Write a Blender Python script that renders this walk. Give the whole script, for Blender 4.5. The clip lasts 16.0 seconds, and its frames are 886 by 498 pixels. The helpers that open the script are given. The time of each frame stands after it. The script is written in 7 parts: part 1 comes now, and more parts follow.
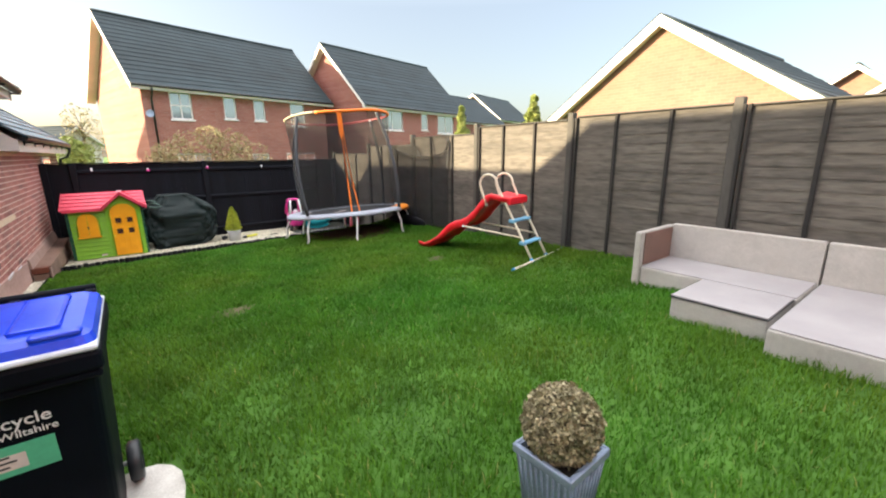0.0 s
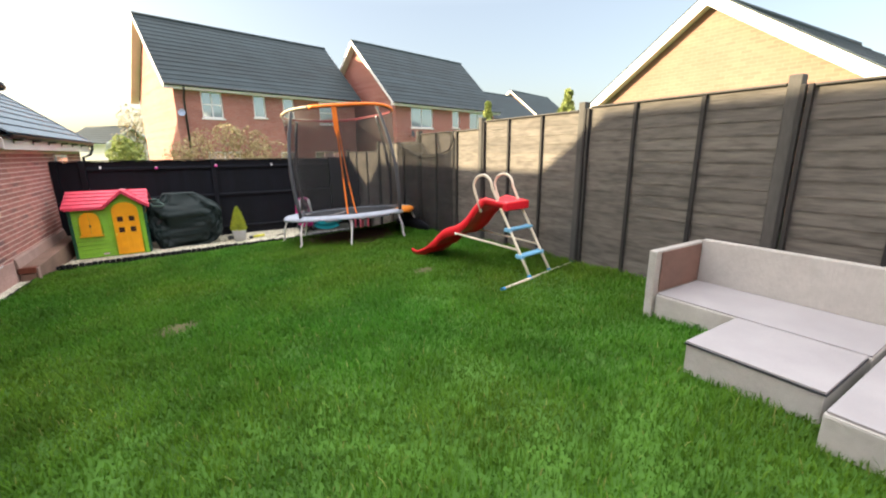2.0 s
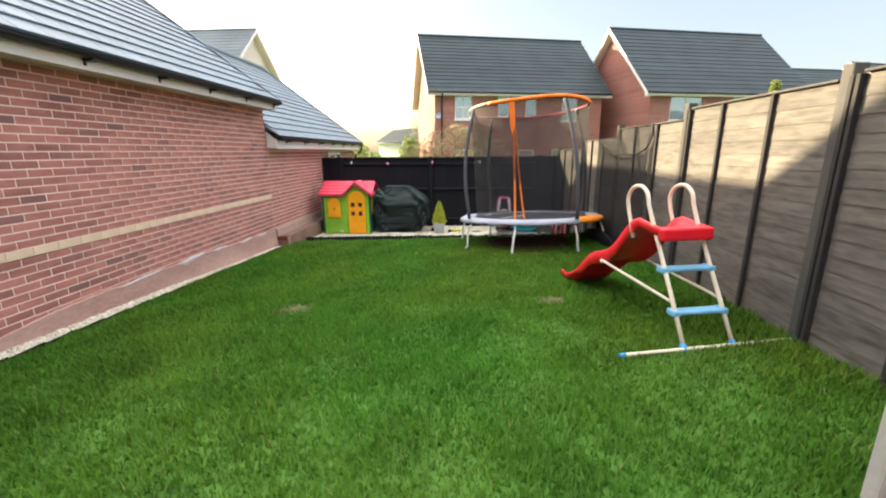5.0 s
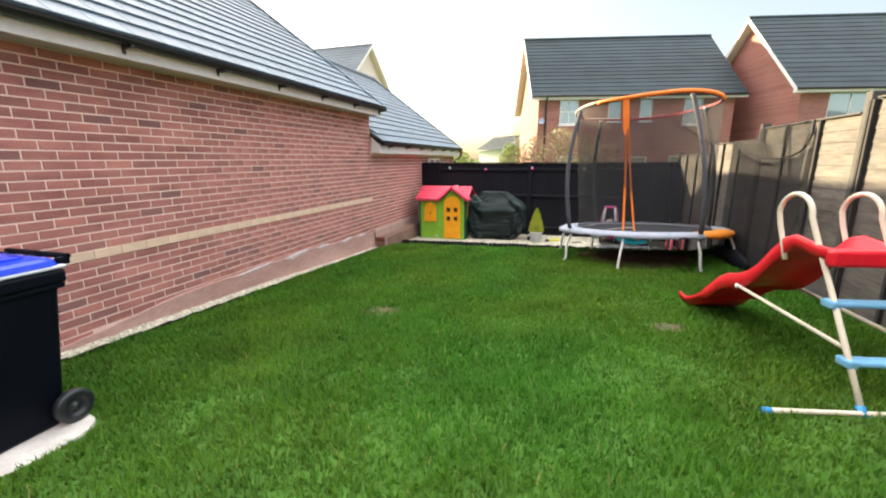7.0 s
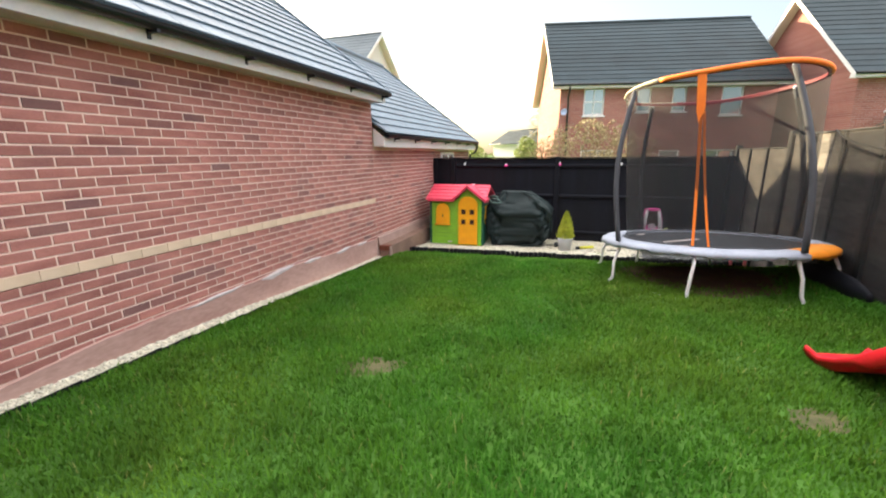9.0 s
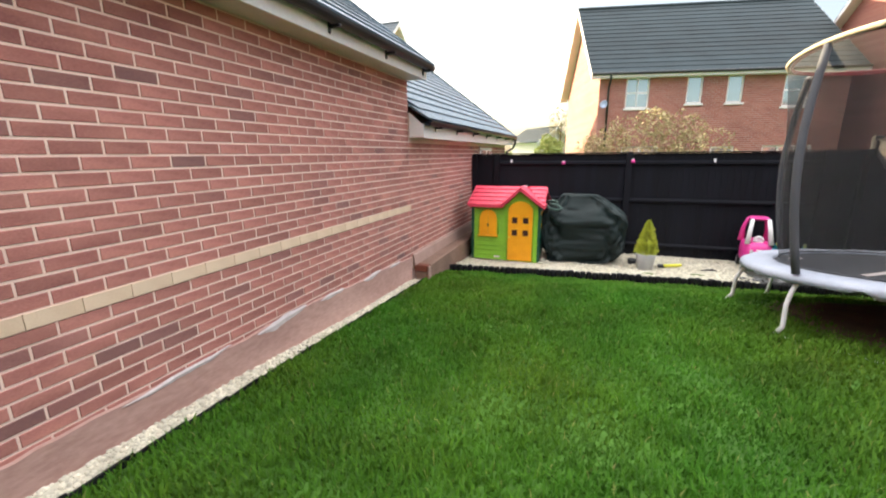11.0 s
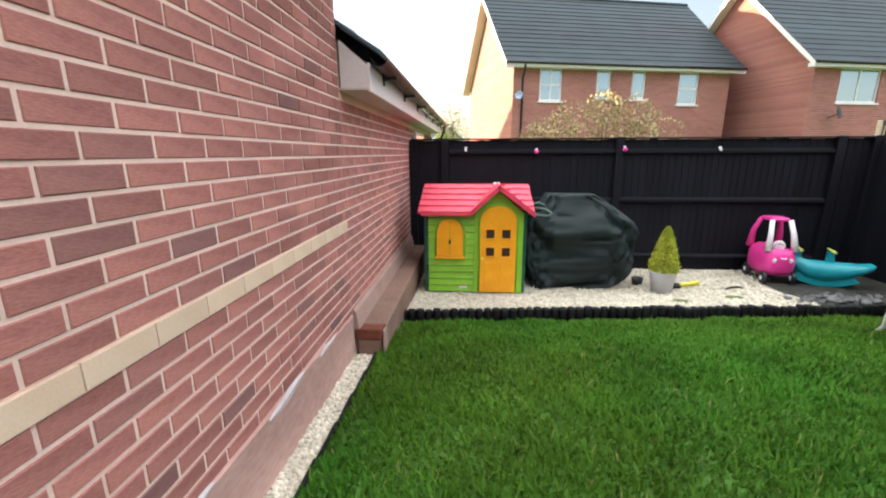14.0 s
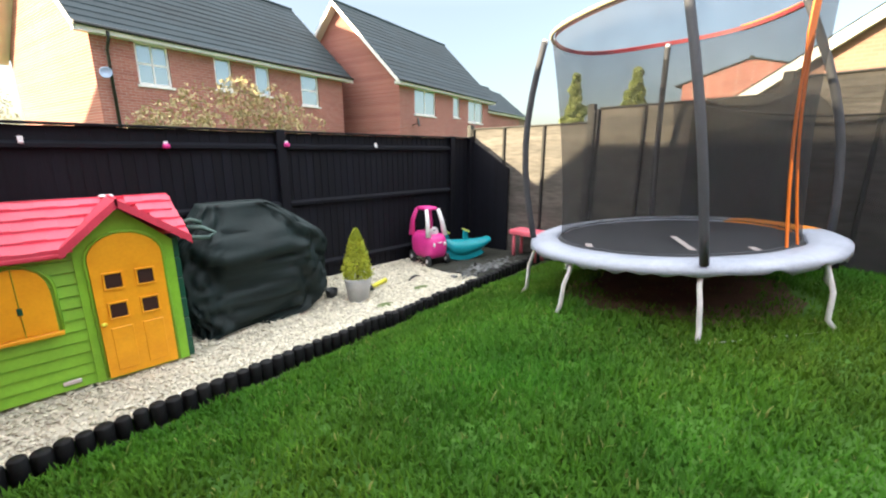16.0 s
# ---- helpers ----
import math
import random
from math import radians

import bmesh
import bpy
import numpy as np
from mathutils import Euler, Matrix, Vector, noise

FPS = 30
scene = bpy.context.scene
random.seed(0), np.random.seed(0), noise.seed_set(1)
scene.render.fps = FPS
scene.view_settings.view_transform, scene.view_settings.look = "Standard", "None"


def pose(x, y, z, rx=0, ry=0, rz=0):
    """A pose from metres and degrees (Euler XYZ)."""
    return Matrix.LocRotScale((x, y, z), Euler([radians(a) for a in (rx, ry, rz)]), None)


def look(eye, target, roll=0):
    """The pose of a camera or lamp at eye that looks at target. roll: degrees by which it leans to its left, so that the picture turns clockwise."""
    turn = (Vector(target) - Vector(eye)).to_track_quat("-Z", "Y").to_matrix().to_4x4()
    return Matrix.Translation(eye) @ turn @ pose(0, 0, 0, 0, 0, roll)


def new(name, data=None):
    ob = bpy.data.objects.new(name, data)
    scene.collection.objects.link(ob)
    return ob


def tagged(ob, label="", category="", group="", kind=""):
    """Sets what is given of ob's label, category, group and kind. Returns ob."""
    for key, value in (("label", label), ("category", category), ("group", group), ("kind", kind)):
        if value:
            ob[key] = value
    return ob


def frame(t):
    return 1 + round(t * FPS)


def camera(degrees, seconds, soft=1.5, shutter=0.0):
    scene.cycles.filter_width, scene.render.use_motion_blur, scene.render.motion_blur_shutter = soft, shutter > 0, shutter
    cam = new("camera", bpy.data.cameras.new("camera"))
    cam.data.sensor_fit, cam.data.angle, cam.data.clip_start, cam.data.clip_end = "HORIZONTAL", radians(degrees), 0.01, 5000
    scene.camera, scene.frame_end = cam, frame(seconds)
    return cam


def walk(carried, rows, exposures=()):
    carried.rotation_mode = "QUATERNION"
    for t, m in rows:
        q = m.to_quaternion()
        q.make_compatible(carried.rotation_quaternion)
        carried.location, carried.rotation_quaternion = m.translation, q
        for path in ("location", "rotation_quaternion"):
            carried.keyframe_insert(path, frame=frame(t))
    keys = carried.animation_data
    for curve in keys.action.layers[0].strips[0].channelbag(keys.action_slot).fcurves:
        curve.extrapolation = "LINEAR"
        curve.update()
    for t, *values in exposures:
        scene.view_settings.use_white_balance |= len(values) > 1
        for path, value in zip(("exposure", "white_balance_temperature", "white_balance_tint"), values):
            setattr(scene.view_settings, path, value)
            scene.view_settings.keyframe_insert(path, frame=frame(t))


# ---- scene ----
cam = camera(95.2, 16.0, soft=2.1)
PATH = [
    (0, (0.1035, -0.0931, 1.388), (1.2293, 1.3737, 0.95), -0.5),
    (0.5, (0.2688, -0.0066, 1.3851), (1.3803, 1.4706, 0.9433), -0.5),
    (1, (0.5007, 0.0484, 1.3642), (1.6102, 1.5247, 0.9196), -0.6),
    (1.5, (0.7818, 0.0722, 1.3832), (1.8886, 1.5523, 0.9386), -0.6),
    (2, (1.0535, 0.1216, 1.368), (2.0292, 1.691, 0.9253), -0.5),
    (2.5, (1.3633, 0.1824, 1.3576), (2.2353, 1.8107, 0.912), -0.6),
    (3, (1.671, 0.247, 1.3186), (2.5308, 1.8781, 0.8626), -0.5),
    (3.5, (1.9475, 0.3097, 1.3243), (2.6999, 1.9941, 0.8673), -0.4),
    (4, (2.2088, 0.4227, 1.3376), (2.7331, 2.1898, 0.8788), -0.5),
    (4.5, (2.3855, 0.5007, 1.3566), (2.5954, 2.3332, 0.9025), -0.3),
    (5, (2.5507, 0.5092, 1.3861), (2.4444, 2.3531, 0.9405), -0.4),
    (5.2, (2.6163, 0.532, 1.3822), (2.375, 2.3655, 0.9462), -0.3),
    (7.3, (2.5279, 0.8683, 1.3253), (1.9807, 2.641, 0.9158), -0.3),
    (7.5, (2.5166, 0.9614, 1.3585), (1.9675, 2.7312, 0.9376), -0.4),
    (8, (2.4937, 1.2863, 1.3452), (1.9456, 3.0552, 0.9205), -0.5),
    (8.5, (2.3817, 1.6093, 1.3547), (1.8212, 3.3735, 0.9243), -0.3),
    (9, (2.1413, 1.9513, 1.3309), (1.5447, 3.7021, 0.8977), -0.4),
    (9.5, (1.8667, 2.2401, 1.311), (1.2559, 3.9871, 0.8816), -0.3),
    (10, (1.6207, 2.6011, 1.292), (0.9804, 4.3368, 0.8598), -0.6),
    (12.5, (0.1425, 4.3339, 1.1277), (-0.4712, 6.08, 0.6887), -0.2),
    (13, (-0.0665, 4.7025, 1.0716), (-0.5909, 6.4771, 0.6365), -0.2),
    (13.5, (-0.2489, 5.0825, 1.0564), (-0.5681, 6.9027, 0.6194), -0.2),
    (14, (-0.3686, 5.4796, 1.0526), (-0.5026, 7.3235, 0.6166), -0.2),
    (14.5, (-0.4332, 5.814, 1.0127), (-0.3164, 7.6608, 0.5757), -0.2),
    (15, (-0.4322, 6.1085, 1.0098), (0.0314, 7.8992, 0.5747), -0.1),
    (15.5, (-0.3914, 6.346, 1.0155), (0.5519, 7.9382, 0.5823), -0.1),
    (16, (-0.3876, 6.5806, 1.0013), (0.9034, 7.904, 0.5633), -0.1),
]
walk(cam, [(t, look(eye, target, roll)) for t, eye, target, roll in PATH], exposures=[(0, 2.06, 6500, 10), (3.5, 2.07, 6500, 10), (5, 2.14, 6550, 10), (10, 2.20, 6550, 10), (12.5, 2.18, 6450, 10), (14.5, 2.17, 6300, 9), (16, 2.24, 6250, 8)])

# ---- light ----
SUN = Vector((-0.835, 0.482, 0.279)).normalized()
world = bpy.data.worlds.new("world")
scene.world = world
world.use_nodes = True
wn = world.node_tree
sky = wn.nodes.new("ShaderNodeTexSky")
sky.sky_type, sky.sun_disc = "NISHITA", False
sky.sun_elevation = math.asin(SUN.z)
sky.sun_rotation = math.atan2(SUN.x, SUN.y)
sky.dust_density, sky.air_density, sky.ozone_density = 3.0, 1.0, 0.6
# a fill ramp added over the clear sky to brighten the ground, strongest towards the zenith
wtc = wn.nodes.new("ShaderNodeTexCoord")
wsep = wn.nodes.new("ShaderNodeSeparateXYZ")
wn.links.new(wtc.outputs["Generated"], wsep.inputs[0])
wrm = wn.nodes.new("ShaderNodeValToRGB")
wrm.color_ramp.elements[0].position, wrm.color_ramp.elements[0].color = 0.0, (0.9, 0.87, 0.84, 1)
wrm.color_ramp.elements[1].position, wrm.color_ramp.elements[1].color = 1.0, (13.0, 12.55, 12.0, 1)
for pos, val in ((0.30, 1.1), (0.50, 4.0), (0.72, 13.4)):
    we = wrm.color_ramp.elements.new(pos)
    we.color = (val, val * 0.965, val * 0.93, 1)
wn.links.new(wsep.outputs[2], wrm.inputs[0])
wadd = wn.nodes.new("ShaderNodeVectorMath")
wadd.operation = "ADD"
wn.links.new(sky.outputs[0], wadd.inputs[0])
wn.links.new(wrm.outputs[0], wadd.inputs[1])
wn.links.new(wadd.outputs[0], wn.nodes["Background"].inputs[0])
wn.nodes["Background"].inputs[1].default_value = 0.060
sun_data = bpy.data.lights.new("sun", "SUN")
sun_data.energy, sun_data.angle, sun_data.color = 5.0, radians(0.6), (1.0, 0.80, 0.50)
sun = new("sun", sun_data)
sun.rotation_mode = "QUATERNION"
sun.rotation_quaternion = SUN.to_track_quat("Z", "Y")
sun.location = SUN * 60


# ---- materials ----
def surface(name, c1, c2, scale=4.0, rough=0.7, bump=0.2, fine=60.0, metal=0.0, stretch=(1, 1, 1), vary=0.0, spec=0.5, edge=0.5, odd=0.0, streak=0.0):
    """Two tones mixed by broad and fine noise, fine relief, and an optional variation from piece to piece."""
    m = bpy.data.materials.new(name)
    m.use_nodes = True
    nt = m.node_tree
    N, L = nt.nodes, nt.links
    b = N["Principled BSDF"]
    b.inputs["Metallic"].default_value = metal
    b.inputs["Specular IOR Level"].default_value = spec
    tc = N.new("ShaderNodeTexCoord")
    mp = N.new("ShaderNodeMapping")
    mp.inputs["Scale"].default_value = stretch
    L.new(tc.outputs["Object"], mp.inputs[0])
    n1 = N.new("ShaderNodeTexNoise")
    n1.inputs["Scale"].default_value, n1.inputs["Detail"].default_value = scale, 4
    n2 = N.new("ShaderNodeTexNoise")
    n2.inputs["Scale"].default_value, n2.inputs["Detail"].default_value = fine, 3
    L.new(mp.outputs[0], n1.inputs[0])
    L.new(mp.outputs[0], n2.inputs[0])
    mixf = N.new("ShaderNodeMath")
    mixf.operation = "MULTIPLY_ADD"
    L.new(n1.outputs[0], mixf.inputs[0])
    mixf.inputs[1].default_value = 0.65
    sc = N.new("ShaderNodeMath")
    sc.operation = "MULTIPLY"
    L.new(n2.outputs[0], sc.inputs[0])
    sc.inputs[1].default_value = 0.35
    L.new(sc.outputs[0], mixf.inputs[2])
    ramp = N.new("ShaderNodeValToRGB")
    ramp.color_ramp.elements[0].position, ramp.color_ramp.elements[1].position = 0.5 - 0.3 * edge, 0.5 + 0.3 * edge
    ramp.color_ramp.elements[0].color = (*c1, 1)
    ramp.color_ramp.elements[1].color = (*c2, 1)
    L.new(mixf.outputs[0], ramp.inputs[0])
    col = ramp.outputs[0]
    if vary:
        oi = N.new("ShaderNodeObjectInfo")
        ge = N.new("ShaderNodeNewGeometry")
        ad = N.new("ShaderNodeMath")
        ad.operation = "ADD"
        L.new(oi.outputs["Random"], ad.inputs[0])
        L.new(ge.outputs["Random Per Island"], ad.inputs[1])
        fr = N.new("ShaderNodeMath")
        fr.operation = "FRACT"
        L.new(ad.outputs[0], fr.inputs[0])
        mr = N.new("ShaderNodeMapRange")
        mr.inputs["To Min"].default_value, mr.inputs["To Max"].default_value = 1 - vary, 1 + vary
        L.new(fr.outputs[0], mr.inputs[0])
        hs = N.new("ShaderNodeHueSaturation")
        L.new(mr.outputs[0], hs.inputs["Value"])
        L.new(col, hs.inputs["Color"])
        col = hs.outputs[0]
        if odd:
            # a share of the pieces came out of the kiln darker and greyer
            far = N.new("ShaderNodeMath")
            far.operation = "MULTIPLY"
            far.inputs[1].default_value = 37.0
            L.new(fr.outputs[0], far.inputs[0])
            fr2 = N.new("ShaderNodeMath")
            fr2.operation = "FRACT"
            L.new(far.outputs[0], fr2.inputs[0])
            gt = N.new("ShaderNodeMapRange")
            gt.inputs["From Min"].default_value, gt.inputs["From Max"].default_value = 1 - odd, 1.0
            gt.inputs["To Min"].default_value, gt.inputs["To Max"].default_value = 0.1, 0.62
            L.new(fr2.outputs[0], gt.inputs[0])
            mo = N.new("ShaderNodeMix")
            mo.data_type = "RGBA"
            L.new(gt.outputs[0], mo.inputs[0])
            L.new(col, mo.inputs[6])
            mo.inputs[7].default_value = (0.105, 0.075, 0.082, 1)
            col = mo.outputs[2]
    if streak:
        # knots and dark runs of stain along the board
        ms = N.new("ShaderNodeMapping")
        ms.inputs["Scale"].default_value = (1, 3.0, 16.0)
        L.new(tc.outputs["Object"], ms.inputs[0])
        nk = N.new("ShaderNodeTexNoise")
        nk.inputs["Scale"].default_value, nk.inputs["Detail"].default_value = 1.6, 5
        L.new(ms.outputs[0], nk.inputs[0])
        mk = N.new("ShaderNodeMapRange")
        mk.inputs["From Min"].default_value, mk.inputs["From Max"].default_value = 0.44, 0.70
        mk.inputs["To Min"].default_value, mk.inputs["To Max"].default_value = 1.12, 1 - streak
        L.new(nk.outputs[0], mk.inputs[0])
        hk = N.new("ShaderNodeHueSaturation")
        L.new(mk.outputs[0], hk.inputs["Value"])
        L.new(col, hk.inputs["Color"])
        col = hk.outputs[0]
    L.new(col, b.inputs["Base Color"])
    rr = N.new("ShaderNodeMapRange")
    rr.inputs["To Min"].default_value, rr.inputs["To Max"].default_value = max(rough - 0.08, 0.03), min(rough + 0.08, 1)
    L.new(n1.outputs[0], rr.inputs[0])
    L.new(rr.outputs[0], b.inputs["Roughness"])
    if bump:
        bp = N.new("ShaderNodeBump")
        bp.inputs["Strength"].default_value, bp.inputs["Distance"].default_value = bump, 0.01
        L.new(mixf.outputs[0], bp.inputs["Height"])
        L.new(bp.outputs[0], b.inputs["Normal"])
    return m


def brickwork(name, c1, c2, mortar, u=(1, 0, 0)):
    """Coursed brickwork for walls that stay far off: bricks 215 x 65 mm with 10 mm joints, running along u."""
    m = bpy.data.materials.new(name)
    m.use_nodes = True
    N, L = m.node_tree.nodes, m.node_tree.links
    b = N["Principled BSDF"]
    b.inputs["Roughness"].default_value = 0.88
    ge = N.new("ShaderNodeNewGeometry")
    dot = N.new("ShaderNodeVectorMath")
    dot.operation = "DOT_PRODUCT"
    L.new(ge.outputs["Position"], dot.inputs[0])
    dot.inputs[1].default_value = u
    sep = N.new("ShaderNodeSeparateXYZ")
    L.new(ge.outputs["Position"], sep.inputs[0])
    com = N.new("ShaderNodeCombineXYZ")
    L.new(dot.outputs["Value"], com.inputs[0])
    L.new(sep.outputs[2], com.inputs[1])
    br = N.new("ShaderNodeTexBrick")
    L.new(com.outputs[0], br.inputs[0])
    br.inputs["Scale"].default_value = 1.0
    br.inputs["Brick Width"].default_value, br.inputs["Row Height"].default_value = 0.225, 0.075
    br.inputs["Mortar Size"].default_value = 0.006
    br.inputs["Color1"].default_value, br.inputs["Color2"].default_value = (*c1, 1), (*c2, 1)
    br.inputs["Mortar"].default_value = (*mortar, 1)
    n1 = N.new("ShaderNodeTexNoise")
    n1.inputs["Scale"].default_value = 0.8
    L.new(ge.outputs["Position"], n1.inputs[0])
    mr = N.new("ShaderNodeMapRange")
    mr.inputs["To Min"].default_value, mr.inputs["To Max"].default_value = 0.78, 1.2
    L.new(n1.outputs[0], mr.inputs[0])
    hs = N.new("ShaderNodeHueSaturation")
    L.new(mr.outputs[0], hs.inputs["Value"])
    L.new(br.outputs[0], hs.inputs["Color"])
    L.new(hs.outputs[0], b.inputs["Base Color"])
    bp = N.new("ShaderNodeBump")
    bp.inputs["Strength"].default_value, bp.inputs["Distance"].default_value, bp.invert = 0.5, 0.01, True
    L.new(br.outputs["Fac"], bp.inputs["Height"])
    L.new(bp.outputs[0], b.inputs["Normal"])
    return m


def netting(name, colour, cover, scale):
    """Woven net: threads on a fine grid with open holes; cover is the share that is thread."""
    m = bpy.data.materials.new(name)
    m.use_nodes = True
    N, L = m.node_tree.nodes, m.node_tree.links
    b = N["Principled BSDF"]
    b.inputs["Base Color"].default_value = (*colour, 1)
    b.inputs["Roughness"].default_value = 0.75
    tc = N.new("ShaderNodeTexCoord")
    ns = N.new("ShaderNodeTexNoise")
    ns.inputs["Scale"].default_value = scale
    L.new(tc.outputs["Object"], ns.inputs[0])
    mr = N.new("ShaderNodeMapRange")
    mr.inputs["From Min"].default_value, mr.inputs["From Max"].default_value = 0.3, 0.7
    mr.inputs["To Min"].default_value, mr.inputs["To Max"].default_value = cover - 0.04, cover + 0.04
    L.new(ns.outputs[0], mr.inputs[0])
    L.new(mr.outputs[0], b.inputs["Alpha"])
    return m


M = {}
M["brick"] = surface("brick_red", (0.30, 0.104, 0.090), (0.54, 0.226, 0.184), 5, 0.86, 0.5, 140, stretch=(1, 0.5, 1.6), vary=0.18, odd=0.14)
M["mortar"] = surface("mortar", (0.73, 0.53, 0.45), (0.85, 0.65, 0.56), 3, 0.95, 0.3, 90)
M["brick_cream"] = surface("brick_buff", (0.64, 0.47, 0.33), (0.74, 0.57, 0.42), 4, 0.85, 0.3, 120, vary=0.04)
M["render_base"] = surface("cement_band", (0.37, 0.215, 0.185), (0.56, 0.36, 0.31), 2.2, 0.93, 0.7, 40, stretch=(1, 0.35, 1))
M["whitewash"] = surface("lime_smear", (0.46, 0.38, 0.38), (0.66, 0.60, 0.60), 6, 0.9, 0.5, 60)
M["upvc"] = surface("white_upvc", (0.72, 0.70, 0.70), (0.84, 0.82, 0.81), 1.2, 0.38, 0.03, 30)
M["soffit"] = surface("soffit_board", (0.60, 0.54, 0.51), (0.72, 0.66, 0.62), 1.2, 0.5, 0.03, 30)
M["gutter"] = surface("black_gutter", (0.006, 0.007, 0.010), (0.016, 0.018, 0.022), 3, 0.4, 0.05, 50)
M["slate"] = surface("roof_tile", (0.060, 0.096, 0.126), (0.115, 0.165, 0.207), 2.5, 0.38, 0.25, 60, vary=0.16)
M["slate_far"] = surface("roof_tile_far", (0.016, 0.027, 0.033), (0.034, 0.051, 0.060), 0.8, 0.7, 0.2, 20, vary=0.14, spec=0.3)
M["slate_pale"] = surface("pale_roof_tile", (0.11, 0.125, 0.14), (0.17, 0.19, 0.205), 0.8, 0.75, 0.2, 20, spec=0.3)
M["fence"] = surface("grey_fence_stain", (0.064, 0.059, 0.054), (0.126, 0.115, 0.103), 2.2, 0.8, 0.5, 22, stretch=(1, 0.25, 3), vary=0.08, streak=0.34)
M["fence_dark"] = surface("dark_batten_stain", (0.010, 0.010, 0.011), (0.024, 0.023, 0.023), 3, 0.8, 0.4, 40, stretch=(1, 1, 0.3))
M["fence_post"] = surface("post_stain", (0.036, 0.035, 0.034), (0.068, 0.066, 0.063), 3, 0.8, 0.4, 40, stretch=(1, 1, 0.3))
M["fence_black"] = surface("black_fence_stain", (0.0022, 0.0027, 0.0058), (0.0060, 0.0068, 0.0125), 3, 0.7, 0.5, 40, stretch=(2, 1, 0.2), vary=0.22, spec=0.25)
M["soil_lawn"] = surface("lawn_ground", (0.040, 0.112, 0.010), (0.066, 0.172, 0.015), 2.0, 0.95, 0.8, 50)
M["gravel_bed"] = surface("gravel_base", (0.46, 0.43, 0.34), (0.64, 0.60, 0.49), 8, 0.9, 0.9, 90)
M["stone"] = surface("gravel_stone", (0.46, 0.43, 0.34), (0.72, 0.68, 0.56), 12, 0.85, 0.2, 60, vary=0.24)
M["edging"] = surface("black_log_edging", (0.0025, 0.003, 0.004), (0.008, 0.0085, 0.0095), 5, 0.65, 0.4, 60, vary=0.2, spec=0.25)
M["glass"] = bpy.data.materials.new("window_glass")
M["glass"].use_nodes = True
_g = M["glass"].node_tree.nodes["Principled BSDF"]
_g.inputs["Base Color"].default_value = (0.36, 0.42, 0.46, 1)
_g.inputs["Metallic"].default_value = 0.55
_g.inputs["Roughness"].default_value, _g.inputs["Specular IOR Level"].default_value = 0.05, 1.0
_g.inputs["Coat Weight"].default_value = 0.6
_g.inputs["Coat Roughness"].default_value = 0.03
BAND = 0.6200
COURSE, PITCH = 0.0785, 0.2380


# ---- mesh helpers ----
def box(bm, lo, hi, bevel=0.0, m=None, seg=1):
    m = m or Matrix()
    c = [(a + b) / 2 for a, b in zip(lo, hi)]
    s = [abs(b - a) for a, b in zip(lo, hi)]
    vs = bmesh.ops.create_cube(bm, size=1, matrix=m @ Matrix.Translation(c) @ Matrix.Diagonal((*s, 1)))["verts"]
    if bevel:
        es = list({e for v in vs for e in v.link_edges})
        bmesh.ops.bevel(bm, geom=es, offset=bevel, segments=seg, affect="EDGES", profile=0.5)


def tube(bm, pts, r, n=10, cap=True, closed=False):
    """A round bar along the points; r is one radius or one a point."""
    pts = [Vector(p) for p in pts]
    rs = r if isinstance(r, (list, tuple)) else [r] * len(pts)
    rings, up = [], None
    k = len(pts)
    for i, p in enumerate(pts):
        a = pts[(i - 1) % k] if closed or i else p
        b = pts[(i + 1) % k] if closed or i < k - 1 else p
        d = (b - a).normalized()
        if up is None:
            up = d.orthogonal().normalized()
        up = (up - d * up.dot(d)).normalized()
        side = d.cross(up)
        rings.append([bm.verts.new(p + (up * math.cos(t) + side * math.sin(t)) * rs[i]) for t in (2 * math.pi * j / n for j in range(n))])
    for i in range(k if closed else k - 1):
        a, b = rings[i], rings[(i + 1) % k]
        for j in range(n):
            f = bm.faces.new((a[j], a[(j + 1) % n], b[(j + 1) % n], b[j]))
            f.smooth = True
    if cap and not closed:
        bm.faces.new(rings[0][::-1])
        bm.faces.new(rings[-1])


def prism(bm, outline, m, depth):
    """A flat outline (x, z) given thickness along y, placed by m."""
    a = [bm.verts.new(m @ Vector((x, 0, z))) for x, z in outline]
    b = [bm.verts.new(m @ Vector((x, depth, z))) for x, z in outline]
    n = len(a)
    bm.faces.new(a)
    bm.faces.new(b[::-1])
    for i in range(n):
        bm.faces.new((a[i], b[i], b[(i + 1) % n], a[(i + 1) % n]))


def lathe(bm, profile, n=24, m=None):
    """A turned body from (radius, height) pairs."""
    m = m or Matrix()
    rings = []
    for r, z in profile:
        if r < 1e-5:
            rings.append([bm.verts.new(m @ Vector((0, 0, z)))])
        else:
            rings.append([bm.verts.new(m @ Vector((r * math.cos(2 * math.pi * j / n), r * math.sin(2 * math.pi * j / n), z))) for j in range(n)])
    for a, b in zip(rings, rings[1:]):
        for j in range(n):
            q = (j + 1) % n
            vs = [a[j % len(a)], a[q % len(a)], b[q % len(b)], b[j % len(b)]]
            u = list(dict.fromkeys(vs))
            if len(u) > 2:
                f = bm.faces.new(u)
                f.smooth = True


def part(name, bm, material, parent=None, label="", kind="", smooth=False):
    me = bpy.data.meshes.new(name)
    bmesh.ops.recalc_face_normals(bm, faces=bm.faces)
    bm.to_mesh(me)
    bm.free()
    me.materials.append(material)
    if smooth:
        me.shade_smooth()
    ob = new(name, me)
    if parent is not None:
        ob.parent = parent
        ob.matrix_parent_inverse = parent.matrix_basis.inverted()
    return tagged(ob, label, kind=kind)


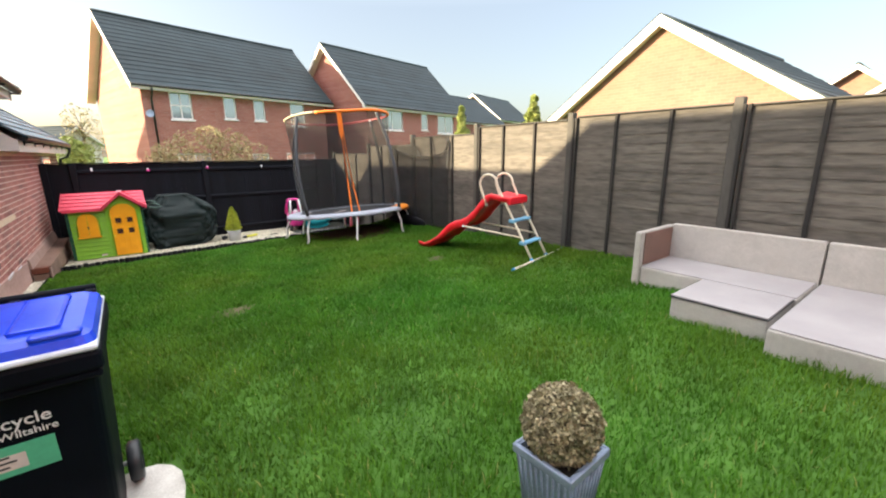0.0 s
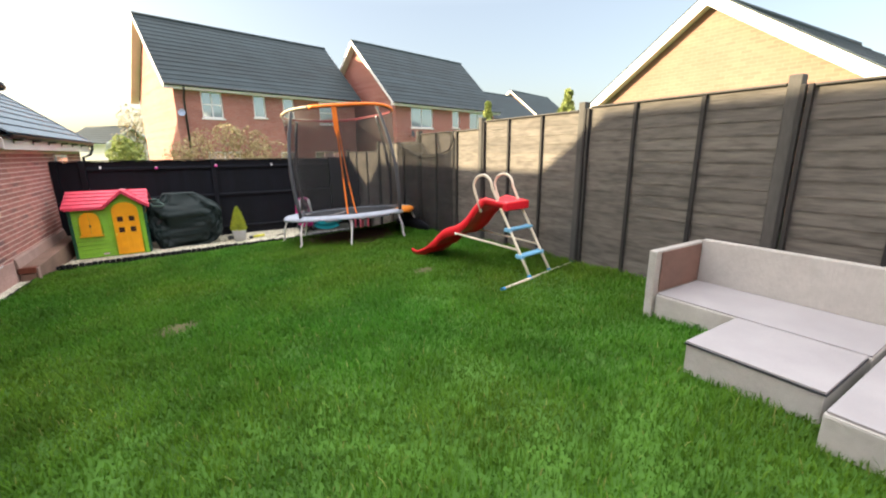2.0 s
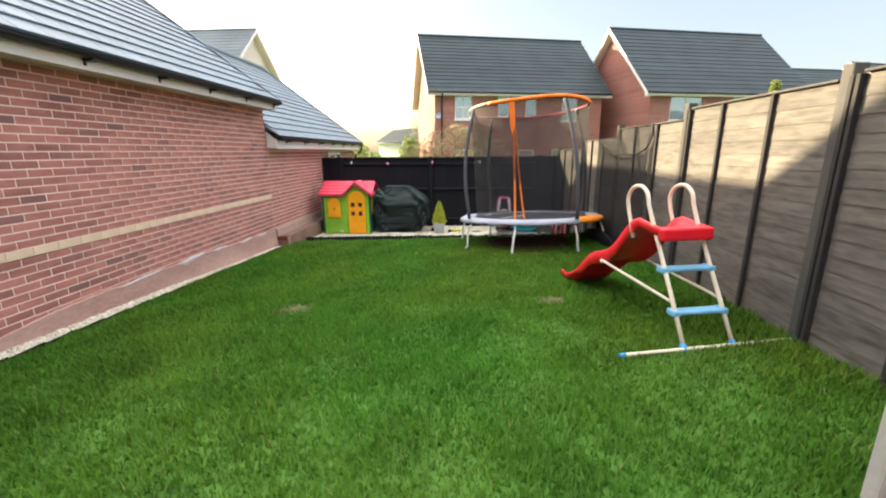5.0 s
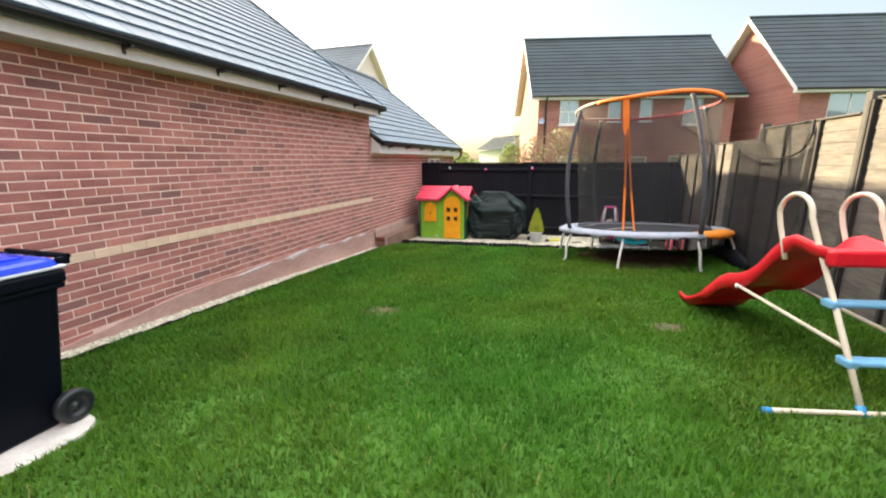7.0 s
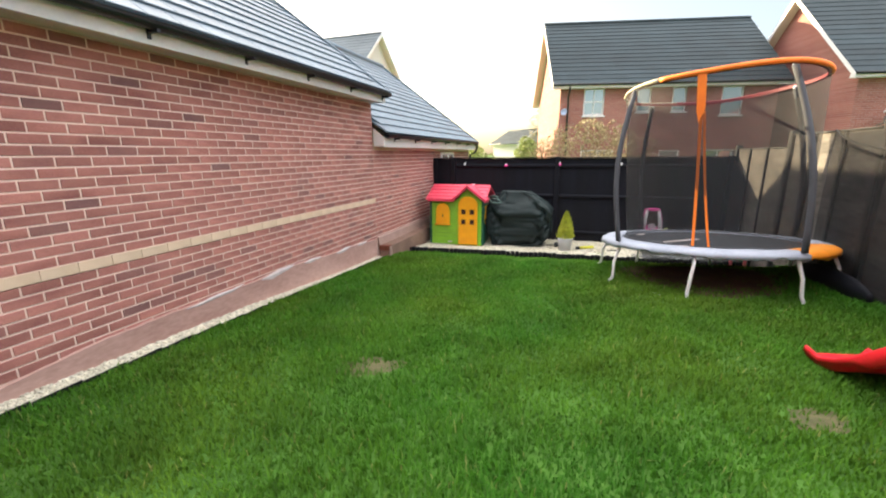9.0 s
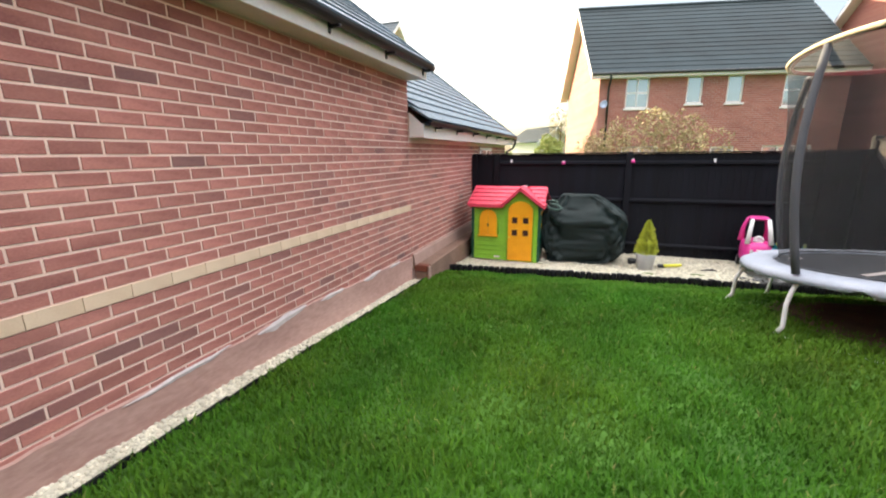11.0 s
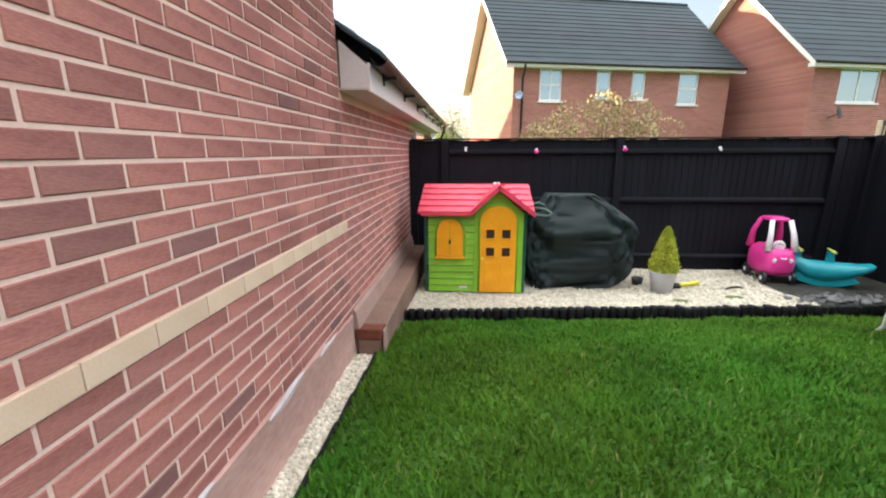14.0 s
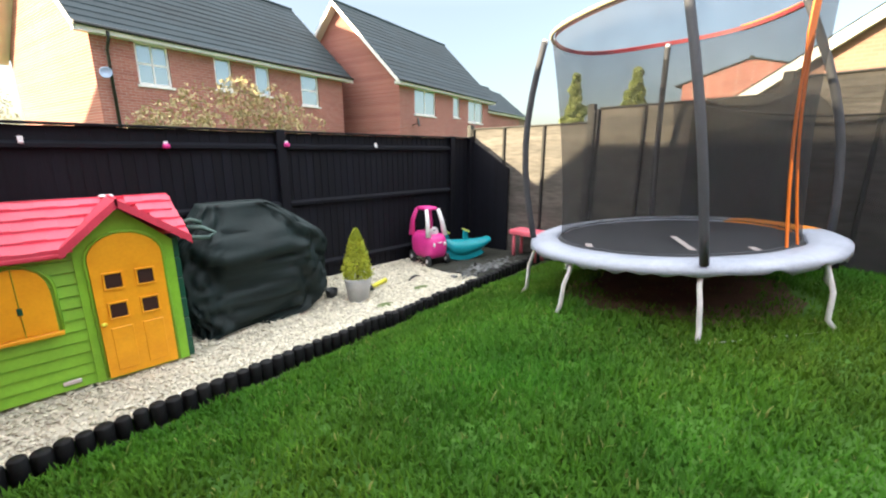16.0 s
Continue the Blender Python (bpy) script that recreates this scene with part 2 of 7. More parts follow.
def boxpart(name, lo, hi, material, parent=None, bevel=0.004, m=None, label="", kind=""):
    bm = bmesh.new()
    box(bm, lo, hi, bevel, m)
    return part(name, bm, material, parent, label, kind)


def thing(name, at, label, category, group="", kind=""):
    e = new(name)
    e.empty_display_size = 0.1
    e.location = at
    e.matrix_basis = Matrix.Translation(at)
    return tagged(e, label, category, group, kind)


def shift(ob, x, y, z=0.0):
    """Moves a thing with its parts."""
    ob.matrix_basis = Matrix.Translation((x, y, z)) @ ob.matrix_basis


def spread(name, src, mats, material, parent, near=lambda m: 0, limit=300, kind_rest="stuff"):
    """Copies of one small mesh: the nearest few hundred as objects that share it, the rest joined in one mesh."""
    src.materials.append(material)
    order = sorted(mats, key=near)
    for m in order[:limit]:
        ob = new(name, src)
        if parent is not None:
            ob.parent = parent
            ob.matrix_parent_inverse = parent.matrix_basis.inverted()
        ob.matrix_basis = m
    rest = order[limit:]
    if rest:
        co = np.array([v.co[:] for v in src.vertices])
        fs = [list(p.vertices) for p in src.polygons]
        n = len(co)
        V, F = [], []
        for i, m in enumerate(rest):
            a = np.array(m)
            V.append(co @ a[:3, :3].T + a[:3, 3])
            F += [[v + i * n for v in f] for f in fs]
        me = bpy.data.meshes.new(name + "_rest")
        me.from_pydata(np.concatenate(V).tolist(), [], F)
        me.materials.append(material)
        ob = new("joined_" + name, me)
        if parent is not None:
            ob.parent = parent
            ob.matrix_parent_inverse = parent.matrix_basis.inverted()
        tagged(ob, kind=kind_rest)


def small_box(name, sx, sy, sz, chamfer=0.003):
    """A box with its front edges (towards +x) chamfered, 12 to 20 triangles."""
    bm = bmesh.new()
    c = chamfer
    back = [bm.verts.new((-sx, y, z)) for y, z in ((-sy, -sz), (sy, -sz), (sy, sz), (-sy, sz))]
    mid = [bm.verts.new((sx - c, y, z)) for y, z in ((-sy, -sz), (sy, -sz), (sy, sz), (-sy, sz))]
    top = [bm.verts.new((sx, y, z)) for y, z in ((-sy + c, -sz + c), (sy - c, -sz + c), (sy - c, sz - c), (-sy + c, sz - c))]
    for a, b in ((back, mid), (mid, top)):
        for i in range(4):
            bm.faces.new((a[i], a[(i + 1) % 4], b[(i + 1) % 4], b[i]))
    bm.faces.new(top)
    me = bpy.data.meshes.new(name)
    bmesh.ops.recalc_face_normals(bm, faces=bm.faces)
    bm.to_mesh(me)
    bm.free()
    return me


def smooth01(t):
    t = min(max(t, 0.0), 1.0)
    return t * t * (3 - 2 * t)


def ground(x, y):
    """Height of the lawn, which falls away to the far edge and to the garage."""
    x, y = min(max(x, -1.6), 6.2), min(max(y, -5.0), 12.0)
    z = -0.057 + 0.0468 * x - 0.042 * y
    t = smooth01((y - 8.5) / 1.6)
    z = z * (1 - t) - 0.60 * t
    # a shallow trench along the log edging
    gap = 9.72 + 0.10 * (x + 1.07) - y
    if -0.1 < gap < 0.26:
        z -= 0.055 * smooth01(1 - gap / 0.26)
    return z


# ---- ground ----
def ground_sheet():
    xs = [-900, -300, -120, -60, -30, -15, -8, -4, -2.4] + [-1.6 + 0.13 * i for i in range(61)] + [7.5, 10, 15, 25, 50, 120, 300, 900]
    ys = [-900, -300, -100, -40, -20, -10, -6] + [-5 + 0.075 * i for i in range(227)] + [13, 15, 18, 25, 40, 80, 200, 400, 900]
    vs = []
    for y in ys:
        for x in xs:
            w = 0.012 * noise.noise(Vector((x * 1.3, y * 1.3, 0))) if -1 < x < 5 and -3 < y < 9.5 else 0
            vs.append((x, y, ground(x, y) + w - (0.02 if y > 9.7 or x < -1.08 else 0)))
    n = len(xs)
    fs = [(j * n + i, j * n + i + 1, (j + 1) * n + i + 1, (j + 1) * n + i) for j in range(len(ys) - 1) for i in range(n - 1)]
    me = bpy.data.meshes.new("ground")
    me.from_pydata(vs, [], fs)
    me.materials.append(M["soil_lawn"])
    me.shade_smooth()
    return tagged(new("ground", me), "green lawn sloping gently down to the back fence", "ground", kind="structure")


ground_sheet()


# ---- garages along the lawn ----
WALL = -1.33


def garage(y0, y1, gut, ridge_x, slope, ov):
    """One garage block: wall along the lawn, boxed eaves, gutter and a tiled pitched roof with its ridge along y."""
    b = bmesh.new()
    zr = gut + slope * (WALL + ov - ridge_x)
    back = 2 * ridge_x - WALL
    zw = gut + slope * ov - 0.12
    outline = [(WALL - 0.0045, -1.4), (WALL - 0.0045, zw), (ridge_x, zr - 0.12), (back, zw), (back, -1.4)]
    vs0 = [b.verts.new((x, y0, z)) for x, z in outline]
    vs1 = [b.verts.new((x, y1, z)) for x, z in outline]
    b.faces.new(vs0)
    b.faces.new(vs1[::-1])
    for i in range(5):
        b.faces.new((vs0[i], vs1[i], vs1[(i + 1) % 5], vs0[(i + 1) % 5]))
    return b, zr, back


GARAGES = []
for tag, y0, y1, eave, gut, rx, ov in (("tall", -1.3, 8.72, 2.275, 2.44, -4.4, 0.33), ("low", 8.725, 15.25, 1.545, 1.77, -4.4, 0.285)):
    so = ov - 0.08  # depth of the soffit
    label = "red brick garage with white boxed eaves, black gutter and dark grey tiled roof" if tag == "tall" else "lower red brick garage with white fascia and dark grey tiled roof behind the play house"
    g = thing("garage", (WALL, y0, ground(WALL, y0)), label, "garage", kind="structure")
    bm, zr, back = garage(y0, y1, gut, rx, 0.74, ov)
    part("wall", bm, M["mortar"], g)
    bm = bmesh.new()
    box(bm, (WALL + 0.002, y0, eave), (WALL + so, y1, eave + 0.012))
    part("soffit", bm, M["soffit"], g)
    bm = bmesh.new()
    box(bm, (WALL + so, y0, eave - 0.012), (WALL + so + 0.02, y1 + 0.02, gut - 0.05), 0.003)
    if tag == "tall":
        prism(bm, [(WALL + 0.003, eave), (WALL + so - 0.001, eave), (WALL + so - 0.001, gut - 0.06), (WALL + 0.003, gut + 0.10)], Matrix.Translation((0, y1 + 0.004, 0)), 0.018)
    else:
        prism(bm, [(WALL + 0.012, eave), (WALL + so - 0.001, eave), (WALL + so - 0.001, gut - 0.06), (WALL + 0.012, gut + 0.10)], Matrix.Translation((0, y0 + 0.004, 0)), 0.018)
    part("fascia", bm, M["upvc"], g)
    # gutter: open half-round with brackets
    bm = bmesh.new()
    prof = [(0.060 * math.cos(a), 0.060 * math.sin(a)) for a in [math.pi + i * math.pi / 8 for i in range(9)]]
    prof += [(0.054 * math.cos(a), 0.054 * math.sin(a)) for a in [2 * math.pi - i * math.pi / 8 for i in range(9)]]
    prism(bm, prof, Matrix.Translation((WALL + so + 0.085, y0, gut - 0.02)), y1 - y0 + (0.03 if tag == "tall" else -0.05))
    part("gutter", bm, M["gutter"], g)
    for i in range(int((y1 - y0) / 1.0) + 1):
        yb = y1 - 0.12 - i * 1.0
        bm = bmesh.new()
        box(bm, (WALL + so + 0.022, yb, gut - 0.10), (WALL + so + 0.14, yb + 0.03, gut - 0.075), 0.002)
        box(bm, (WALL + so + 0.022, yb, gut - 0.14), (WALL + so + 0.035, yb + 0.03, gut - 0.03), 0.002)
        part("bracket", bm, M["gutter"], g)
    GARAGES.append((g, y0, y1, eave, gut, rx, zr, back, ov))

# downpipe at the far end of the low garage
pipe = thing("downpipe", (WALL + 0.4, 15.1, ground(0, 15)), "thin black plastic downpipe at the end of the gutter", "pipe")
bm = bmesh.new()
tube(bm, [(WALL + 0.29, 15.22, 1.71), (WALL + 0.29, 15.22, 1.60), (WALL + 0.22, 15.22, 1.45), (WALL + 0.06, 15.22, 1.38), (WALL + 0.06, 15.22, -0.6)], 0.034, 8)
part("tube", bm, M["gutter"], pipe)


# small white window in the low garage wall, beyond the fence
gwin = thing("garage_window", (WALL, 12.95, 1.1), "small white framed window in the low garage wall", "window", kind="structure")
boxpart("window_frame", (WALL - 0.004, 12.42, 0.75), (WALL + 0.035, 13.5, 1.455), M["upvc"], gwin, 0.006)
for ya, yb_ in ((12.48, 12.93), (12.99, 13.44)):
    boxpart("pane", (WALL + 0.030, ya, 0.81), (WALL + 0.038, yb_, 1.395), M["glass"], gwin, 0.001)


# ---- fences ----
RX = 5.2
post_ys = [-2.60, -0.55, 1.49, 3.51, 5.50, 7.60, 9.69, 11.96]
bay_tops = [1.88, 1.90, 1.925, 1.895, 1.785, 1.64, 1.46]
side = thing("side_fence", (RX, 4, ground(RX, 4)), "tall dark grey stained fence of overlapping boards with black upright battens", "fence", kind="structure")
for i, y in enumerate(post_ys):
    top = max(bay_tops[max(i - 1, 0)], bay_tops[min(i, 6)]) + 0.055
    boxpart("post", (RX - 0.020, y - 0.020, ground(RX, y) - 0.2), (RX + 0.080, y + 0.070, top + 0.02), M["fence_post"], side, 0.006)
    for dy in (-0.085, -0.038):
        boxpart("batten", (RX - 0.040, y + dy - 0.016, ground(RX, y) - 0.02), (RX + 0.01, y + dy + 0.016, top - 0.06), M["fence_dark"], side, 0.003)
bm = bmesh.new()
co = [(-1, -1), (1, -1), (1, 1), (-1, 1)]
for y0, y1, top in zip(post_ys, post_ys[1:], bay_tops):
    w = y1 - y0
    for k in (1, 2):
        yb = y0 + w * k / 3
        boxpart("batten", (RX - 0.032, yb - 0.019, ground(RX, yb) - 0.01), (RX - 0.002, yb + 0.019, top - 0.005), M["fence_dark"], side, 0.003)
    boxpart("capping", (RX - 0.03, y0 + 0.073, top), (RX + 0.045, y1 - 0.104, top + 0.018), M["fence_post"], side, 0.004)
bm.free()
for y0, y1, top in zip(post_ys, post_ys[1:], bay_tops):
    z = top
    base = ground(RX, (y0 + y1) / 2) - 0.06
    while z > base:
        h = 0.118 + random.uniform(-0.006, 0.006)
        b = bmesh.new()
        n = 12
        lo, hi = [], []
        ph = random.uniform(0, 99)
        for k in range(n + 1):
            y = y0 + 0.046 + (y1 - y0 - 0.102) * k / n
            wv = 0.007 * noise.noise(Vector((y * 1.7, ph, 0)))
            lo.append(((RX - 0.0030, y, z - h - 0.016 + wv), (RX + 0.0030, y, z - h - 0.016 + wv)))
            hi.append(((RX + 0.0050, y, z), (RX + 0.0110, y, z)))
        L_ = [[b.verts.new(p[0]) for p in lo], [b.verts.new(p[0]) for p in hi], [b.verts.new(p[1]) for p in hi], [b.verts.new(p[1]) for p in lo]]
        for a in range(4):
            r0, r1 = L_[a], L_[(a + 1) % 4]
            for k in range(n):
                b.faces.new((r0[k], r0[k + 1], r1[k + 1], r1[k]))
        for k in (0, n):
            b.faces.new([L_[a][k] for a in range(4)])
        part("board", b, M["fence"], side)
        z -= h - 0.004

BY = 11.9
backf = thing("back_fence", (2, BY, ground(2, BY)), "black stained close-board fence with posts and rails facing the lawn", "fence", kind="structure")
BT = 1.30
for x in (-1.27, -0.80, 1.70, 4.64, 5.11):
    boxpart("post", (x - 0.055, BY - 0.06, -0.75), (x + 0.055, BY + 0.02, BT + (0.03 if x > 0 else 0)), M["fence_black"], backf, 0.006)
for z in (1.13, 0.44, -0.40):
    for x0, x1 in ((-0.74, 1.64), (1.76, 4.58)):
        b = bmesh.new()
        prism(b, [(0, z - 0.03), (-0.045, z - 0.022), (-0.045, z + 0.012), (0, z + 0.04)], Matrix.Translation((x0, BY, 0)) @ Matrix(((0, 1, 0, 0), (1, 0, 0, 0), (0, 0, 1, 0), (0, 0, 0, 1))), x1 - x0)
        part("rail", b, M["fence_black"], backf)
boxpart("capping", (-1.30, BY - 0.05, BT + 0.001), (5.16, BY + 0.05, BT + 0.022), M["fence_black"], backf, 0.004)
x = -1.31
while x < 5.15:
    w = 0.098
    b = bmesh.new()
    dz = random.uniform(-0.008, 0.0)
    pts = [(0, 0.001), (w, 0.001 + 0.007), (w, 0.020), (0, 0.009)]
    lo = [b.verts.new((x + p, BY + q + 0.001, -0.66)) for p, q in pts]
    hi = [b.verts.new((x + p, BY + q + 0.001, BT + dz)) for p, q in pts]
    b.faces.new(lo)
    b.faces.new(hi[::-1])
    for i in range(4):
        b.faces.new((lo[i], lo[(i + 1) % 4], hi[(i + 1) % 4], hi[i]))
    part("board", b, M["fence_black"], backf)
    x += w

# black sloping boards stand in for the back fence's shadow on the side fence
yb = 11.06
while yb < BY - 0.02:
    w = min(0.098, BY - 0.02 - yb)
    z0, z1 = 0.80 + 0.58 * (yb - 11.06), 0.80 + 0.58 * (yb + w - 11.06)
    b = bmesh.new()
    prism(b, [(yb + 0.001, -0.66), (yb + 0.001, z0), (yb + w - 0.001, z1), (yb + w - 0.001, -0.66)], Matrix(((0, 1, 0, RX - 0.062), (1, 0, 0, 0), (0, 0, 1, 0), (0, 0, 0, 1))), 0.02)
    part("raked_board", b, M["fence_black"], backf)
    yb += w


# ---- houses beyond ----
U = Vector((9.603, 2.26, 0)).normalized()
W = Vector((-U.y, U.x, 0))


def frame_of(p, u=U):
    """Axes of a house: x along its front, y to its back, z up."""
    w = Vector((-u.y, u.x, 0))
    return Matrix(((u.x, w.x, 0, p[0]), (u.y, w.y, 0, p[1]), (0, 0, 1, 0), (0, 0, 0, 1)))


def pitched(parent, m, x0, x1, y0, yr, y1, z0, zr, rows, mat, over=0.0):
    """Two tiled roof slopes with stepped courses: eaves at y0 and y1, ridge at yr."""
    for s, (ya, yb) in enumerate(((y0, yr), (y1, yr))):
        b = bmesh.new()
        for i in range(rows):
            t0, t1 = i / rows, (i + 1) / rows
            za, zb = z0 + (zr - z0) * t0, z0 + (zr - z0) * t1
            p, q = ya + (yb - ya) * t0, ya + (yb - ya) * t1
            sag = 0.028
            vs = [m @ Vector(c) for c in ((x0, p, za - 0.02), (x1, p, za - 0.02), (x1, p, za + sag), (x0, p, za + sag), (x0, q, zb), (x1, q, zb), (x0, q, zb - 0.03), (x1, q, zb - 0.03))]
            v = [b.verts.new(c) for c in vs]
            for f in ((0, 1, 2, 3), (3, 2, 5, 4), (4, 5, 7, 6), (0, 6, 7, 1), (0, 3, 4, 6), (1, 7, 5, 2)):
                b.faces.new([v[k] for k in f])
        part("roof_slope", b, mat, parent, kind="")
    b = bmesh.new()
    tube(b, [m @ Vector((x0, yr, zr - 0.01)), m @ Vector((x1, yr, zr - 0.01))], 0.09, 8)
    part("ridge_tile", b, mat, parent)


def house(name, label, origin, length, depth, eave, ridge, zbase, wallmat, windows, u=U, rows=16, side_over=0.38, eave_over=0.3, barge=True, roofmat="slate_far"):
    """A house with its front along u from origin; windows are (s0, z0, s1, z1, panes across, panes down)."""
    m = frame_of(origin, u)
    h = thing(name, (origin[0], origin[1], ground(*origin[:2])), label, "house", kind="structure")
    yr = depth / 2
    # front wall in strips round the windows, so that the openings go through
    b = bmesh.new()
    xs = sorted({0, length, *[w[0] for w in windows], *[w[2] for w in windows]})
    for x0, x1 in zip(xs, xs[1:]):
        cuts = sorted((w[1], w[3]) for w in windows if w[0] < (x0 + x1) / 2 < w[2])
        z = zbase
        for c0, c1 in cuts:
            box(b, (x0, 0, z), (x1, 0.28, c0), 0, m)
            z = c1
        box(b, (x0, 0, z), (x1, 0.28, eave - 0.02), 0, m)
    top = eave + 0.02
    slope = (ridge - eave) / (yr + eave_over)
    for x0 in (0, length - 0.28):
        prism(b, [(0.28, zbase), (0.28, eave + (0.28 + eave_over) * slope - 0.06), (yr, ridge - 0.06), (depth, eave + eave_over * slope - 0.06), (depth, zbase)],
              m @ Matrix(((0, 1, 0, x0), (1, 0, 0, 0), (0, 0, 1, 0), (0, 0, 0, 1))), 0.28)
    box(b, (0.28, depth - 0.28, zbase), (length - 0.28, depth, eave), 0, m)
    part("wall", b, wallmat, h)
    pitched(h, m, -side_over, length + side_over, -eave_over, yr, depth + eave_over, eave, ridge, rows, M[roofmat])
    b = bmesh.new()
    box(b, (-side_over * 0.9, -eave_over + 0.03, eave - 0.17), (length + side_over * 0.9, -0.002, eave - 0.03), 0.01, m)
    part("fascia", b, M["upvc"], h)
    b = bmesh.new()
    tube(b, [m @ Vector((-side_over, -eave_over - 0.03, eave - 0.02)), m @ Vector((length + side_over, -eave_over - 0.03, eave - 0.02))], 0.05, 8)
    part("gutter", b, M["gutter"], h)
    if barge:
        for x0 in (-side_over - 0.02, length + side_over - 0.02):
            for ya, yb in ((-eave_over, yr), (depth + eave_over, yr)):
                b = bmesh.new()
                prism(b, [(ya, eave - 0.20), (ya, eave - 0.02), (yb, ridge - 0.0), (yb, ridge - 0.20)],
                      m @ Matrix(((0, 1, 0, x0), (1, 0, 0, 0), (0, 0, 1, 0), (0, 0, 0, 1))), 0.04)
                part("bargeboard", b, M["upvc"], h)
                b = bmesh.new()
                a0 = min(x0 + 0.04, length if x0 > 0 else -0.002)
                a1 = max(x0 + 0.0, -0.002 if x0 < 0 else length)
                lo, hi = (x0 + 0.041, -0.002) if x0 < 0 else (length + 0.002, x0 - 0.001)
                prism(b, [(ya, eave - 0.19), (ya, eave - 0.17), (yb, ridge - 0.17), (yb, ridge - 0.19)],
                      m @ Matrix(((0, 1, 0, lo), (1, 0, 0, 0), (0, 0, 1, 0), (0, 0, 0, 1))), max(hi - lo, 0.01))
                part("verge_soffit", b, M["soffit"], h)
    for s0, z0, s1, z1, nx, nz in windows:
        wframe(h, m, s0, z0, s1, z1, nx, nz)
    return h, m


def wide_barge(h, m, depth, eave, ridge):
    """Broad white boards up both slopes of the near gable, with a narrow tiled verge above them."""
    yr = depth / 2
    for ya in (-0.32, depth + 0.32):
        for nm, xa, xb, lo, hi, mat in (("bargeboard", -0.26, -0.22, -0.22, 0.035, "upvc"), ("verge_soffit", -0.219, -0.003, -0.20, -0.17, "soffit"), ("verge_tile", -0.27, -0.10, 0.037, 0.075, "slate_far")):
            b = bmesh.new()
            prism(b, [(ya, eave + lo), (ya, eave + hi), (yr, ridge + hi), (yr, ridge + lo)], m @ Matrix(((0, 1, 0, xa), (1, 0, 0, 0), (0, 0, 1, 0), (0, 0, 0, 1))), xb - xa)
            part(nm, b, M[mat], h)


def wframe(h, m, s0, z0, s1, z1, nx, nz):
    e = new("window")
    e.parent = h
    e.matrix_parent_inverse = h.matrix_basis.inverted()
    e.matrix_basis = m @ Matrix.Translation((s0, 0, z0))
    b = bmesh.new()
    t = 0.065
    box(b, (s0, 0.05, z0), (s0 + t, 0.11, z1), 0.005, m)
    box(b, (s1 - t, 0.05, z0), (s1, 0.11, z1), 0.005, m)
    box(b, (s0 + t, 0.05, z0), (s1 - t, 0.11, z0 + t), 0.005, m)
    box(b, (s0 + t, 0.05, z1 - t), (s1 - t, 0.11, z1), 0.005, m)
    for i in range(1, nx):
        x = s0 + (s1 - s0) * i / nx
        box(b, (x - 0.022, 0.055, z0 + t), (x + 0.022, 0.105, z1 - t), 0, m)
    for j in range(1, nz):
        z = z0 + (z1 - z0) * j / nz
        box(b, (s0 + t, 0.057, z - 0.03), (s1 - t, 0.103, z + 0.03), 0, m)
    part("window_frame", b, M["upvc"], e)
    b = bmesh.new()
    box(b, (s0 - 0.06, -0.05, z0 - 0.07), (s1 + 0.06, 0.05, z0 - 0.001), 0.006, m)
    part("window_sill", b, M["upvc"], e)
    for i in range(nx):
        xa, xb = s0 + (s1 - s0) * i / nx + 0.03, s0 + (s1 - s0) * (i + 1) / nx - 0.03
        b = bmesh.new()
        box(b, (xa, 0.075, z0 + 0.05), (xb, 0.085, z1 - 0.05), 0, m)
        part("pane", b, M["glass"], e)


M["wall_far"] = brickwork("house_brick", (0.29, 0.098, 0.080), (0.38, 0.145, 0.115), (0.40, 0.30, 0.26), tuple(U))
M["wall_gable"] = brickwork("gable_brick", (0.215, 0.115, 0.085), (0.245, 0.138, 0.103), (0.25, 0.165, 0.13), (0, 1, 0))
M["wall_cream"] = surface("cream_render", (0.60, 0.57, 0.55), (0.68, 0.65, 0.62), 0.7, 0.9, 0.2, 20)

p1 = Vector((1.0, 21.7, 0)) + W * 0.3 + U * 0.15
W1 = [(1.04, 3.05, 1.94, 4.24, 2, 2), (3.34, 3.18, 3.94, 4.24, 1, 1), (4.83, 3.18, 5.43, 4.24, 1, 1), (6.87, 3.00, 7.77, 4.22, 1, 2),
      (1.05, 0.55, 2.50, 1.55, 2, 1), (4.50, -0.6, 5.40, 1.52, 1, 1), (6.43, 0.55, 8.25, 1.54, 3, 1)]
house("house", "red brick two-storey house with dark tiled roof and white windows", (p1.x, p1.y), 9.15, 7.1, 4.36, 7.84, -0.75, M["wall_far"], W1)
p2 = Vector((11.61, 21.79, 0)) + W * 0.3 + U * 0.15
W2 = [(1.15, 2.88, 2.95, 4.08, 2, 1), (4.70, 2.98, 5.38, 4.05, 1, 1), (6.40, 2.82, 8.22, 4.05, 2, 1)]
house("house", "red brick house with pale gable top and dark tiled roof", (p2.x, p2.y), 9.0, 7.1, 4.20, 7.98, -0.75, M["wall_far"], W2)
tilt = Vector((0.9995, -0.030, 0))
low_house, low_m = house("house", "low house with sunlit buff brick gable and white bargeboards beyond the side fence", (11.72, 1.70), 9.0, 7.76, 2.016, 4.85, -0.3, M["wall_gable"], [], u=tilt, rows=12, side_over=0.12, barge=False)
wide_barge(low_house, low_m, 7.76, 2.016, 4.85)
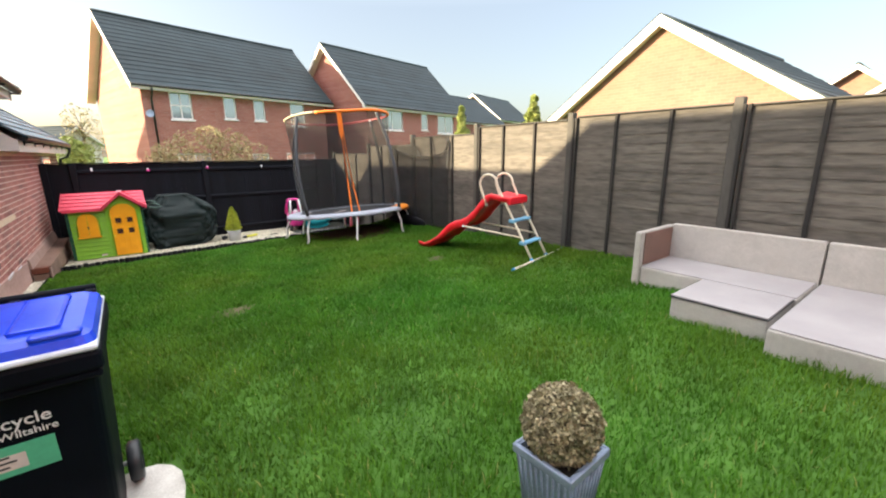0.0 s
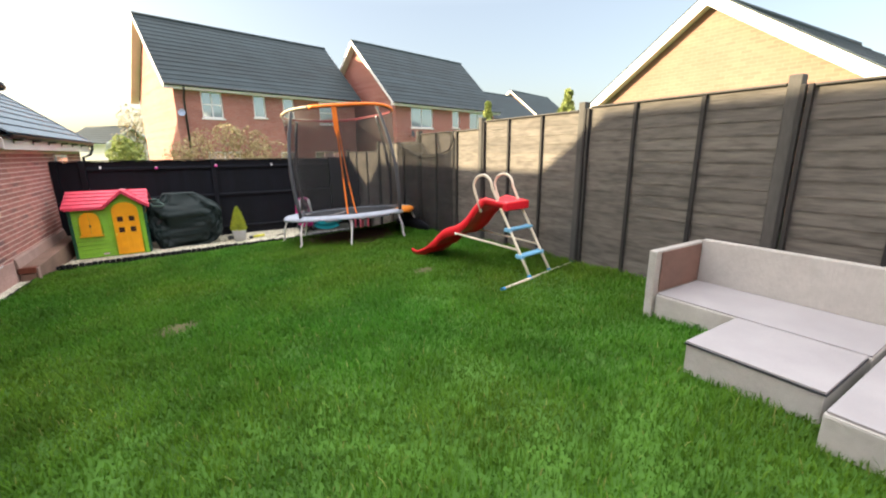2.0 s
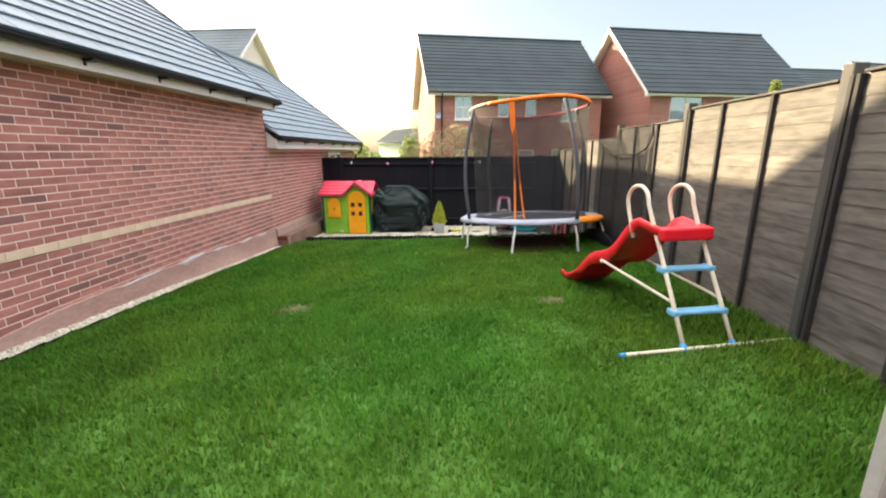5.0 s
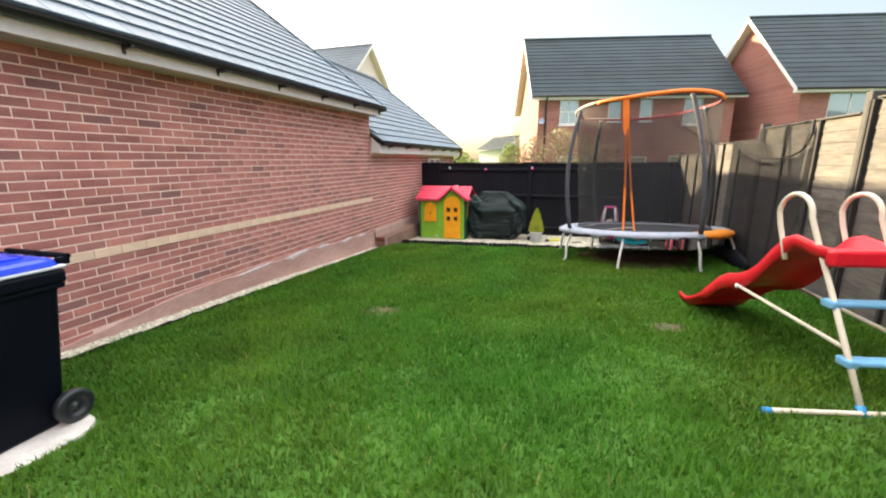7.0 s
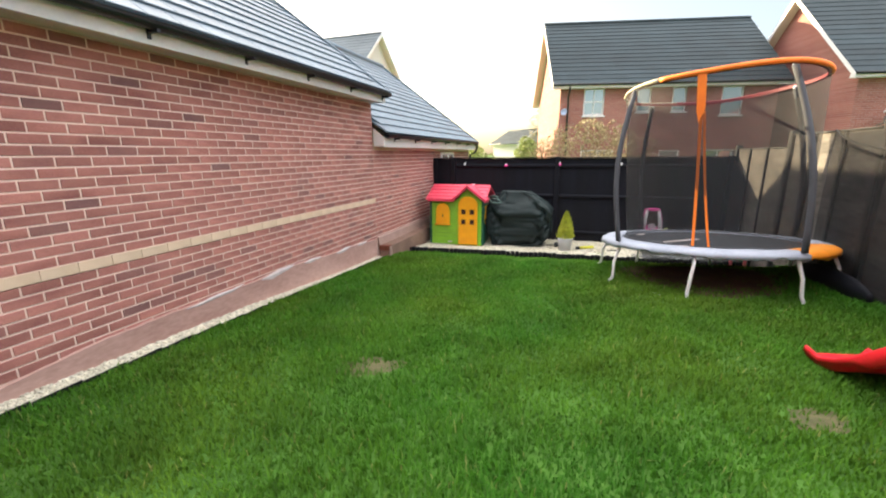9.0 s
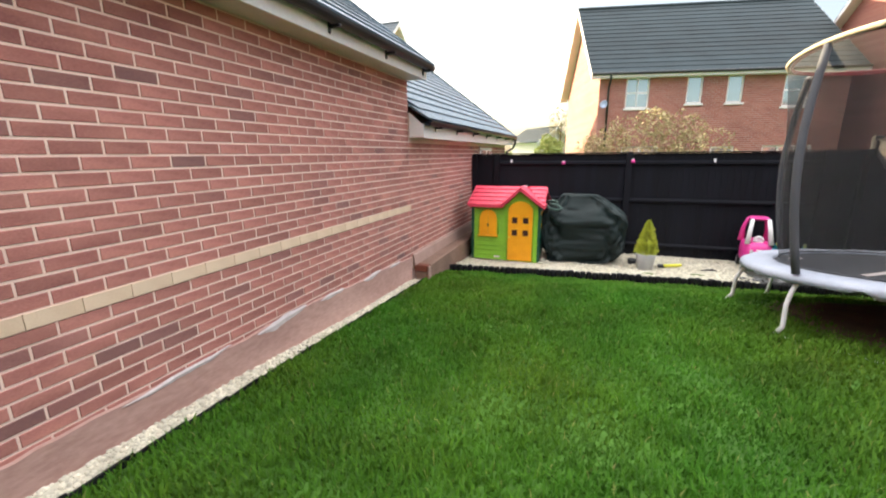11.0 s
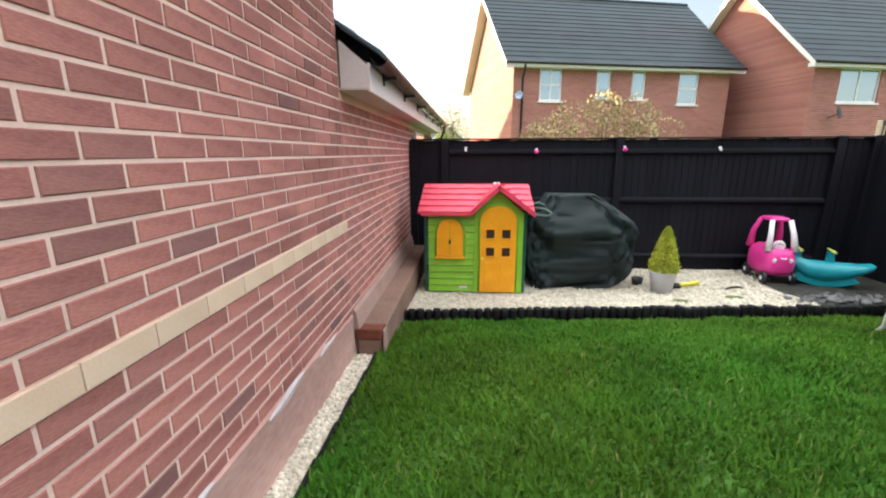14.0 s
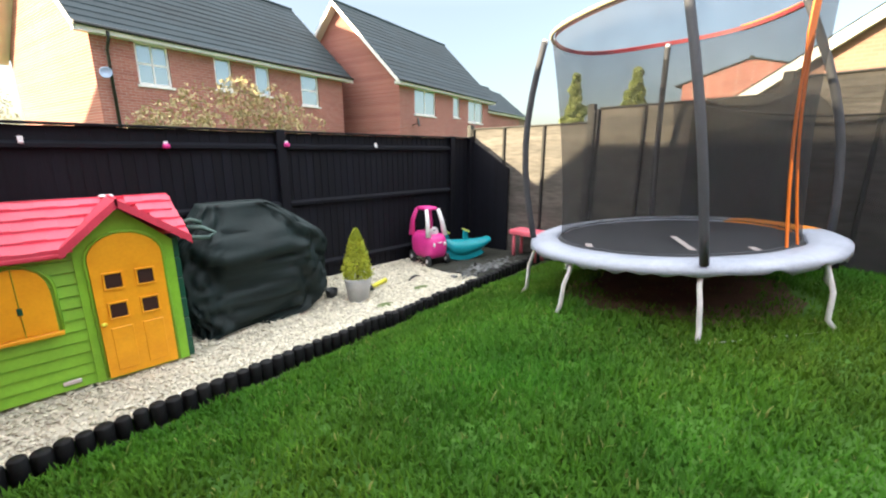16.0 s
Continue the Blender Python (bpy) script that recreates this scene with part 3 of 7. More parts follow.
house("house", "sunlit orange-red brick house end behind the low gabled house", (20.6, 8.4), 8.0, 4.8, 3.95, 4.75, -0.3, M["wall_far"], [], u=Vector((1, 0, 0)), rows=8, side_over=0.1, barge=False)
house("house", "cream rendered house gable showing above the garage roofs", (-19.0, 22.2), 9.0, 7.4, 5.0, 8.47, -1.0, M["wall_cream"], [], u=Vector((1, 0, 0)), rows=16, roofmat="slate_pale")
house("house", "small distant house with a sunlit gable between the larger ones", (35.4, 34.8), 9.0, 7.0, 5.2, 8.3, -1.0, M["wall_gable"], [], u=Vector((0.95, 0.31, 0)).normalized(), rows=12)
house("house", "dark tiled house partly hidden behind its neighbour", (18.9, 24.9), 9.0, 6.0, 3.9, 6.3, -1.0, M["wall_far"], [], rows=12)
# the wall of the own house, behind where the walk starts
own = thing("house", (2, -4.2, ground(2, -4.2)), "red brick rear wall of the home behind the lawn", "house", kind="structure")
boxpart("wall", (-1.3, -4.6, -0.4), (5.3, -4.2, 5.2), M["wall_far"], own, 0.01)


# ---- more materials ----
def plain(name, c, rough=0.5, metal=0.0, fine=50.0, k=0.12, **kw):
    return surface(name, tuple(v * (1 - k) for v in c), tuple(min(v * (1 + k), 0.95) for v in c), 6, rough, 0.06, fine, metal, **kw)


M["soil"] = surface("bare_soil", (0.045, 0.022, 0.012), (0.11, 0.058, 0.034), 5, 0.95, 1.0, 60)
M["edge_soil"] = surface("dark_edge_soil", (0.006, 0.007, 0.005), (0.024, 0.022, 0.014), 14, 0.9, 1.0, 60)
M["thatch"] = surface("worn_turf", (0.050, 0.055, 0.018), (0.12, 0.105, 0.045), 14, 0.95, 0.9, 80)
M["play_green"] = plain("green_plastic", (0.23, 0.50, 0.035), 0.45)
M["play_dark"] = plain("dark_green_plastic", (0.008, 0.075, 0.045), 0.4)
M["play_orange"] = plain("orange_plastic", (0.93, 0.40, 0.012), 0.42)
M["play_roof"] = plain("pink_red_plastic", (0.68, 0.055, 0.105), 0.5, vary=0.10)
M["inside"] = plain("dark_inside_shade", (0.035, 0.012, 0.008), 0.8)
M["strap"] = plain("faded_strap", (0.060, 0.105, 0.090), 0.7)
M["cover"] = surface("dark_green_cover", (0.0035, 0.0105, 0.0110), (0.0090, 0.0215, 0.0220), 3, 0.6, 0.7, 120, spec=0.35)
M["pot"] = plain("pale_grey_pot", (0.50, 0.52, 0.56), 0.6)
M["pink"] = plain("pink_plastic", (0.72, 0.045, 0.30), 0.38)
M["pale_pink"] = plain("coral_plastic", (0.80, 0.16, 0.22), 0.4)
M["white_plastic"] = plain("white_plastic", (0.78, 0.78, 0.80), 0.4)
M["black_plastic"] = plain("black_plastic", (0.014, 0.017, 0.021), 0.42)
M["teal"] = plain("teal_plastic", (0.012, 0.30, 0.36), 0.38)
M["lime"] = plain("pale_lime_plastic", (0.50, 0.58, 0.12), 0.4)
M["yellow"] = plain("yellow_plastic", (0.75, 0.72, 0.06), 0.4)
M["steel"] = plain("galvanised_steel", (0.74, 0.74, 0.76), 0.38, 0.2)
M["foam"] = plain("grey_foam_sleeve", (0.055, 0.058, 0.068), 0.75)
M["pad"] = surface("white_padding", (0.27, 0.30, 0.37), (0.37, 0.40, 0.48), 3, 0.5, 0.9, 30)
M["pad_orange"] = plain("orange_padding", (0.80, 0.26, 0.02), 0.5)
M["trim_orange"] = plain("orange_trim", (0.90, 0.20, 0.015), 0.55)
M["trim_red"] = plain("dark_red_trim", (0.20, 0.018, 0.026), 0.6)
M["trim_sunlit"] = plain("cream_sunlit_trim", (0.50, 0.45, 0.32), 0.7)
M["mat"] = surface("black_mat", (0.014, 0.016, 0.022), (0.030, 0.034, 0.042), 2, 0.6, 0.3, 200)
M["net"] = netting("black_net", (0.012, 0.013, 0.016), 0.46, 3.0)
M["slide_red"] = plain("red_plastic", (0.72, 0.012, 0.028), 0.36)
M["cream_metal"] = plain("cream_painted_steel", (0.68, 0.62, 0.50), 0.42, 0.0, 90)
M["step_blue"] = plain("pale_blue_plastic", (0.16, 0.40, 0.62), 0.45)
M["sleeve_blue"] = plain("blue_sleeve", (0.03, 0.26, 0.62), 0.45)
M["bin_black"] = surface("black_bin_plastic", (0.0012, 0.0020, 0.0055), (0.0025, 0.0040, 0.0095), 4, 0.55, 0.12, 150, spec=0.12)
M["bin_blue"] = plain("blue_lid_plastic", (0.012, 0.055, 0.62), 0.22)
# pale colour paints the highlight along the lid's lip
M["bin_edge_glint"] = plain("lid_edge_highlight", (0.60, 0.64, 0.72), 0.3)
M["sticker"] = plain("green_sticker", (0.10, 0.50, 0.30), 0.5)
M["paper"] = plain("pale_paper", (0.70, 0.62, 0.60), 0.6)
M["ink"] = plain("dark_ink", (0.05, 0.05, 0.06), 0.6)
M["concrete"] = surface("pale_concrete", (0.42, 0.40, 0.37), (0.62, 0.60, 0.56), 7, 0.9, 0.6, 90)
M["zinc"] = surface("zinc_planter", (0.19, 0.245, 0.35), (0.31, 0.375, 0.50), 4, 0.42, 0.2, 60, metal=0.35)
M["compost"] = surface("compost", (0.008, 0.006, 0.005), (0.03, 0.022, 0.016), 20, 0.95, 1.0, 120)
M["ledge"] = surface("ledge_render", (0.16, 0.095, 0.07), (0.27, 0.17, 0.13), 2.5, 0.9, 0.7, 40)
M["haunch"] = surface("pale_haunch", (0.30, 0.19, 0.16), (0.40, 0.27, 0.23), 4, 0.9, 0.5, 50)
M["dead_brick"] = surface("dark_red_brick", (0.10, 0.026, 0.013), (0.19, 0.055, 0.030), 8, 0.85, 0.7, 90)
M["slate_piece"] = surface("slate_chips", (0.035, 0.038, 0.042), (0.15, 0.155, 0.155), 12, 0.6, 0.3, 60, vary=0.3)
M["box_leaf"] = surface("box_leaves", (0.10, 0.105, 0.045), (0.37, 0.31, 0.19), 14, 0.6, 0.2, 80, vary=0.45)
M["conifer_leaf"] = surface("golden_conifer", (0.26, 0.32, 0.015), (0.56, 0.60, 0.06), 9, 0.65, 0.2, 80, vary=0.30)
M["shrub_leaf"] = surface("shrub_leaves", (0.28, 0.22, 0.10), (0.48, 0.40, 0.20), 2, 0.7, 0.2, 60, vary=0.30)
M["tree_leaf"] = surface("tree_leaves", (0.20, 0.25, 0.06), (0.38, 0.42, 0.14), 1.5, 0.7, 0.2, 60, vary=0.30)
M["bark"] = surface("bark", (0.08, 0.055, 0.035), (0.18, 0.13, 0.09), 9, 0.9, 0.8, 60, stretch=(1, 1, 0.2))


def wicker(name, c1, c2):
    """Woven flat strands: a fine basket weave over two slightly different tones."""
    m = surface(name, c1, c2, 3, 0.62, 0.0, 30)
    N, L = m.node_tree.nodes, m.node_tree.links
    tc = next(n for n in N if n.type == "TEX_COORD")
    waves = []
    for axis in ("X", "Y", "Z"):
        w = N.new("ShaderNodeTexWave")
        w.wave_type, w.bands_direction = "BANDS", axis
        w.inputs["Scale"].default_value = 42
        w.inputs["Distortion"].default_value = 0.6
        L.new(tc.outputs["Object"], w.inputs[0])
        waves.append(w)
    a = N.new("ShaderNodeMath")
    a.operation = "MULTIPLY"
    L.new(waves[0].outputs["Fac"], a.inputs[0])
    L.new(waves[1].outputs["Fac"], a.inputs[1])
    s = N.new("ShaderNodeMath")
    s.operation = "ADD"
    L.new(a.outputs[0], s.inputs[0])
    L.new(waves[2].outputs["Fac"], s.inputs[1])
    bp = N.new("ShaderNodeBump")
    bp.inputs["Strength"].default_value, bp.inputs["Distance"].default_value = 0.6, 0.004
    L.new(s.outputs[0], bp.inputs["Height"])
    b = N["Principled BSDF"]
    L.new(bp.outputs[0], b.inputs["Normal"])
    src = b.inputs["Base Color"].links[0].from_socket
    mr = N.new("ShaderNodeMapRange")
    mr.inputs["From Max"].default_value = 2.0
    mr.inputs["To Min"].default_value, mr.inputs["To Max"].default_value = 0.72, 1.15
    L.new(s.outputs[0], mr.inputs[0])
    hs = N.new("ShaderNodeHueSaturation")
    L.new(src, hs.inputs["Color"])
    L.new(mr.outputs[0], hs.inputs["Value"])
    L.new(hs.outputs[0], b.inputs["Base Color"])
    return m


M["wicker"] = wicker("pale_wicker", (0.42, 0.40, 0.38), (0.54, 0.52, 0.495))
# the same wicker with shade and brick bounce put into its colour
M["wicker_arm_shade"] = wicker("brown_shaded_wicker", (0.20, 0.115, 0.09), (0.28, 0.165, 0.13))
M["cushion_board"] = surface("seat_panel", (0.27, 0.258, 0.272), (0.335, 0.322, 0.336), 3, 0.7, 0.25, 160)


# ---- foliage ----
def leaves(name, pts, size, material, parent, label="", kind="", flat=0.45):
    """Many small folded leaves, each two triangles, at the given points and facing outward at random."""
    n = len(pts)
    pts = np.array(pts)
    rng = np.random.default_rng(7)
    a = rng.normal(size=(n, 3))
    a /= np.linalg.norm(a, axis=1)[:, None]
    b = np.cross(a, rng.normal(size=(n, 3)))
    b /= np.linalg.norm(b, axis=1)[:, None]
    c = np.cross(a, b)
    s = size * rng.uniform(0.6, 1.3, n)[:, None]
    v = np.stack([pts - a * s, pts + b * s * flat + c * s * 0.15, pts + a * s, pts - b * s * flat + c * s * 0.15], 1).reshape(-1, 3)
    i = np.arange(n) * 4
    f = np.concatenate([np.stack([i, i + 1, i + 2], 1), np.stack([i, i + 2, i + 3], 1)])
    me = bpy.data.meshes.new(name)
    me.from_pydata(v.tolist(), [], f.tolist())
    me.materials.append(material)
    ob = new(name, me)
    if parent is not None:
        ob.parent = parent
        ob.matrix_parent_inverse = parent.matrix_basis.inverted()
    return tagged(ob, label, kind=kind)


def clumps(centres, per, spread_r):
    out = []
    for c, r in centres:
        for _ in range(per):
            d = Vector((random.gauss(0, 1), random.gauss(0, 1), random.gauss(0, 1)))
            d = d.normalized() * r * random.uniform(0.55, 1.0) ** 0.5 * spread_r
            out.append((c[0] + d.x, c[1] + d.y, c[2] + d.z))
    return out


def tree(name, at, height, width, trunk_r, label, material, leafsize, per=220, n=22, low=0.3, kind="tree"):
    e = thing(name, at, label, kind)
    base = Vector(at)
    b = bmesh.new()
    tube(b, [base - Vector((0, 0, 0.2)), base + Vector((0.03, 0, height * 0.4)), base + Vector((-0.02, 0.03, height * 0.8))], [trunk_r, trunk_r * 0.7, trunk_r * 0.2], 8)
    cs = []
    for i in range(n):
        t = low + (1 - low) * (i + 0.5) / n
        a = i * 2.4 + random.uniform(-0.4, 0.4)
        prof = 1.15 * (1 - t) + 0.03 if name == "conifer" else math.sin(math.pi * min(1, (t - low) / (1 - low) * 0.85 + 0.12)) ** 0.6
        r = width * 0.5 * prof * random.uniform(0.45, 1.0)
        tip = base + Vector((r * math.cos(a), r * math.sin(a), height * t))
        tube(b, [base + Vector((0, 0, height * max(t - 0.22, 0.08))), tip], [trunk_r * 0.35, trunk_r * 0.08], 5)
        cs.append((tip, width * random.uniform(0.12, 0.22) * (0.35 + 0.9 * (1 - t) if name == "conifer" else 1)))
    part("trunk", b, M["bark"], e)
    leaves("crown", clumps(cs, per, 1.0), leafsize, material, e)
    return e


# ---- gravel bed, edging, ledge ----
def bed_front(x):
    return 9.72 + 0.10 * (x + 1.07)


def bed_z(x, y):
    return -0.535 - 0.065 * smooth01((y - bed_front(x)) / 0.9)


b = bmesh.new()
nx, ny = 40, 14
g = [[b.verts.new((-1.09 + 6.25 * i / nx, bed_front(-1.09 + 6.25 * i / nx) + 0.06 + (BY - bed_front(-1.09 + 6.25 * i / nx) - 0.06) * j / ny, 0)) for i in range(nx + 1)] for j in range(ny + 1)]
for row in g:
    for v in row:
        v.co.z = bed_z(v.co.x, v.co.y) - 0.012 + 0.01 * noise.noise(Vector((v.co.x * 3, v.co.y * 3, 4)))
for j in range(ny):
    for i in range(nx):
        if g[j][i].co.x < 3.55:
            b.faces.new((g[j][i], g[j][i + 1], g[j + 1][i + 1], g[j + 1][i]))
part("gravel_bed", b, M["gravel_bed"], None, "pale cream gravel bed along the black fence", kind="structure")
b = bmesh.new()
g = [[b.verts.new((3.5 + 1.68 * i / 16, bed_front(3.5 + 1.68 * i / 16) + 0.05 + (BY - bed_front(3.5 + 1.68 * i / 16) - 0.05) * j / 12, 0)) for i in range(17)] for j in range(13)]
for row in g:
    for v in row:
        v.co.z = bed_z(v.co.x, v.co.y) - 0.004 + 0.02 * noise.noise(Vector((v.co.x * 4, v.co.y * 4, 9)))
for j in range(12):
    for i in range(16):
        b.faces.new((g[j][i], g[j][i + 1], g[j + 1][i + 1], g[j + 1][i]))
part("soil_bed", b, surface("dark_membrane", (0.012, 0.013, 0.010), (0.04, 0.042, 0.03), 6, 0.85, 0.8, 50), None, "dark bare soil at the end of the gravel bed", kind="structure")


def pebble_mesh(name):
    bm = bmesh.new()
    bmesh.ops.create_icosphere(bm, subdivisions=1, radius=1.0)
    for v in bm.verts:
        v.co *= random.uniform(0.8, 1.15)
    me = bpy.data.meshes.new(name)
    bm.to_mesh(me)
    bm.free()
    return me


def pebbles(name, spots, material, label, lo=0.008, hi=0.019, flat=0.6):
    me0 = pebble_mesh(name)
    co = np.array([v.co[:] for v in me0.vertices])
    fs = np.array([list(p.vertices) for p in me0.polygons])
    V, F = [], []
    for i, (x, y, z) in enumerate(spots):
        m = np.array(Euler([random.uniform(-0.5, 0.5), random.uniform(-0.5, 0.5), random.uniform(0, 6.28)]).to_matrix())
        s = random.uniform(lo, hi)
        V.append((co * [s, s * random.uniform(0.6, 1), s * flat]) @ m.T + [x, y, z])
        F.append(fs + i * len(co))
    me = bpy.data.meshes.new(name)
    me.from_pydata(np.concatenate(V).tolist(), [], np.concatenate(F).tolist())
    me.materials.append(material)
    return tagged(new(name, me), label, "gravel", kind="stuff")


sp = []
for _ in range(11500):
    x = random.uniform(-1.07, 3.85)
    y = bed_front(x) + 0.06 + (BY - 0.05 - bed_front(x)) * random.random() ** 1.35
    if y > BY - 0.03 or x > 3.28 + 0.16 * math.sin(y * 5) + (y - 10.2) * 0.28:
        continue
    sp.append((x, y, bed_z(x, y) + random.uniform(-0.006, 0.006)))
pebbles("gravel", sp, M["stone"], "pale cream gravel between fence and lawn edging", 0.009, 0.023, 0.5)


def strip_edge(y):
    return -1.150 - 0.014 * (8.7 - y)


sp = []
for _ in range(5200):
    y = random.uniform(0.5, 8.72)
    x = random.uniform(WALL + 0.01, strip_edge(y) - 0.0)
    heap = 0.055 * smooth01((7.5 - y) / 2.5) * (strip_edge(y) - x) / (strip_edge(y) - WALL)
    sp.append((x, y, ground(x, y) + heap + random.uniform(-0.004, 0.012)))
pebbles("gravel", sp, M["stone"], "pale gravel strip between brick wall and lawn", 0.009, 0.021)
b = bmesh.new()
vs = []
for i in range(45):
    y = -1 + 9.72 * i / 44
    vs.append([b.verts.new((WALL + 0.0, y, ground(WALL, y) + 0.003 + 0.055 * smooth01((7.5 - y) / 2.5))), b.verts.new((strip_edge(y), y, ground(strip_edge(y), y) + 0.003))])
for p, q in zip(vs, vs[1:]):
    b.faces.new((p[0], p[1], q[1], q[0]))
part("gravel_strip", b, M["gravel_bed"], None, "pale gravel base at the foot of the wall", kind="structure")
b = bmesh.new()
for i in range(27):
    y = 0.4 + 8.3 * i / 27
    e0, e1 = strip_edge(y), strip_edge(y + 0.3)
    box(b, (e0, y, ground(e0, y) - 0.08), (e0 + 0.018, y + 0.302, ground(e0, y) + 0.024), 0.002)
part("lawn_edging", b, M["edging"], None, "low black plastic edging between gravel and lawn", kind="structure")

edge = thing("log_roll_edging", (1, bed_front(1), ground(1, 9.7)), "black log-roll edging between the gravel bed and the lawn", "edging")
x = -1.10
while x < 5.12:
    r = 0.044 + random.uniform(-0.004, 0.004)
    top = -0.495 + random.uniform(-0.012, 0.010) - (0.012 if x > 1.9 else 0)
    b = bmesh.new()
    lathe(b, [(0.0, -0.72), (r, -0.72), (r, top - 0.008), (r - 0.006, top), (0.0, top + 0.001)], 12, Matrix.Translation((x, bed_front(x) + 0.012 + random.uniform(-0.006, 0.006), 0)))
    part("log", b, M["edging"], edge)
    x += 0.089

# near-black strip of ground just in front of the logs
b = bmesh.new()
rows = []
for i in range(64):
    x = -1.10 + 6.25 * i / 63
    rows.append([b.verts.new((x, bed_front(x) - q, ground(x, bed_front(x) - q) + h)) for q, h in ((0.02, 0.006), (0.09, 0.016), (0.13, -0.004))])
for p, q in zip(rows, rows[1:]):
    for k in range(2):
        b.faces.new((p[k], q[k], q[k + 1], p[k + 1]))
part("edge_soil", b, M["edge_soil"], None, "near-black strip of ground along the foot of the log edging", kind="structure")

ledge = thing("ledge", (-1.2, 10, -0.6), "low rendered ledge with a dark red brick end against the wall", "ledge")
b = bmesh.new()
box(b, (WALL + 0.012, 8.86, -0.75), (-1.085, BY - 0.04, -0.272), 0.012)
part("body", b, M["ledge"], ledge)
b = bmesh.new()
box(b, (WALL + 0.012, 8.745, -0.362), (-1.105, 8.855, -0.270), 0.008)
part("brick", b, M["dead_brick"], ledge)
b = bmesh.new()
box(b, (WALL + 0.022, 8.765, -0.70), (-1.115, 8.855, -0.370), 0.008)
part("lower_course", b, M["ledge"], ledge)
b = bmesh.new()
box(b, (-1.100, 8.755, -0.70), (-1.078, 8.855, -0.285), 0.006)
part("end_brick", b, M["haunch"], ledge)
b = bmesh.new()
prism(b, [(0, -0.271), (0.045, -0.271), (0.022, -0.13), (0, -0.10)], Matrix.Translation((WALL + 0.004, 8.74, 0)), BY - 8.80)
part("haunch", b, M["haunch"], ledge)

def cement_top(y):
    return -0.030 - 0.045 * smooth01((y - 6.4) / 1.0) - 0.05 * smooth01((y - 7.6) / 1.1) - 0.10 * smooth01((4.2 - y) / 1.4)


# cement band with its ragged top, and the lime smears along it
b = bmesh.new()
cols = []
for i in range(120):
    y = -1.2 + 9.9 * i / 119
    top = cement_top(y)
    top += 0.016 * noise.noise(Vector((y * 2.1, 3, 0))) + 0.010 * noise.noise(Vector((y * 9, 5, 0)))
    cols.append([b.verts.new((WALL + 0.013, y, ground(WALL, y) - 0.1)), b.verts.new((WALL + 0.013, y, top - 0.012)), b.verts.new((WALL - 0.006, y, top))])
for p, q in zip(cols, cols[1:]):
    b.faces.new((p[0], q[0], q[1], p[1]))
    b.faces.new((p[1], q[1], q[2], p[2]))
part("cement_band", b, M["render_base"], None, "pinkish cement render along the foot of the brick wall", kind="structure")
smears = [(5.75, 6.35, 0.05), (6.55, 6.95, 0.035), (7.35, 7.75, 0.04), (8.0, 8.3, 0.03), (4.75, 5.5, 0.025)]
for y0, y1, h in smears:
    b = bmesh.new()
    cols = []
    for i in range(24):
        t = i / 23
        y = y0 + (y1 - y0) * t
        w = math.sin(math.pi * t) ** 0.6 * h * (0.8 + 0.6 * noise.noise(Vector((y * 8, 1, 0))))
        c = cement_top(y) - 0.012 + 0.018 * noise.noise(Vector((y * 5, 8, 0))) - 0.03 * (0.5 - t)
        cols.append([b.verts.new((WALL + 0.017, y, c - w)), b.verts.new((WALL + 0.021, y, c)), b.verts.new((WALL + 0.012, y, c + w * 0.7))])
    for p, q in zip(cols, cols[1:]):
        b.faces.new((p[0], q[0], q[1], p[1]))
        b.faces.new((p[1], q[1], q[2], p[2]))
    part("lime_smear", b, M["whitewash"], None, "white lime smear on the cement band", kind="structure")


# drain cover in the gravel strip
drain = thing("drain_cover", (-1.24, 6.15, ground(-1.24, 6.15)), "small round grey drain cover in the gravel", "drain cover")
b = bmesh.new()
lathe(b, [(0, 0.012), (0.045, 0.012), (0.047, 0.018), (0.062, 0.018), (0.066, 0.010), (0.066, -0.02)], 20, Matrix.Translation((-1.245, 6.15, ground(-1.24, 6.15) + 0.005)))
part("lid", b, M["black_plastic"], drain)


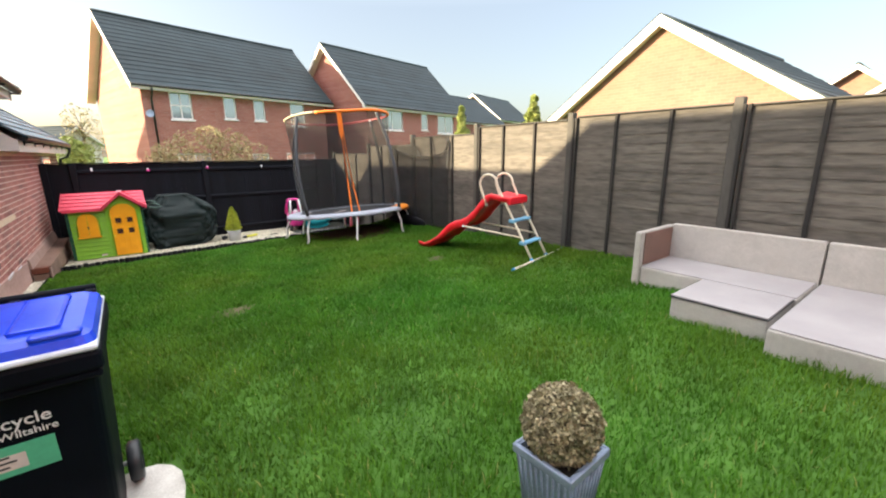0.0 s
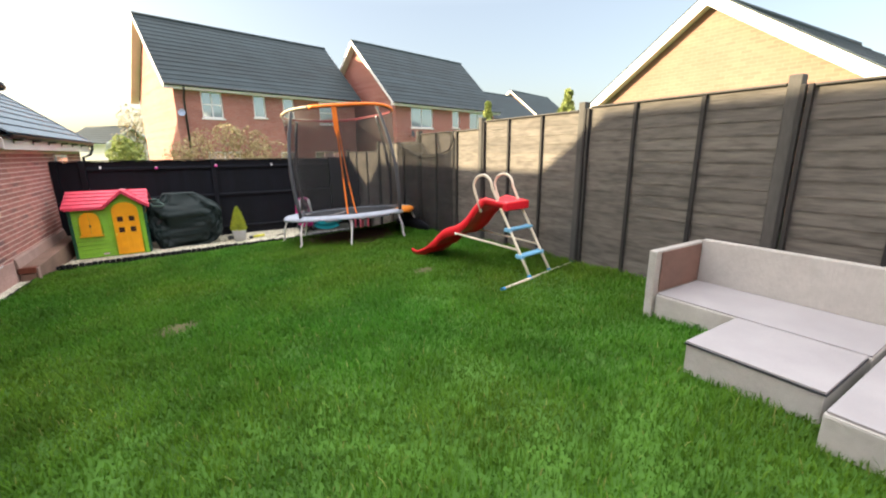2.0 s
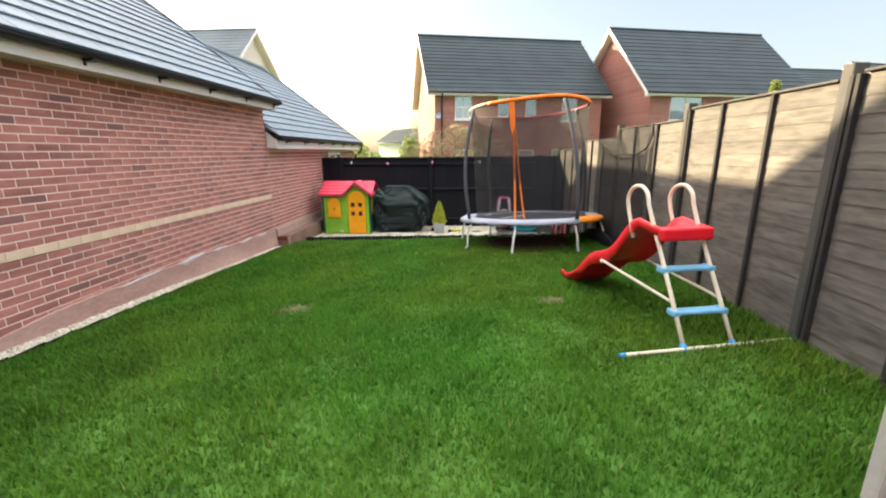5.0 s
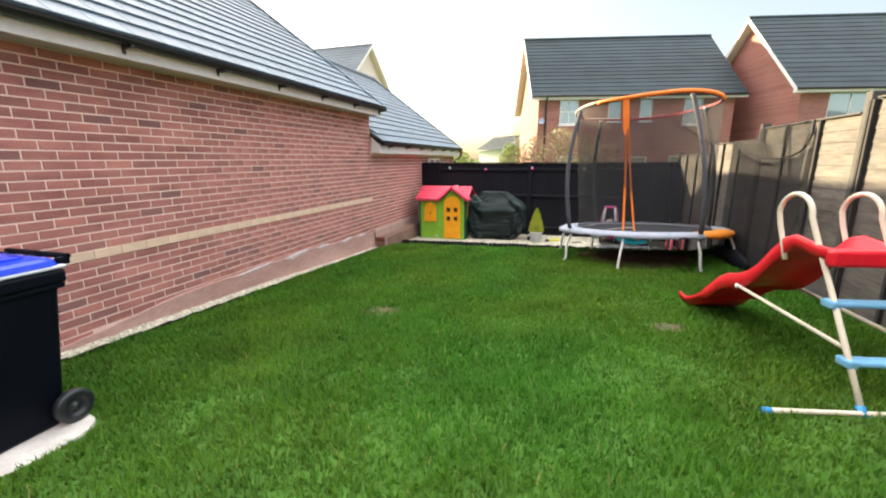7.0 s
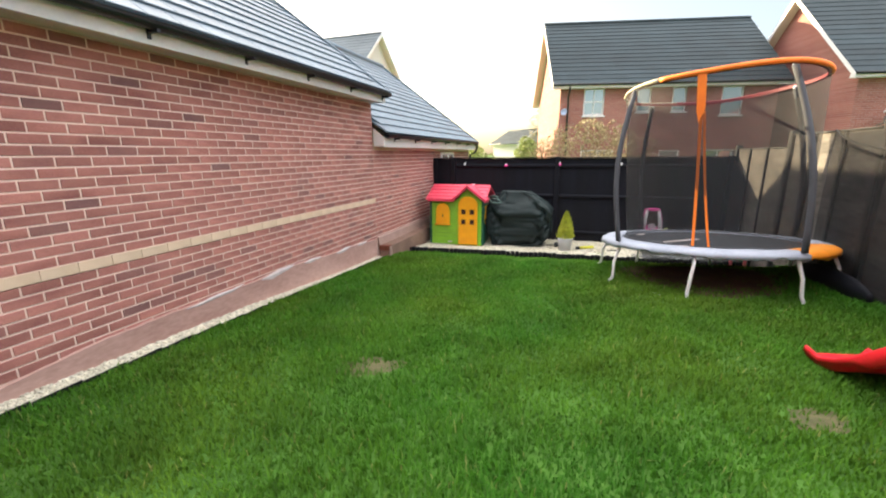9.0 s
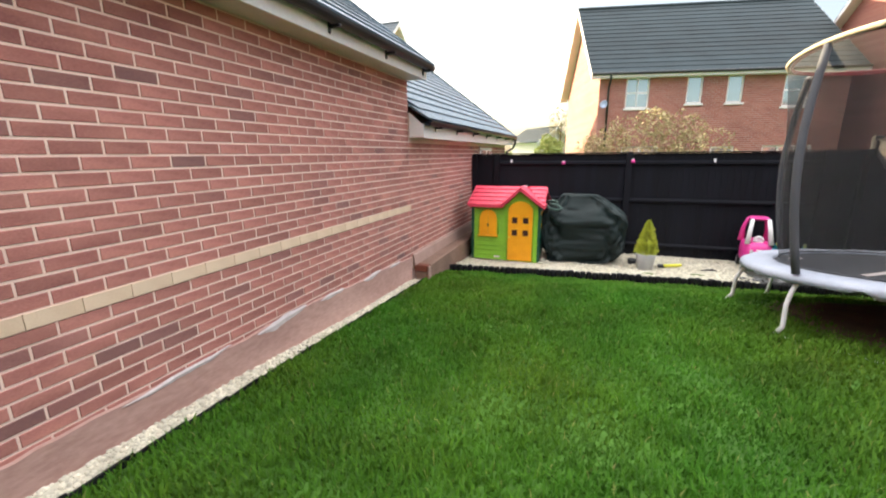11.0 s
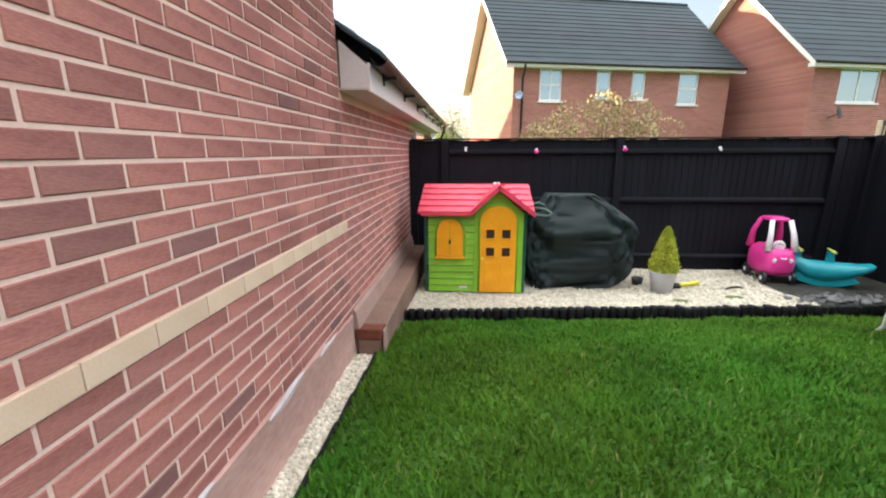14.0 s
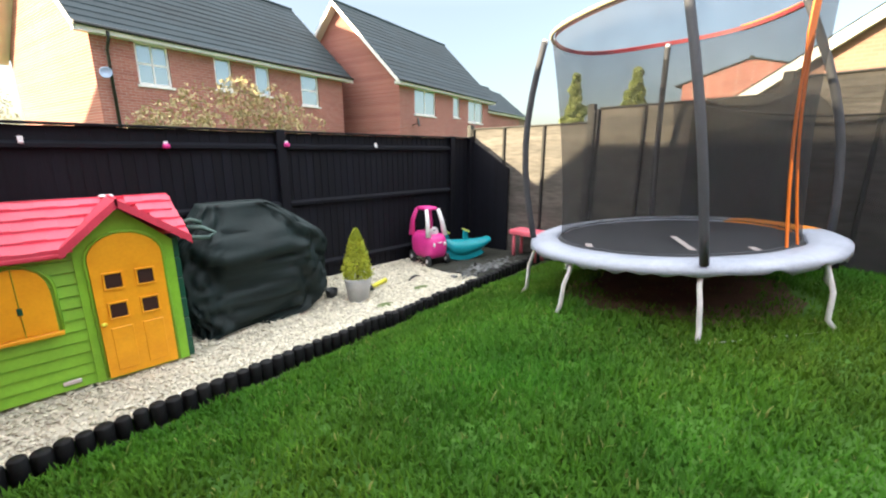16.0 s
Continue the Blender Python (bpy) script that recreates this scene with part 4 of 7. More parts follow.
# ---- play house ----
def playhouse():
    e = thing("play_house", (-0.3, 11.0, -0.6), "green plastic play house with orange door, orange shutters and pink roof", "play house")
    y0, y1, x0, x1, zb, ze = 10.60, 11.40, -0.90, 0.27, -0.585, 0.47
    # walls: clapboard courses on the front, door bay left open
    b = bmesh.new()
    box(b, (x0, y1 - 0.03, zb), (x1, y1, ze), 0.004)
    for xa, xb in ((x0, x0 + 0.03), (x1 - 0.03, x1)):
        box(b, (xa, y0 + 0.03, zb), (xb, y1 - 0.031, ze), 0.004)
    part("shell", b, M["play_dark"], e)
    n = 12
    for i in range(n):
        za, zc = zb + (ze - zb) * i / n, zb + (ze - zb) * (i + 1) / n
        b = bmesh.new()
        prism(b, [(y0 - 0.018, za + 0.004), (y0 - 0.002, zc - 0.004), (y0 + 0.02, zc - 0.003), (y0 + 0.02, za + 0.003)],
              Matrix(((0, 1, 0, x0 + 0.02), (1, 0, 0, 0), (0, 0, 1, 0), (0, 0, 0, 1))), 0.595)
        part("clapboard", b, M["play_green"], e)
    # door bay: a panel with a small gable
    gx = -0.035
    b = bmesh.new()
    outline = [(-0.315, zb), (x1, zb), (x1, ze - 0.02), (gx + 0.02, 0.715), (gx - 0.02, 0.715), (-0.315, ze - 0.02)]
    prism(b, outline, Matrix.Translation((0, y0 - 0.03, 0)), 0.045)
    part("door_bay", b, M["play_green"], e)
    for xx in (x0 - 0.03, x1 - 0.005):
        for k in range(6):
            z = zb + (ze - zb) * k / 6
            boxpart("corner_stone", (xx, y0 - 0.025, z + 0.003), (xx + 0.045, y0 + 0.16 - 0.05 * (k % 2), z + (ze - zb) / 6 - 0.003), M["play_dark"], e, 0.008)
    # arched door
    dx0, dx1, spring = -0.245, 0.185, 0.36
    cx, r = (dx0 + dx1) / 2, (dx1 - dx0) / 2
    arch = [(dx0, zb + 0.02), (dx1, zb + 0.02), (dx1, spring)] + [(cx + r * math.cos(a), spring + r * 0.86 * math.sin(a)) for a in [math.pi * k / 14 for k in range(1, 14)]] + [(dx0, spring)]
    b = bmesh.new()
    prism(b, arch, Matrix.Translation((0, y0 - 0.058, 0)), 0.027)
    door = part("door", b, M["play_orange"], e, "orange arched door with four small openings")
    b = bmesh.new()
    tube(b, [(x, y0 - 0.036, z) for x, z in [(dx0 - 0.012, zb + 0.02), (dx0 - 0.012, spring)] + [(cx - (r + 0.012) * math.cos(a), spring + (r + 0.012) * 0.86 * math.sin(a)) for a in [math.pi * k / 14 for k in range(1, 14)]] + [(dx1 + 0.012, spring), (dx1 + 0.012, zb + 0.02)]], 0.012, 6)
    part("door_frame", b, M["play_green"], e)
    # closed plates; the unlit inside is painted on them as a dark colour
    for px in (-0.125, 0.065):
        for pz in (0.195, -0.035):
            boxpart("opening", (px - 0.048, y0 - 0.0605, pz - 0.055), (px + 0.048, y0 - 0.050, pz + 0.055), M["inside"], door, 0.0)
            for a, c in (((-0.06, -0.067), (0.06, -0.055)), ((-0.06, 0.055), (0.06, 0.067)), ((-0.06, -0.055), (-0.048, 0.055)), ((0.048, -0.055), (0.06, 0.055))):
                boxpart("rim", (px + a[0], y0 - 0.072, pz + a[1]), (px + c[0], y0 - 0.052, pz + c[1]), M["play_orange"], door, 0.002)
    for px in (-0.125, 0.065):
        boxpart("panel", (px - 0.065, y0 - 0.064, zb + 0.07), (px + 0.065, y0 - 0.056, -0.17), M["play_orange"], door, 0.004)
    b = bmesh.new()
    lathe(b, [(0, 0.03), (0.014, 0.026), (0.018, 0.014), (0.010, 0.0)], 12, Matrix.Translation((-0.222, y0 - 0.058, -0.125)) @ Matrix.Rotation(radians(90), 4, "X"))
    part("knob", b, M["yellow"], e)
    # shutters
    for xa, xb, sgn in ((-0.775, -0.618, 1), (-0.612, -0.455, -1)):
        pts = [(xa, -0.10), (xb, -0.10)]
        if sgn > 0:
            pts += [(xb, 0.375), (xb - 0.06, 0.365), (xb - 0.115, 0.325), (xa + 0.012, 0.26), (xa, 0.18)]
        else:
            pts += [(xb, 0.18), (xb - 0.012, 0.26), (xa + 0.115, 0.325), (xa + 0.06, 0.365), (xa, 0.375)]
        b = bmesh.new()
        prism(b, pts, Matrix.Translation((0, y0 - 0.040, 0)), 0.022)
        part("shutter", b, M["play_orange"], e)
    boxpart("sill", (-0.80, y0 - 0.06, -0.135), (-0.43, y0 - 0.018, -0.105), M["play_orange"], e, 0.006)
    boxpart("latch", (-0.628, y0 - 0.052, 0.06), (-0.602, y0 - 0.041, 0.11), M["play_dark"], e, 0.003)
    b = bmesh.new()
    tube(b, [(-0.795, y0 - 0.018, -0.10), (-0.795, y0 - 0.018, 0.18)] + [(-0.615 - 0.185 * math.cos(a), y0 - 0.018, 0.18 + 0.215 * math.sin(a)) for a in [math.pi * k / 12 for k in range(1, 12)]] + [(-0.435, y0 - 0.018, 0.18), (-0.435, y0 - 0.018, -0.10)], 0.010, 6)
    part("window_surround", b, M["play_green"], e)
    b = bmesh.new()
    prism(b, [(10.625, 0.513), (11.0, 0.760), (11.0, 0.735), (10.625, 0.485)], Matrix(((0, 1, 0, -0.96), (1, 0, 0, 0), (0, 0, 1, 0), (0, 0, 0, 1))), 1.335)
    part("roof_deck", b, M["play_roof"], e)
    # roof: five shingle courses a side, uneven lower edges
    yr, zr, ye, zr0 = 11.0, 0.775, 10.50, 0.455
    for side_ in (0, 1):
        for i in range(5):
            t0, t1 = i / 5, (i + 1) / 5 + 0.02
            ya, yb = (ye + (yr - ye) * t0, ye + (yr - ye) * t1) if not side_ else (11.5 - 0.5 * t0, 11.5 - 0.5 * t1)
            za, zc = zr0 + (zr - zr0) * t0, zr0 + (zr - zr0) * min(t1, 1.0)
            k = 0
            xx = -1.0 + 0.004 + 0.04 * t0
            end = 0.39 - 0.04 * t0
            while xx < end - 0.02:
                w = min(0.115 if (k or i % 2) else 0.06, end - xx)
                dz = 0.006 if (k + i) % 2 else 0.0
                half = 0.31 * (1 - max(za - 0.455, 0) / 0.31)
                if not side_ and xx + w > 0.005 - half and xx < 0.005 + half:
                    if xx < 0.005 - half - 0.02:
                        w = 0.005 - half - xx
                    elif xx + w > 0.005 + half + 0.02 and xx >= 0.005 - half:
                        w, xx = xx + w - (0.005 + half), 0.005 + half
                    else:
                        xx += w
                        k += 1
                        continue
                b = bmesh.new()
                vs = [(xx, ya, za + 0.0), (xx + w, ya, za + 0.0), (xx + w, ya, za + 0.024 + dz), (xx, ya, za + 0.024 + dz), (xx, yb, zc + 0.008), (xx + w, yb, zc + 0.008), (xx, yb, zc - 0.01), (xx + w, yb, zc - 0.01)]
                v = [b.verts.new(c) for c in vs]
                for f in ((0, 1, 2, 3), (3, 2, 5, 4), (4, 5, 7, 6), (6, 7, 1, 0), (0, 3, 4, 6), (1, 7, 5, 2)):
                    b.faces.new([v[q] for q in f])
                part("shingle", b, M["play_roof"], e)
                xx += w
                k += 1
    b = bmesh.new()
    box(b, (-0.96, ye - 0.004, zr0 - 0.035), (-0.34, ye + 0.05, zr0 + 0.004), 0.01)
    part("eave", b, M["play_roof"], e)
    # gable roof over the door
    for s in (-1, 1):
        b = bmesh.new()
        foot = (-0.375, 0.44) if s < 0 else (0.385, 0.44)
        for f0, f1 in ((0.0, 0.5), (0.5, 1.02)):
            xa, za = foot[0] + (gx - foot[0]) * f0, foot[1] + (0.765 - foot[1]) * f0
            xb, zc = foot[0] + (gx - foot[0]) * f1, foot[1] + (0.765 - foot[1]) * f1
            vs = [(xa, ye - 0.045, za - 0.022), (xb, ye - 0.045, zc - 0.022), (xb, yr, zc), (xa, yr if f0 else yr - 0.15, za), (xa, ye - 0.045, za + 0.045), (xb, ye - 0.045, zc + 0.040), (xb, yr, zc + 0.03), (xa, yr if f0 else yr - 0.15, za + 0.035)]
            v = [b.verts.new(c) for c in vs]
            for f in ((0, 1, 5, 4), (1, 2, 6, 5), (2, 3, 7, 6), (3, 0, 4, 7), (4, 5, 6, 7), (0, 3, 2, 1)):
                b.faces.new([v[q] for q in f])
        part("gable_roof", b, M["play_roof"], e)
    b = bmesh.new()
    box(b, (-0.085, 10.95, 0.775), (0.005, 11.04, 0.797), 0.008)
    part("chimney_cap", b, M["white_plastic"], e)
    boxpart("side_shutter", (x1 + 0.001, 10.86, -0.12), (x1 + 0.026, 11.12, 0.30), M["play_orange"], e, 0.008)
    boxpart("maker_plate", (-0.50, y0 - 0.028, zb + 0.045), (-0.40, y0 - 0.016, zb + 0.08), M["paper"], e, 0.006)
    shift(e, -0.04, 0.03, 0.0)
    foot = Matrix.Translation((0, 0, -0.585))
    e.matrix_basis = foot @ Matrix.Diagonal((1, 1, 0.962, 1)) @ foot.inverted() @ e.matrix_basis


playhouse()


# ---- covered barbecue ----
bbq = thing("covered_barbecue", (1.1, 11.05, -0.6), "barbecue under a dark green wrinkled waterproof cover", "barbecue")
b = bmesh.new()
outline = [(0.46, 0.36), (0.58, 0.47), (0.66, 0.575), (0.85, 0.60), (1.26, 0.585), (1.34, 0.55), (1.52, 0.43), (1.72, 0.27), (1.775, 0.19), (1.765, 0.05), (1.76, -0.12), (1.75, -0.30), (1.68, -0.44), (1.56, -0.56),
           (1.10, -0.60), (0.75, -0.575), (0.46, -0.55), (0.40, -0.42), (0.33, -0.22), (0.29, -0.02), (0.30, 0.16), (0.345, 0.27)]
# the outline gives the left and right edge of the cover at each height
left = sorted([(z, x) for x, z in outline if x < 0.7])
right = sorted([(z, x) for x, z in outline if x > 1.0])


def edge_at(side_pts, z):
    if z <= side_pts[0][0]:
        return side_pts[0][1]
    for (z0, x0), (z1, x1) in zip(side_pts, side_pts[1:]):
        if z <= z1:
            return x0 + (x1 - x0) * (z - z0) / max(z1 - z0, 1e-6)
    return side_pts[-1][1]


rings, n, nz_ = [], 120, 34
for j in range(nz_):
    t = j / (nz_ - 1)
    z = -0.60 + 1.19 * t
    xa, xb = edge_at(left, z), edge_at(right, z)
    cx, rx = (xa + xb) / 2, (xb - xa) / 2
    top = smooth01((z - 0.15) / 0.45)
    ry = 0.32 - 0.15 * top
    cy = 11.10 + 0.03 * top
    ring = []
    for k in range(n):
        a = 2 * math.pi * k / n
        c, s = math.cos(a), math.sin(a)
        px, py = math.copysign(abs(c) ** 0.30, c), math.copysign(abs(s) ** 0.30, s)
        low = 1 - top * 0.75
        fold = abs(noise.noise(Vector((px * 1.8 + z * 1.6, py * 1.8, z * 0.9)))) * 0.11
        fold += abs(noise.noise(Vector((px * 4.2 - z * 2.6, py * 4.2, z * 1.8)))) * 0.05
        fold -= 0.022 * math.exp(-((z - 0.30 + 0.10 * px) / 0.05) ** 2)
        w = low * (fold - 0.03) + 0.016 * noise.noise(Vector((px * 9 + z * 6, py * 9, z * 6))) - (0.045 - 0.030 * top) * (1 - min(abs(noise.noise(Vector((px * 5.5 + z * 2, py * 5.5, z * 7.5)))) * 4, 1)) ** 2 + 0.008 * noise.noise(Vector((a * 14, z * 14, 7)))
        if z < -0.5:
            w += 0.03 * math.sin(a * 11 + 2 * math.sin(a * 3))
        ring.append(b.verts.new((cx + px * (rx + 0.4 * w), cy + py * (ry + w * 1.5), z + (0.03 * noise.noise(Vector((a * 2.5, 0, 1))) if j < 3 else 0))))
    rings.append(ring)
for p, q in zip(rings, rings[1:]):
    for k in range(n):
        b.faces.new((p[k], p[(k + 1) % n], q[(k + 1) % n], q[k]))
b.faces.new(rings[-1])
part("cover", b, M["cover"], bbq, smooth=True)
b = bmesh.new()
tube(b, [(0.42, 10.82, 0.42), (0.48, 10.76, 0.36), (0.62, 10.76, 0.34), (0.68, 10.80, 0.37), (0.60, 10.83, 0.42), (0.46, 10.84, 0.44)], 0.022, 8)
tube(b, [(0.40, 10.86, 0.47), (0.52, 10.84, 0.50), (0.60, 10.88, 0.46)], 0.02, 8)
part("gathered_strap", b, M["strap"], bbq, "pale green gathered strap")
for xx, yy in ((0.62, 10.95), (1.40, 10.95), (0.62, 11.25), (1.40, 11.25)):
    b = bmesh.new()
    tube(b, [(xx, yy, -0.605), (xx, yy, 0.1)], 0.02, 8)
    part("leg", b, M["black_plastic"], bbq)

shift(bbq, -0.075, 0.07)

# ---- golden conifer in a pot ----
pot = thing("potted_conifer", (2.06, 10.74, -0.59), "small golden conifer in a round pale grey pot on the gravel", "potted plant")
b = bmesh.new()
lathe(b, [(0, 0), (0.115, 0), (0.150, 0.24), (0.156, 0.25), (0.156, 0.275), (0.142, 0.275), (0.138, 0.25), (0, 0.25)], 28, Matrix.Translation((2.06, 10.74, -0.60)))
part("pot", b, M["pot"], pot)
pts = []
for _ in range(4600):
    t = random.random() ** 1.2
    r = (0.205 * (1 - t) ** 0.72 + 0.014) * (0.80 + 0.28 * noise.noise(Vector((t * 9, _ * 0.001, 0)))) * random.uniform(0.75, 1.08)
    a = random.uniform(0, 6.283)
    r *= 1 + 0.16 * noise.noise(Vector((math.cos(a) * 2, math.sin(a) * 2, t * 7)))
    if t < 0.12:
        r *= 0.75 + 2 * t
    pts.append((2.06 + r * math.cos(a), 10.74 + r * math.sin(a), -0.33 + 0.56 * t))
leaves("foliage", pts, 0.016, M["conifer_leaf"], pot)
b = bmesh.new()
tube(b, [(2.06, 10.74, -0.36), (2.06, 10.74, 0.16)], [0.02, 0.004], 6)
part("stem", b, M["bark"], pot)
shift(pot, -0.06, 0.06)


# ---- toy car ----
def toy_car():
    e = thing("toy_car", (3.68, 11.42, -0.61), "pink and white ride-in toy car with a smiling face", "toy car")
    bx = Matrix.Translation((3.68, 11.14, -0.60)) @ Matrix.Rotation(radians(-6), 4, "Z") @ Matrix.Diagonal((0.70, 0.8, 0.97, 1))
    b = bmesh.new()
    prof = [(0.12, 0.235, 0.02, 0.60), (0.18, 0.275, -0.01, 0.64), (0.30, 0.285, -0.02, 0.66), (0.40, 0.275, 0.0, 0.66), (0.46, 0.25, 0.04, 0.65), (0.475, 0.20, 0.10, 0.60)]
    rings, n = [], 28
    for z, hx, ya, yb in prof:
        ring = []
        for k in range(n):
            a = 2 * math.pi * k / n
            c, s = math.cos(a), math.sin(a)
            ring.append(b.verts.new(bx @ Vector((math.copysign(abs(c) ** 0.5, c) * hx, (ya + yb) / 2 + math.copysign(abs(s) ** 0.5, s) * (yb - ya) / 2, z))))
        rings.append(ring)
    for p, q in zip(rings, rings[1:]):
        for k in range(n):
            b.faces.new((p[k], p[(k + 1) % n], q[(k + 1) % n], q[k]))
    b.faces.new(rings[0][::-1])
    b.faces.new(rings[-1])
    part("body", b, M["pink"], e, smooth=True)
    b = bmesh.new()
    rings = []
    for z, hx, ya, yb in ((0.845, 0.175, 0.20, 0.56), (0.865, 0.185, 0.19, 0.57), (0.885, 0.17, 0.20, 0.56), (0.892, 0.12, 0.26, 0.50)):
        ring = []
        for k in range(n):
            a = 2 * math.pi * k / n
            c, s = math.cos(a), math.sin(a)
            ring.append(b.verts.new(bx @ Vector((math.copysign(abs(c) ** 0.6, c) * hx, (ya + yb) / 2 + math.copysign(abs(s) ** 0.6, s) * (yb - ya) / 2, z))))
        rings.append(ring)
    for p, q in zip(rings, rings[1:]):
        for k in range(n):
            b.faces.new((p[k], p[(k + 1) % n], q[(k + 1) % n], q[k]))
    b.faces.new(rings[0][::-1])
    b.faces.new(rings[-1])
    part("roof", b, M["pink"], e, smooth=True)
    for s in (-1, 1):
        b = bmesh.new()
        tube(b, [bx @ Vector((s * 0.225, 0.07, 0.45)), bx @ Vector((s * 0.19, 0.13, 0.68)), bx @ Vector((s * 0.155, 0.21, 0.86))], [0.042, 0.032, 0.028], 8)
        part("front_pillar", b, M["white_plastic"], e)
        b = bmesh.new()
        tube(b, [bx @ Vector((s * 0.25, 0.58, 0.44)), bx @ Vector((s * 0.235, 0.56, 0.68)), bx @ Vector((s * 0.165, 0.50, 0.86))], [0.05, 0.035, 0.028], 8)
        part("rear_pillar", b, M["pink"], e)
        b = bmesh.new()
        lathe(b, [(0, 0.010), (0.030, 0.008), (0.036, 0.0)], 14, bx @ Matrix.Translation((s * 0.14, -0.012, 0.335)) @ Matrix.Rotation(radians(90), 4, "X"))
        part("eye", b, M["white_plastic"], e)
        for yy, rr in ((0.05, 0.085), (0.55, 0.10)):
            b = bmesh.new()
            m = bx @ Matrix.Translation((s * 0.25, yy, rr - 0.005)) @ Matrix.Rotation(radians(90), 4, "Y")
            lathe(b, [(0, -0.035), (rr - 0.012, -0.035), (rr, -0.024), (rr, 0.024), (rr - 0.012, 0.035), (0, 0.035)], 18, m)
            w = part("wheel", b, M["black_plastic"], e)
            b = bmesh.new()
            lathe(b, [(0, -0.041), (0.032, -0.041), (0.036, 0.0), (0.032, 0.041), (0, 0.041)], 12, m)
            part("hub", b, M["white_plastic"], w)
    b = bmesh.new()
    tube(b, [bx @ Vector((-0.05 + 0.10 * k / 6, -0.022 - 0.006 * math.sin(math.pi * k / 6), 0.36 + 0.004 * abs(k - 3))) for k in range(7)], 0.009, 6)
    part("smile", b, M["white_plastic"], e)
    b = bmesh.new()
    tube(b, [bx @ (Vector((0.08 * math.cos(t), 0.16, 0.51 + 0.055 * math.sin(t)))) for t in [2 * math.pi * k / 16 for k in range(16)]], 0.022, 8, closed=True)
    box(b, (-0.05, 0.14, 0.46), (0.05, 0.18, 0.53), 0.01, bx)
    part("steering_wheel", b, M["white_plastic"], e)
    b = bmesh.new()
    box(b, (-0.14, 0.40, 0.40), (0.14, 0.60, 0.50), 0.02, bx)
    part("seat", b, M["pink"], e)
    shift(e, 0.0, 0.06, 0.0)


toy_car()


# ---- teal rocker ----
def rocker():
    e = thing("rocker_toy", (4.45, 11.1, -0.6), "teal plastic see-saw rocker with pale handles on dark soil", "rocker")
    m = Matrix.Translation((3.98, 11.35, 0)) @ Matrix.Rotation(radians(-22), 4, "Z") @ Matrix.Diagonal((0.78, 1, 1, 1))
    b = bmesh.new()
    rings = []
    st = [(0.0, -0.30, 0.02, 0.06), (0.08, -0.33, 0.10, 0.11), (0.25, -0.42, 0.13, 0.13), (0.5, -0.44, 0.14, 0.14), (0.75, -0.42, 0.12, 0.13), (0.95, -0.375, 0.075, 0.12), (1.08, -0.33, 0.05, 0.10), (1.13, -0.315, 0.01, 0.03)]
    for x, zc, hz, hy in st:
        rings.append([b.verts.new(m @ Vector((x, hy * math.cos(a), zc + hz * math.sin(a)))) for a in [2 * math.pi * k / 14 for k in range(14)]])
    for p, q in zip(rings, rings[1:]):
        for k in range(14):
            b.faces.new((p[k], p[(k + 1) % 14], q[(k + 1) % 14], q[k]))
    b.faces.new(rings[0][::-1])
    b.faces.new(rings[-1])
    part("body", b, M["teal"], e, smooth=True)
    b = bmesh.new()
    prism(b, [(0.05 + 0.9 * k / 10, -0.615 + 0.09 * ((k - 5) / 5) ** 2) for k in range(11)] + [(0.85, -0.46), (0.15, -0.46)], m @ Matrix.Translation((0, -0.09, 0)), 0.18)
    part("rocking_base", b, M["teal"], e)
    for x in (0.12, 0.55):
        b = bmesh.new()
        prism(b, [(x - 0.05, -0.36), (x + 0.09, -0.36), (x + 0.05, -0.24), (x + 0.045, -0.17), (x - 0.03, -0.17)], m @ Matrix.Translation((0, -0.03, 0)), 0.06)
        part("handle_post", b, M["teal"], e)
        b = bmesh.new()
        tube(b, [m @ Vector((x + 0.01, -0.13, -0.155)), m @ Vector((x + 0.01, 0.13, -0.155))], 0.017, 8)
        part("handle", b, M["lime"], e)
    shift(e, -0.12, 0.02, 0.02)


rocker()

table = thing("play_table", (4.98, 10.5, -0.6), "coral pink plastic play table in the corner behind the trampoline", "table")
b = bmesh.new()
box(b, (4.80, 10.22, -0.215), (5.13, 10.76, -0.13), 0.025, seg=2)
part("top", b, M["pale_pink"], table)
for xx in (4.86, 5.07):
    for yy in (10.29, 10.69):
        b = bmesh.new()
        tube(b, [(xx, yy, -0.61), (xx, yy, -0.20)], [0.03, 0.024], 8)
        part("leg", b, M["pale_pink"], table)

# small things on the gravel
scoop = thing("toy_spade", (2.45, 11.0, -0.59), "yellow plastic toy lying on the gravel beside the pot", "toy")
b = bmesh.new()
tube(b, [(2.30, 10.98, -0.565), (2.58, 11.06, -0.55)], [0.026, 0.030], 8)
part("handle", b, M["yellow"], scoop)
b = bmesh.new()
box(b, (2.22, 10.93, -0.595), (2.31, 11.02, -0.54), 0.012)
part("grip", b, M["black_plastic"], scoop)
clod = thing("black_bucket", (1.86, 11.2, -0.6), "small black plastic container beside the pot", "container")
b = bmesh.new()
lathe(b, [(0, 0), (0.06, 0), (0.075, 0.09), (0.068, 0.09), (0.055, 0.01)], 14, Matrix.Translation((1.83, 11.12, -0.605)))
part("tub", b, M["black_plastic"], clod)
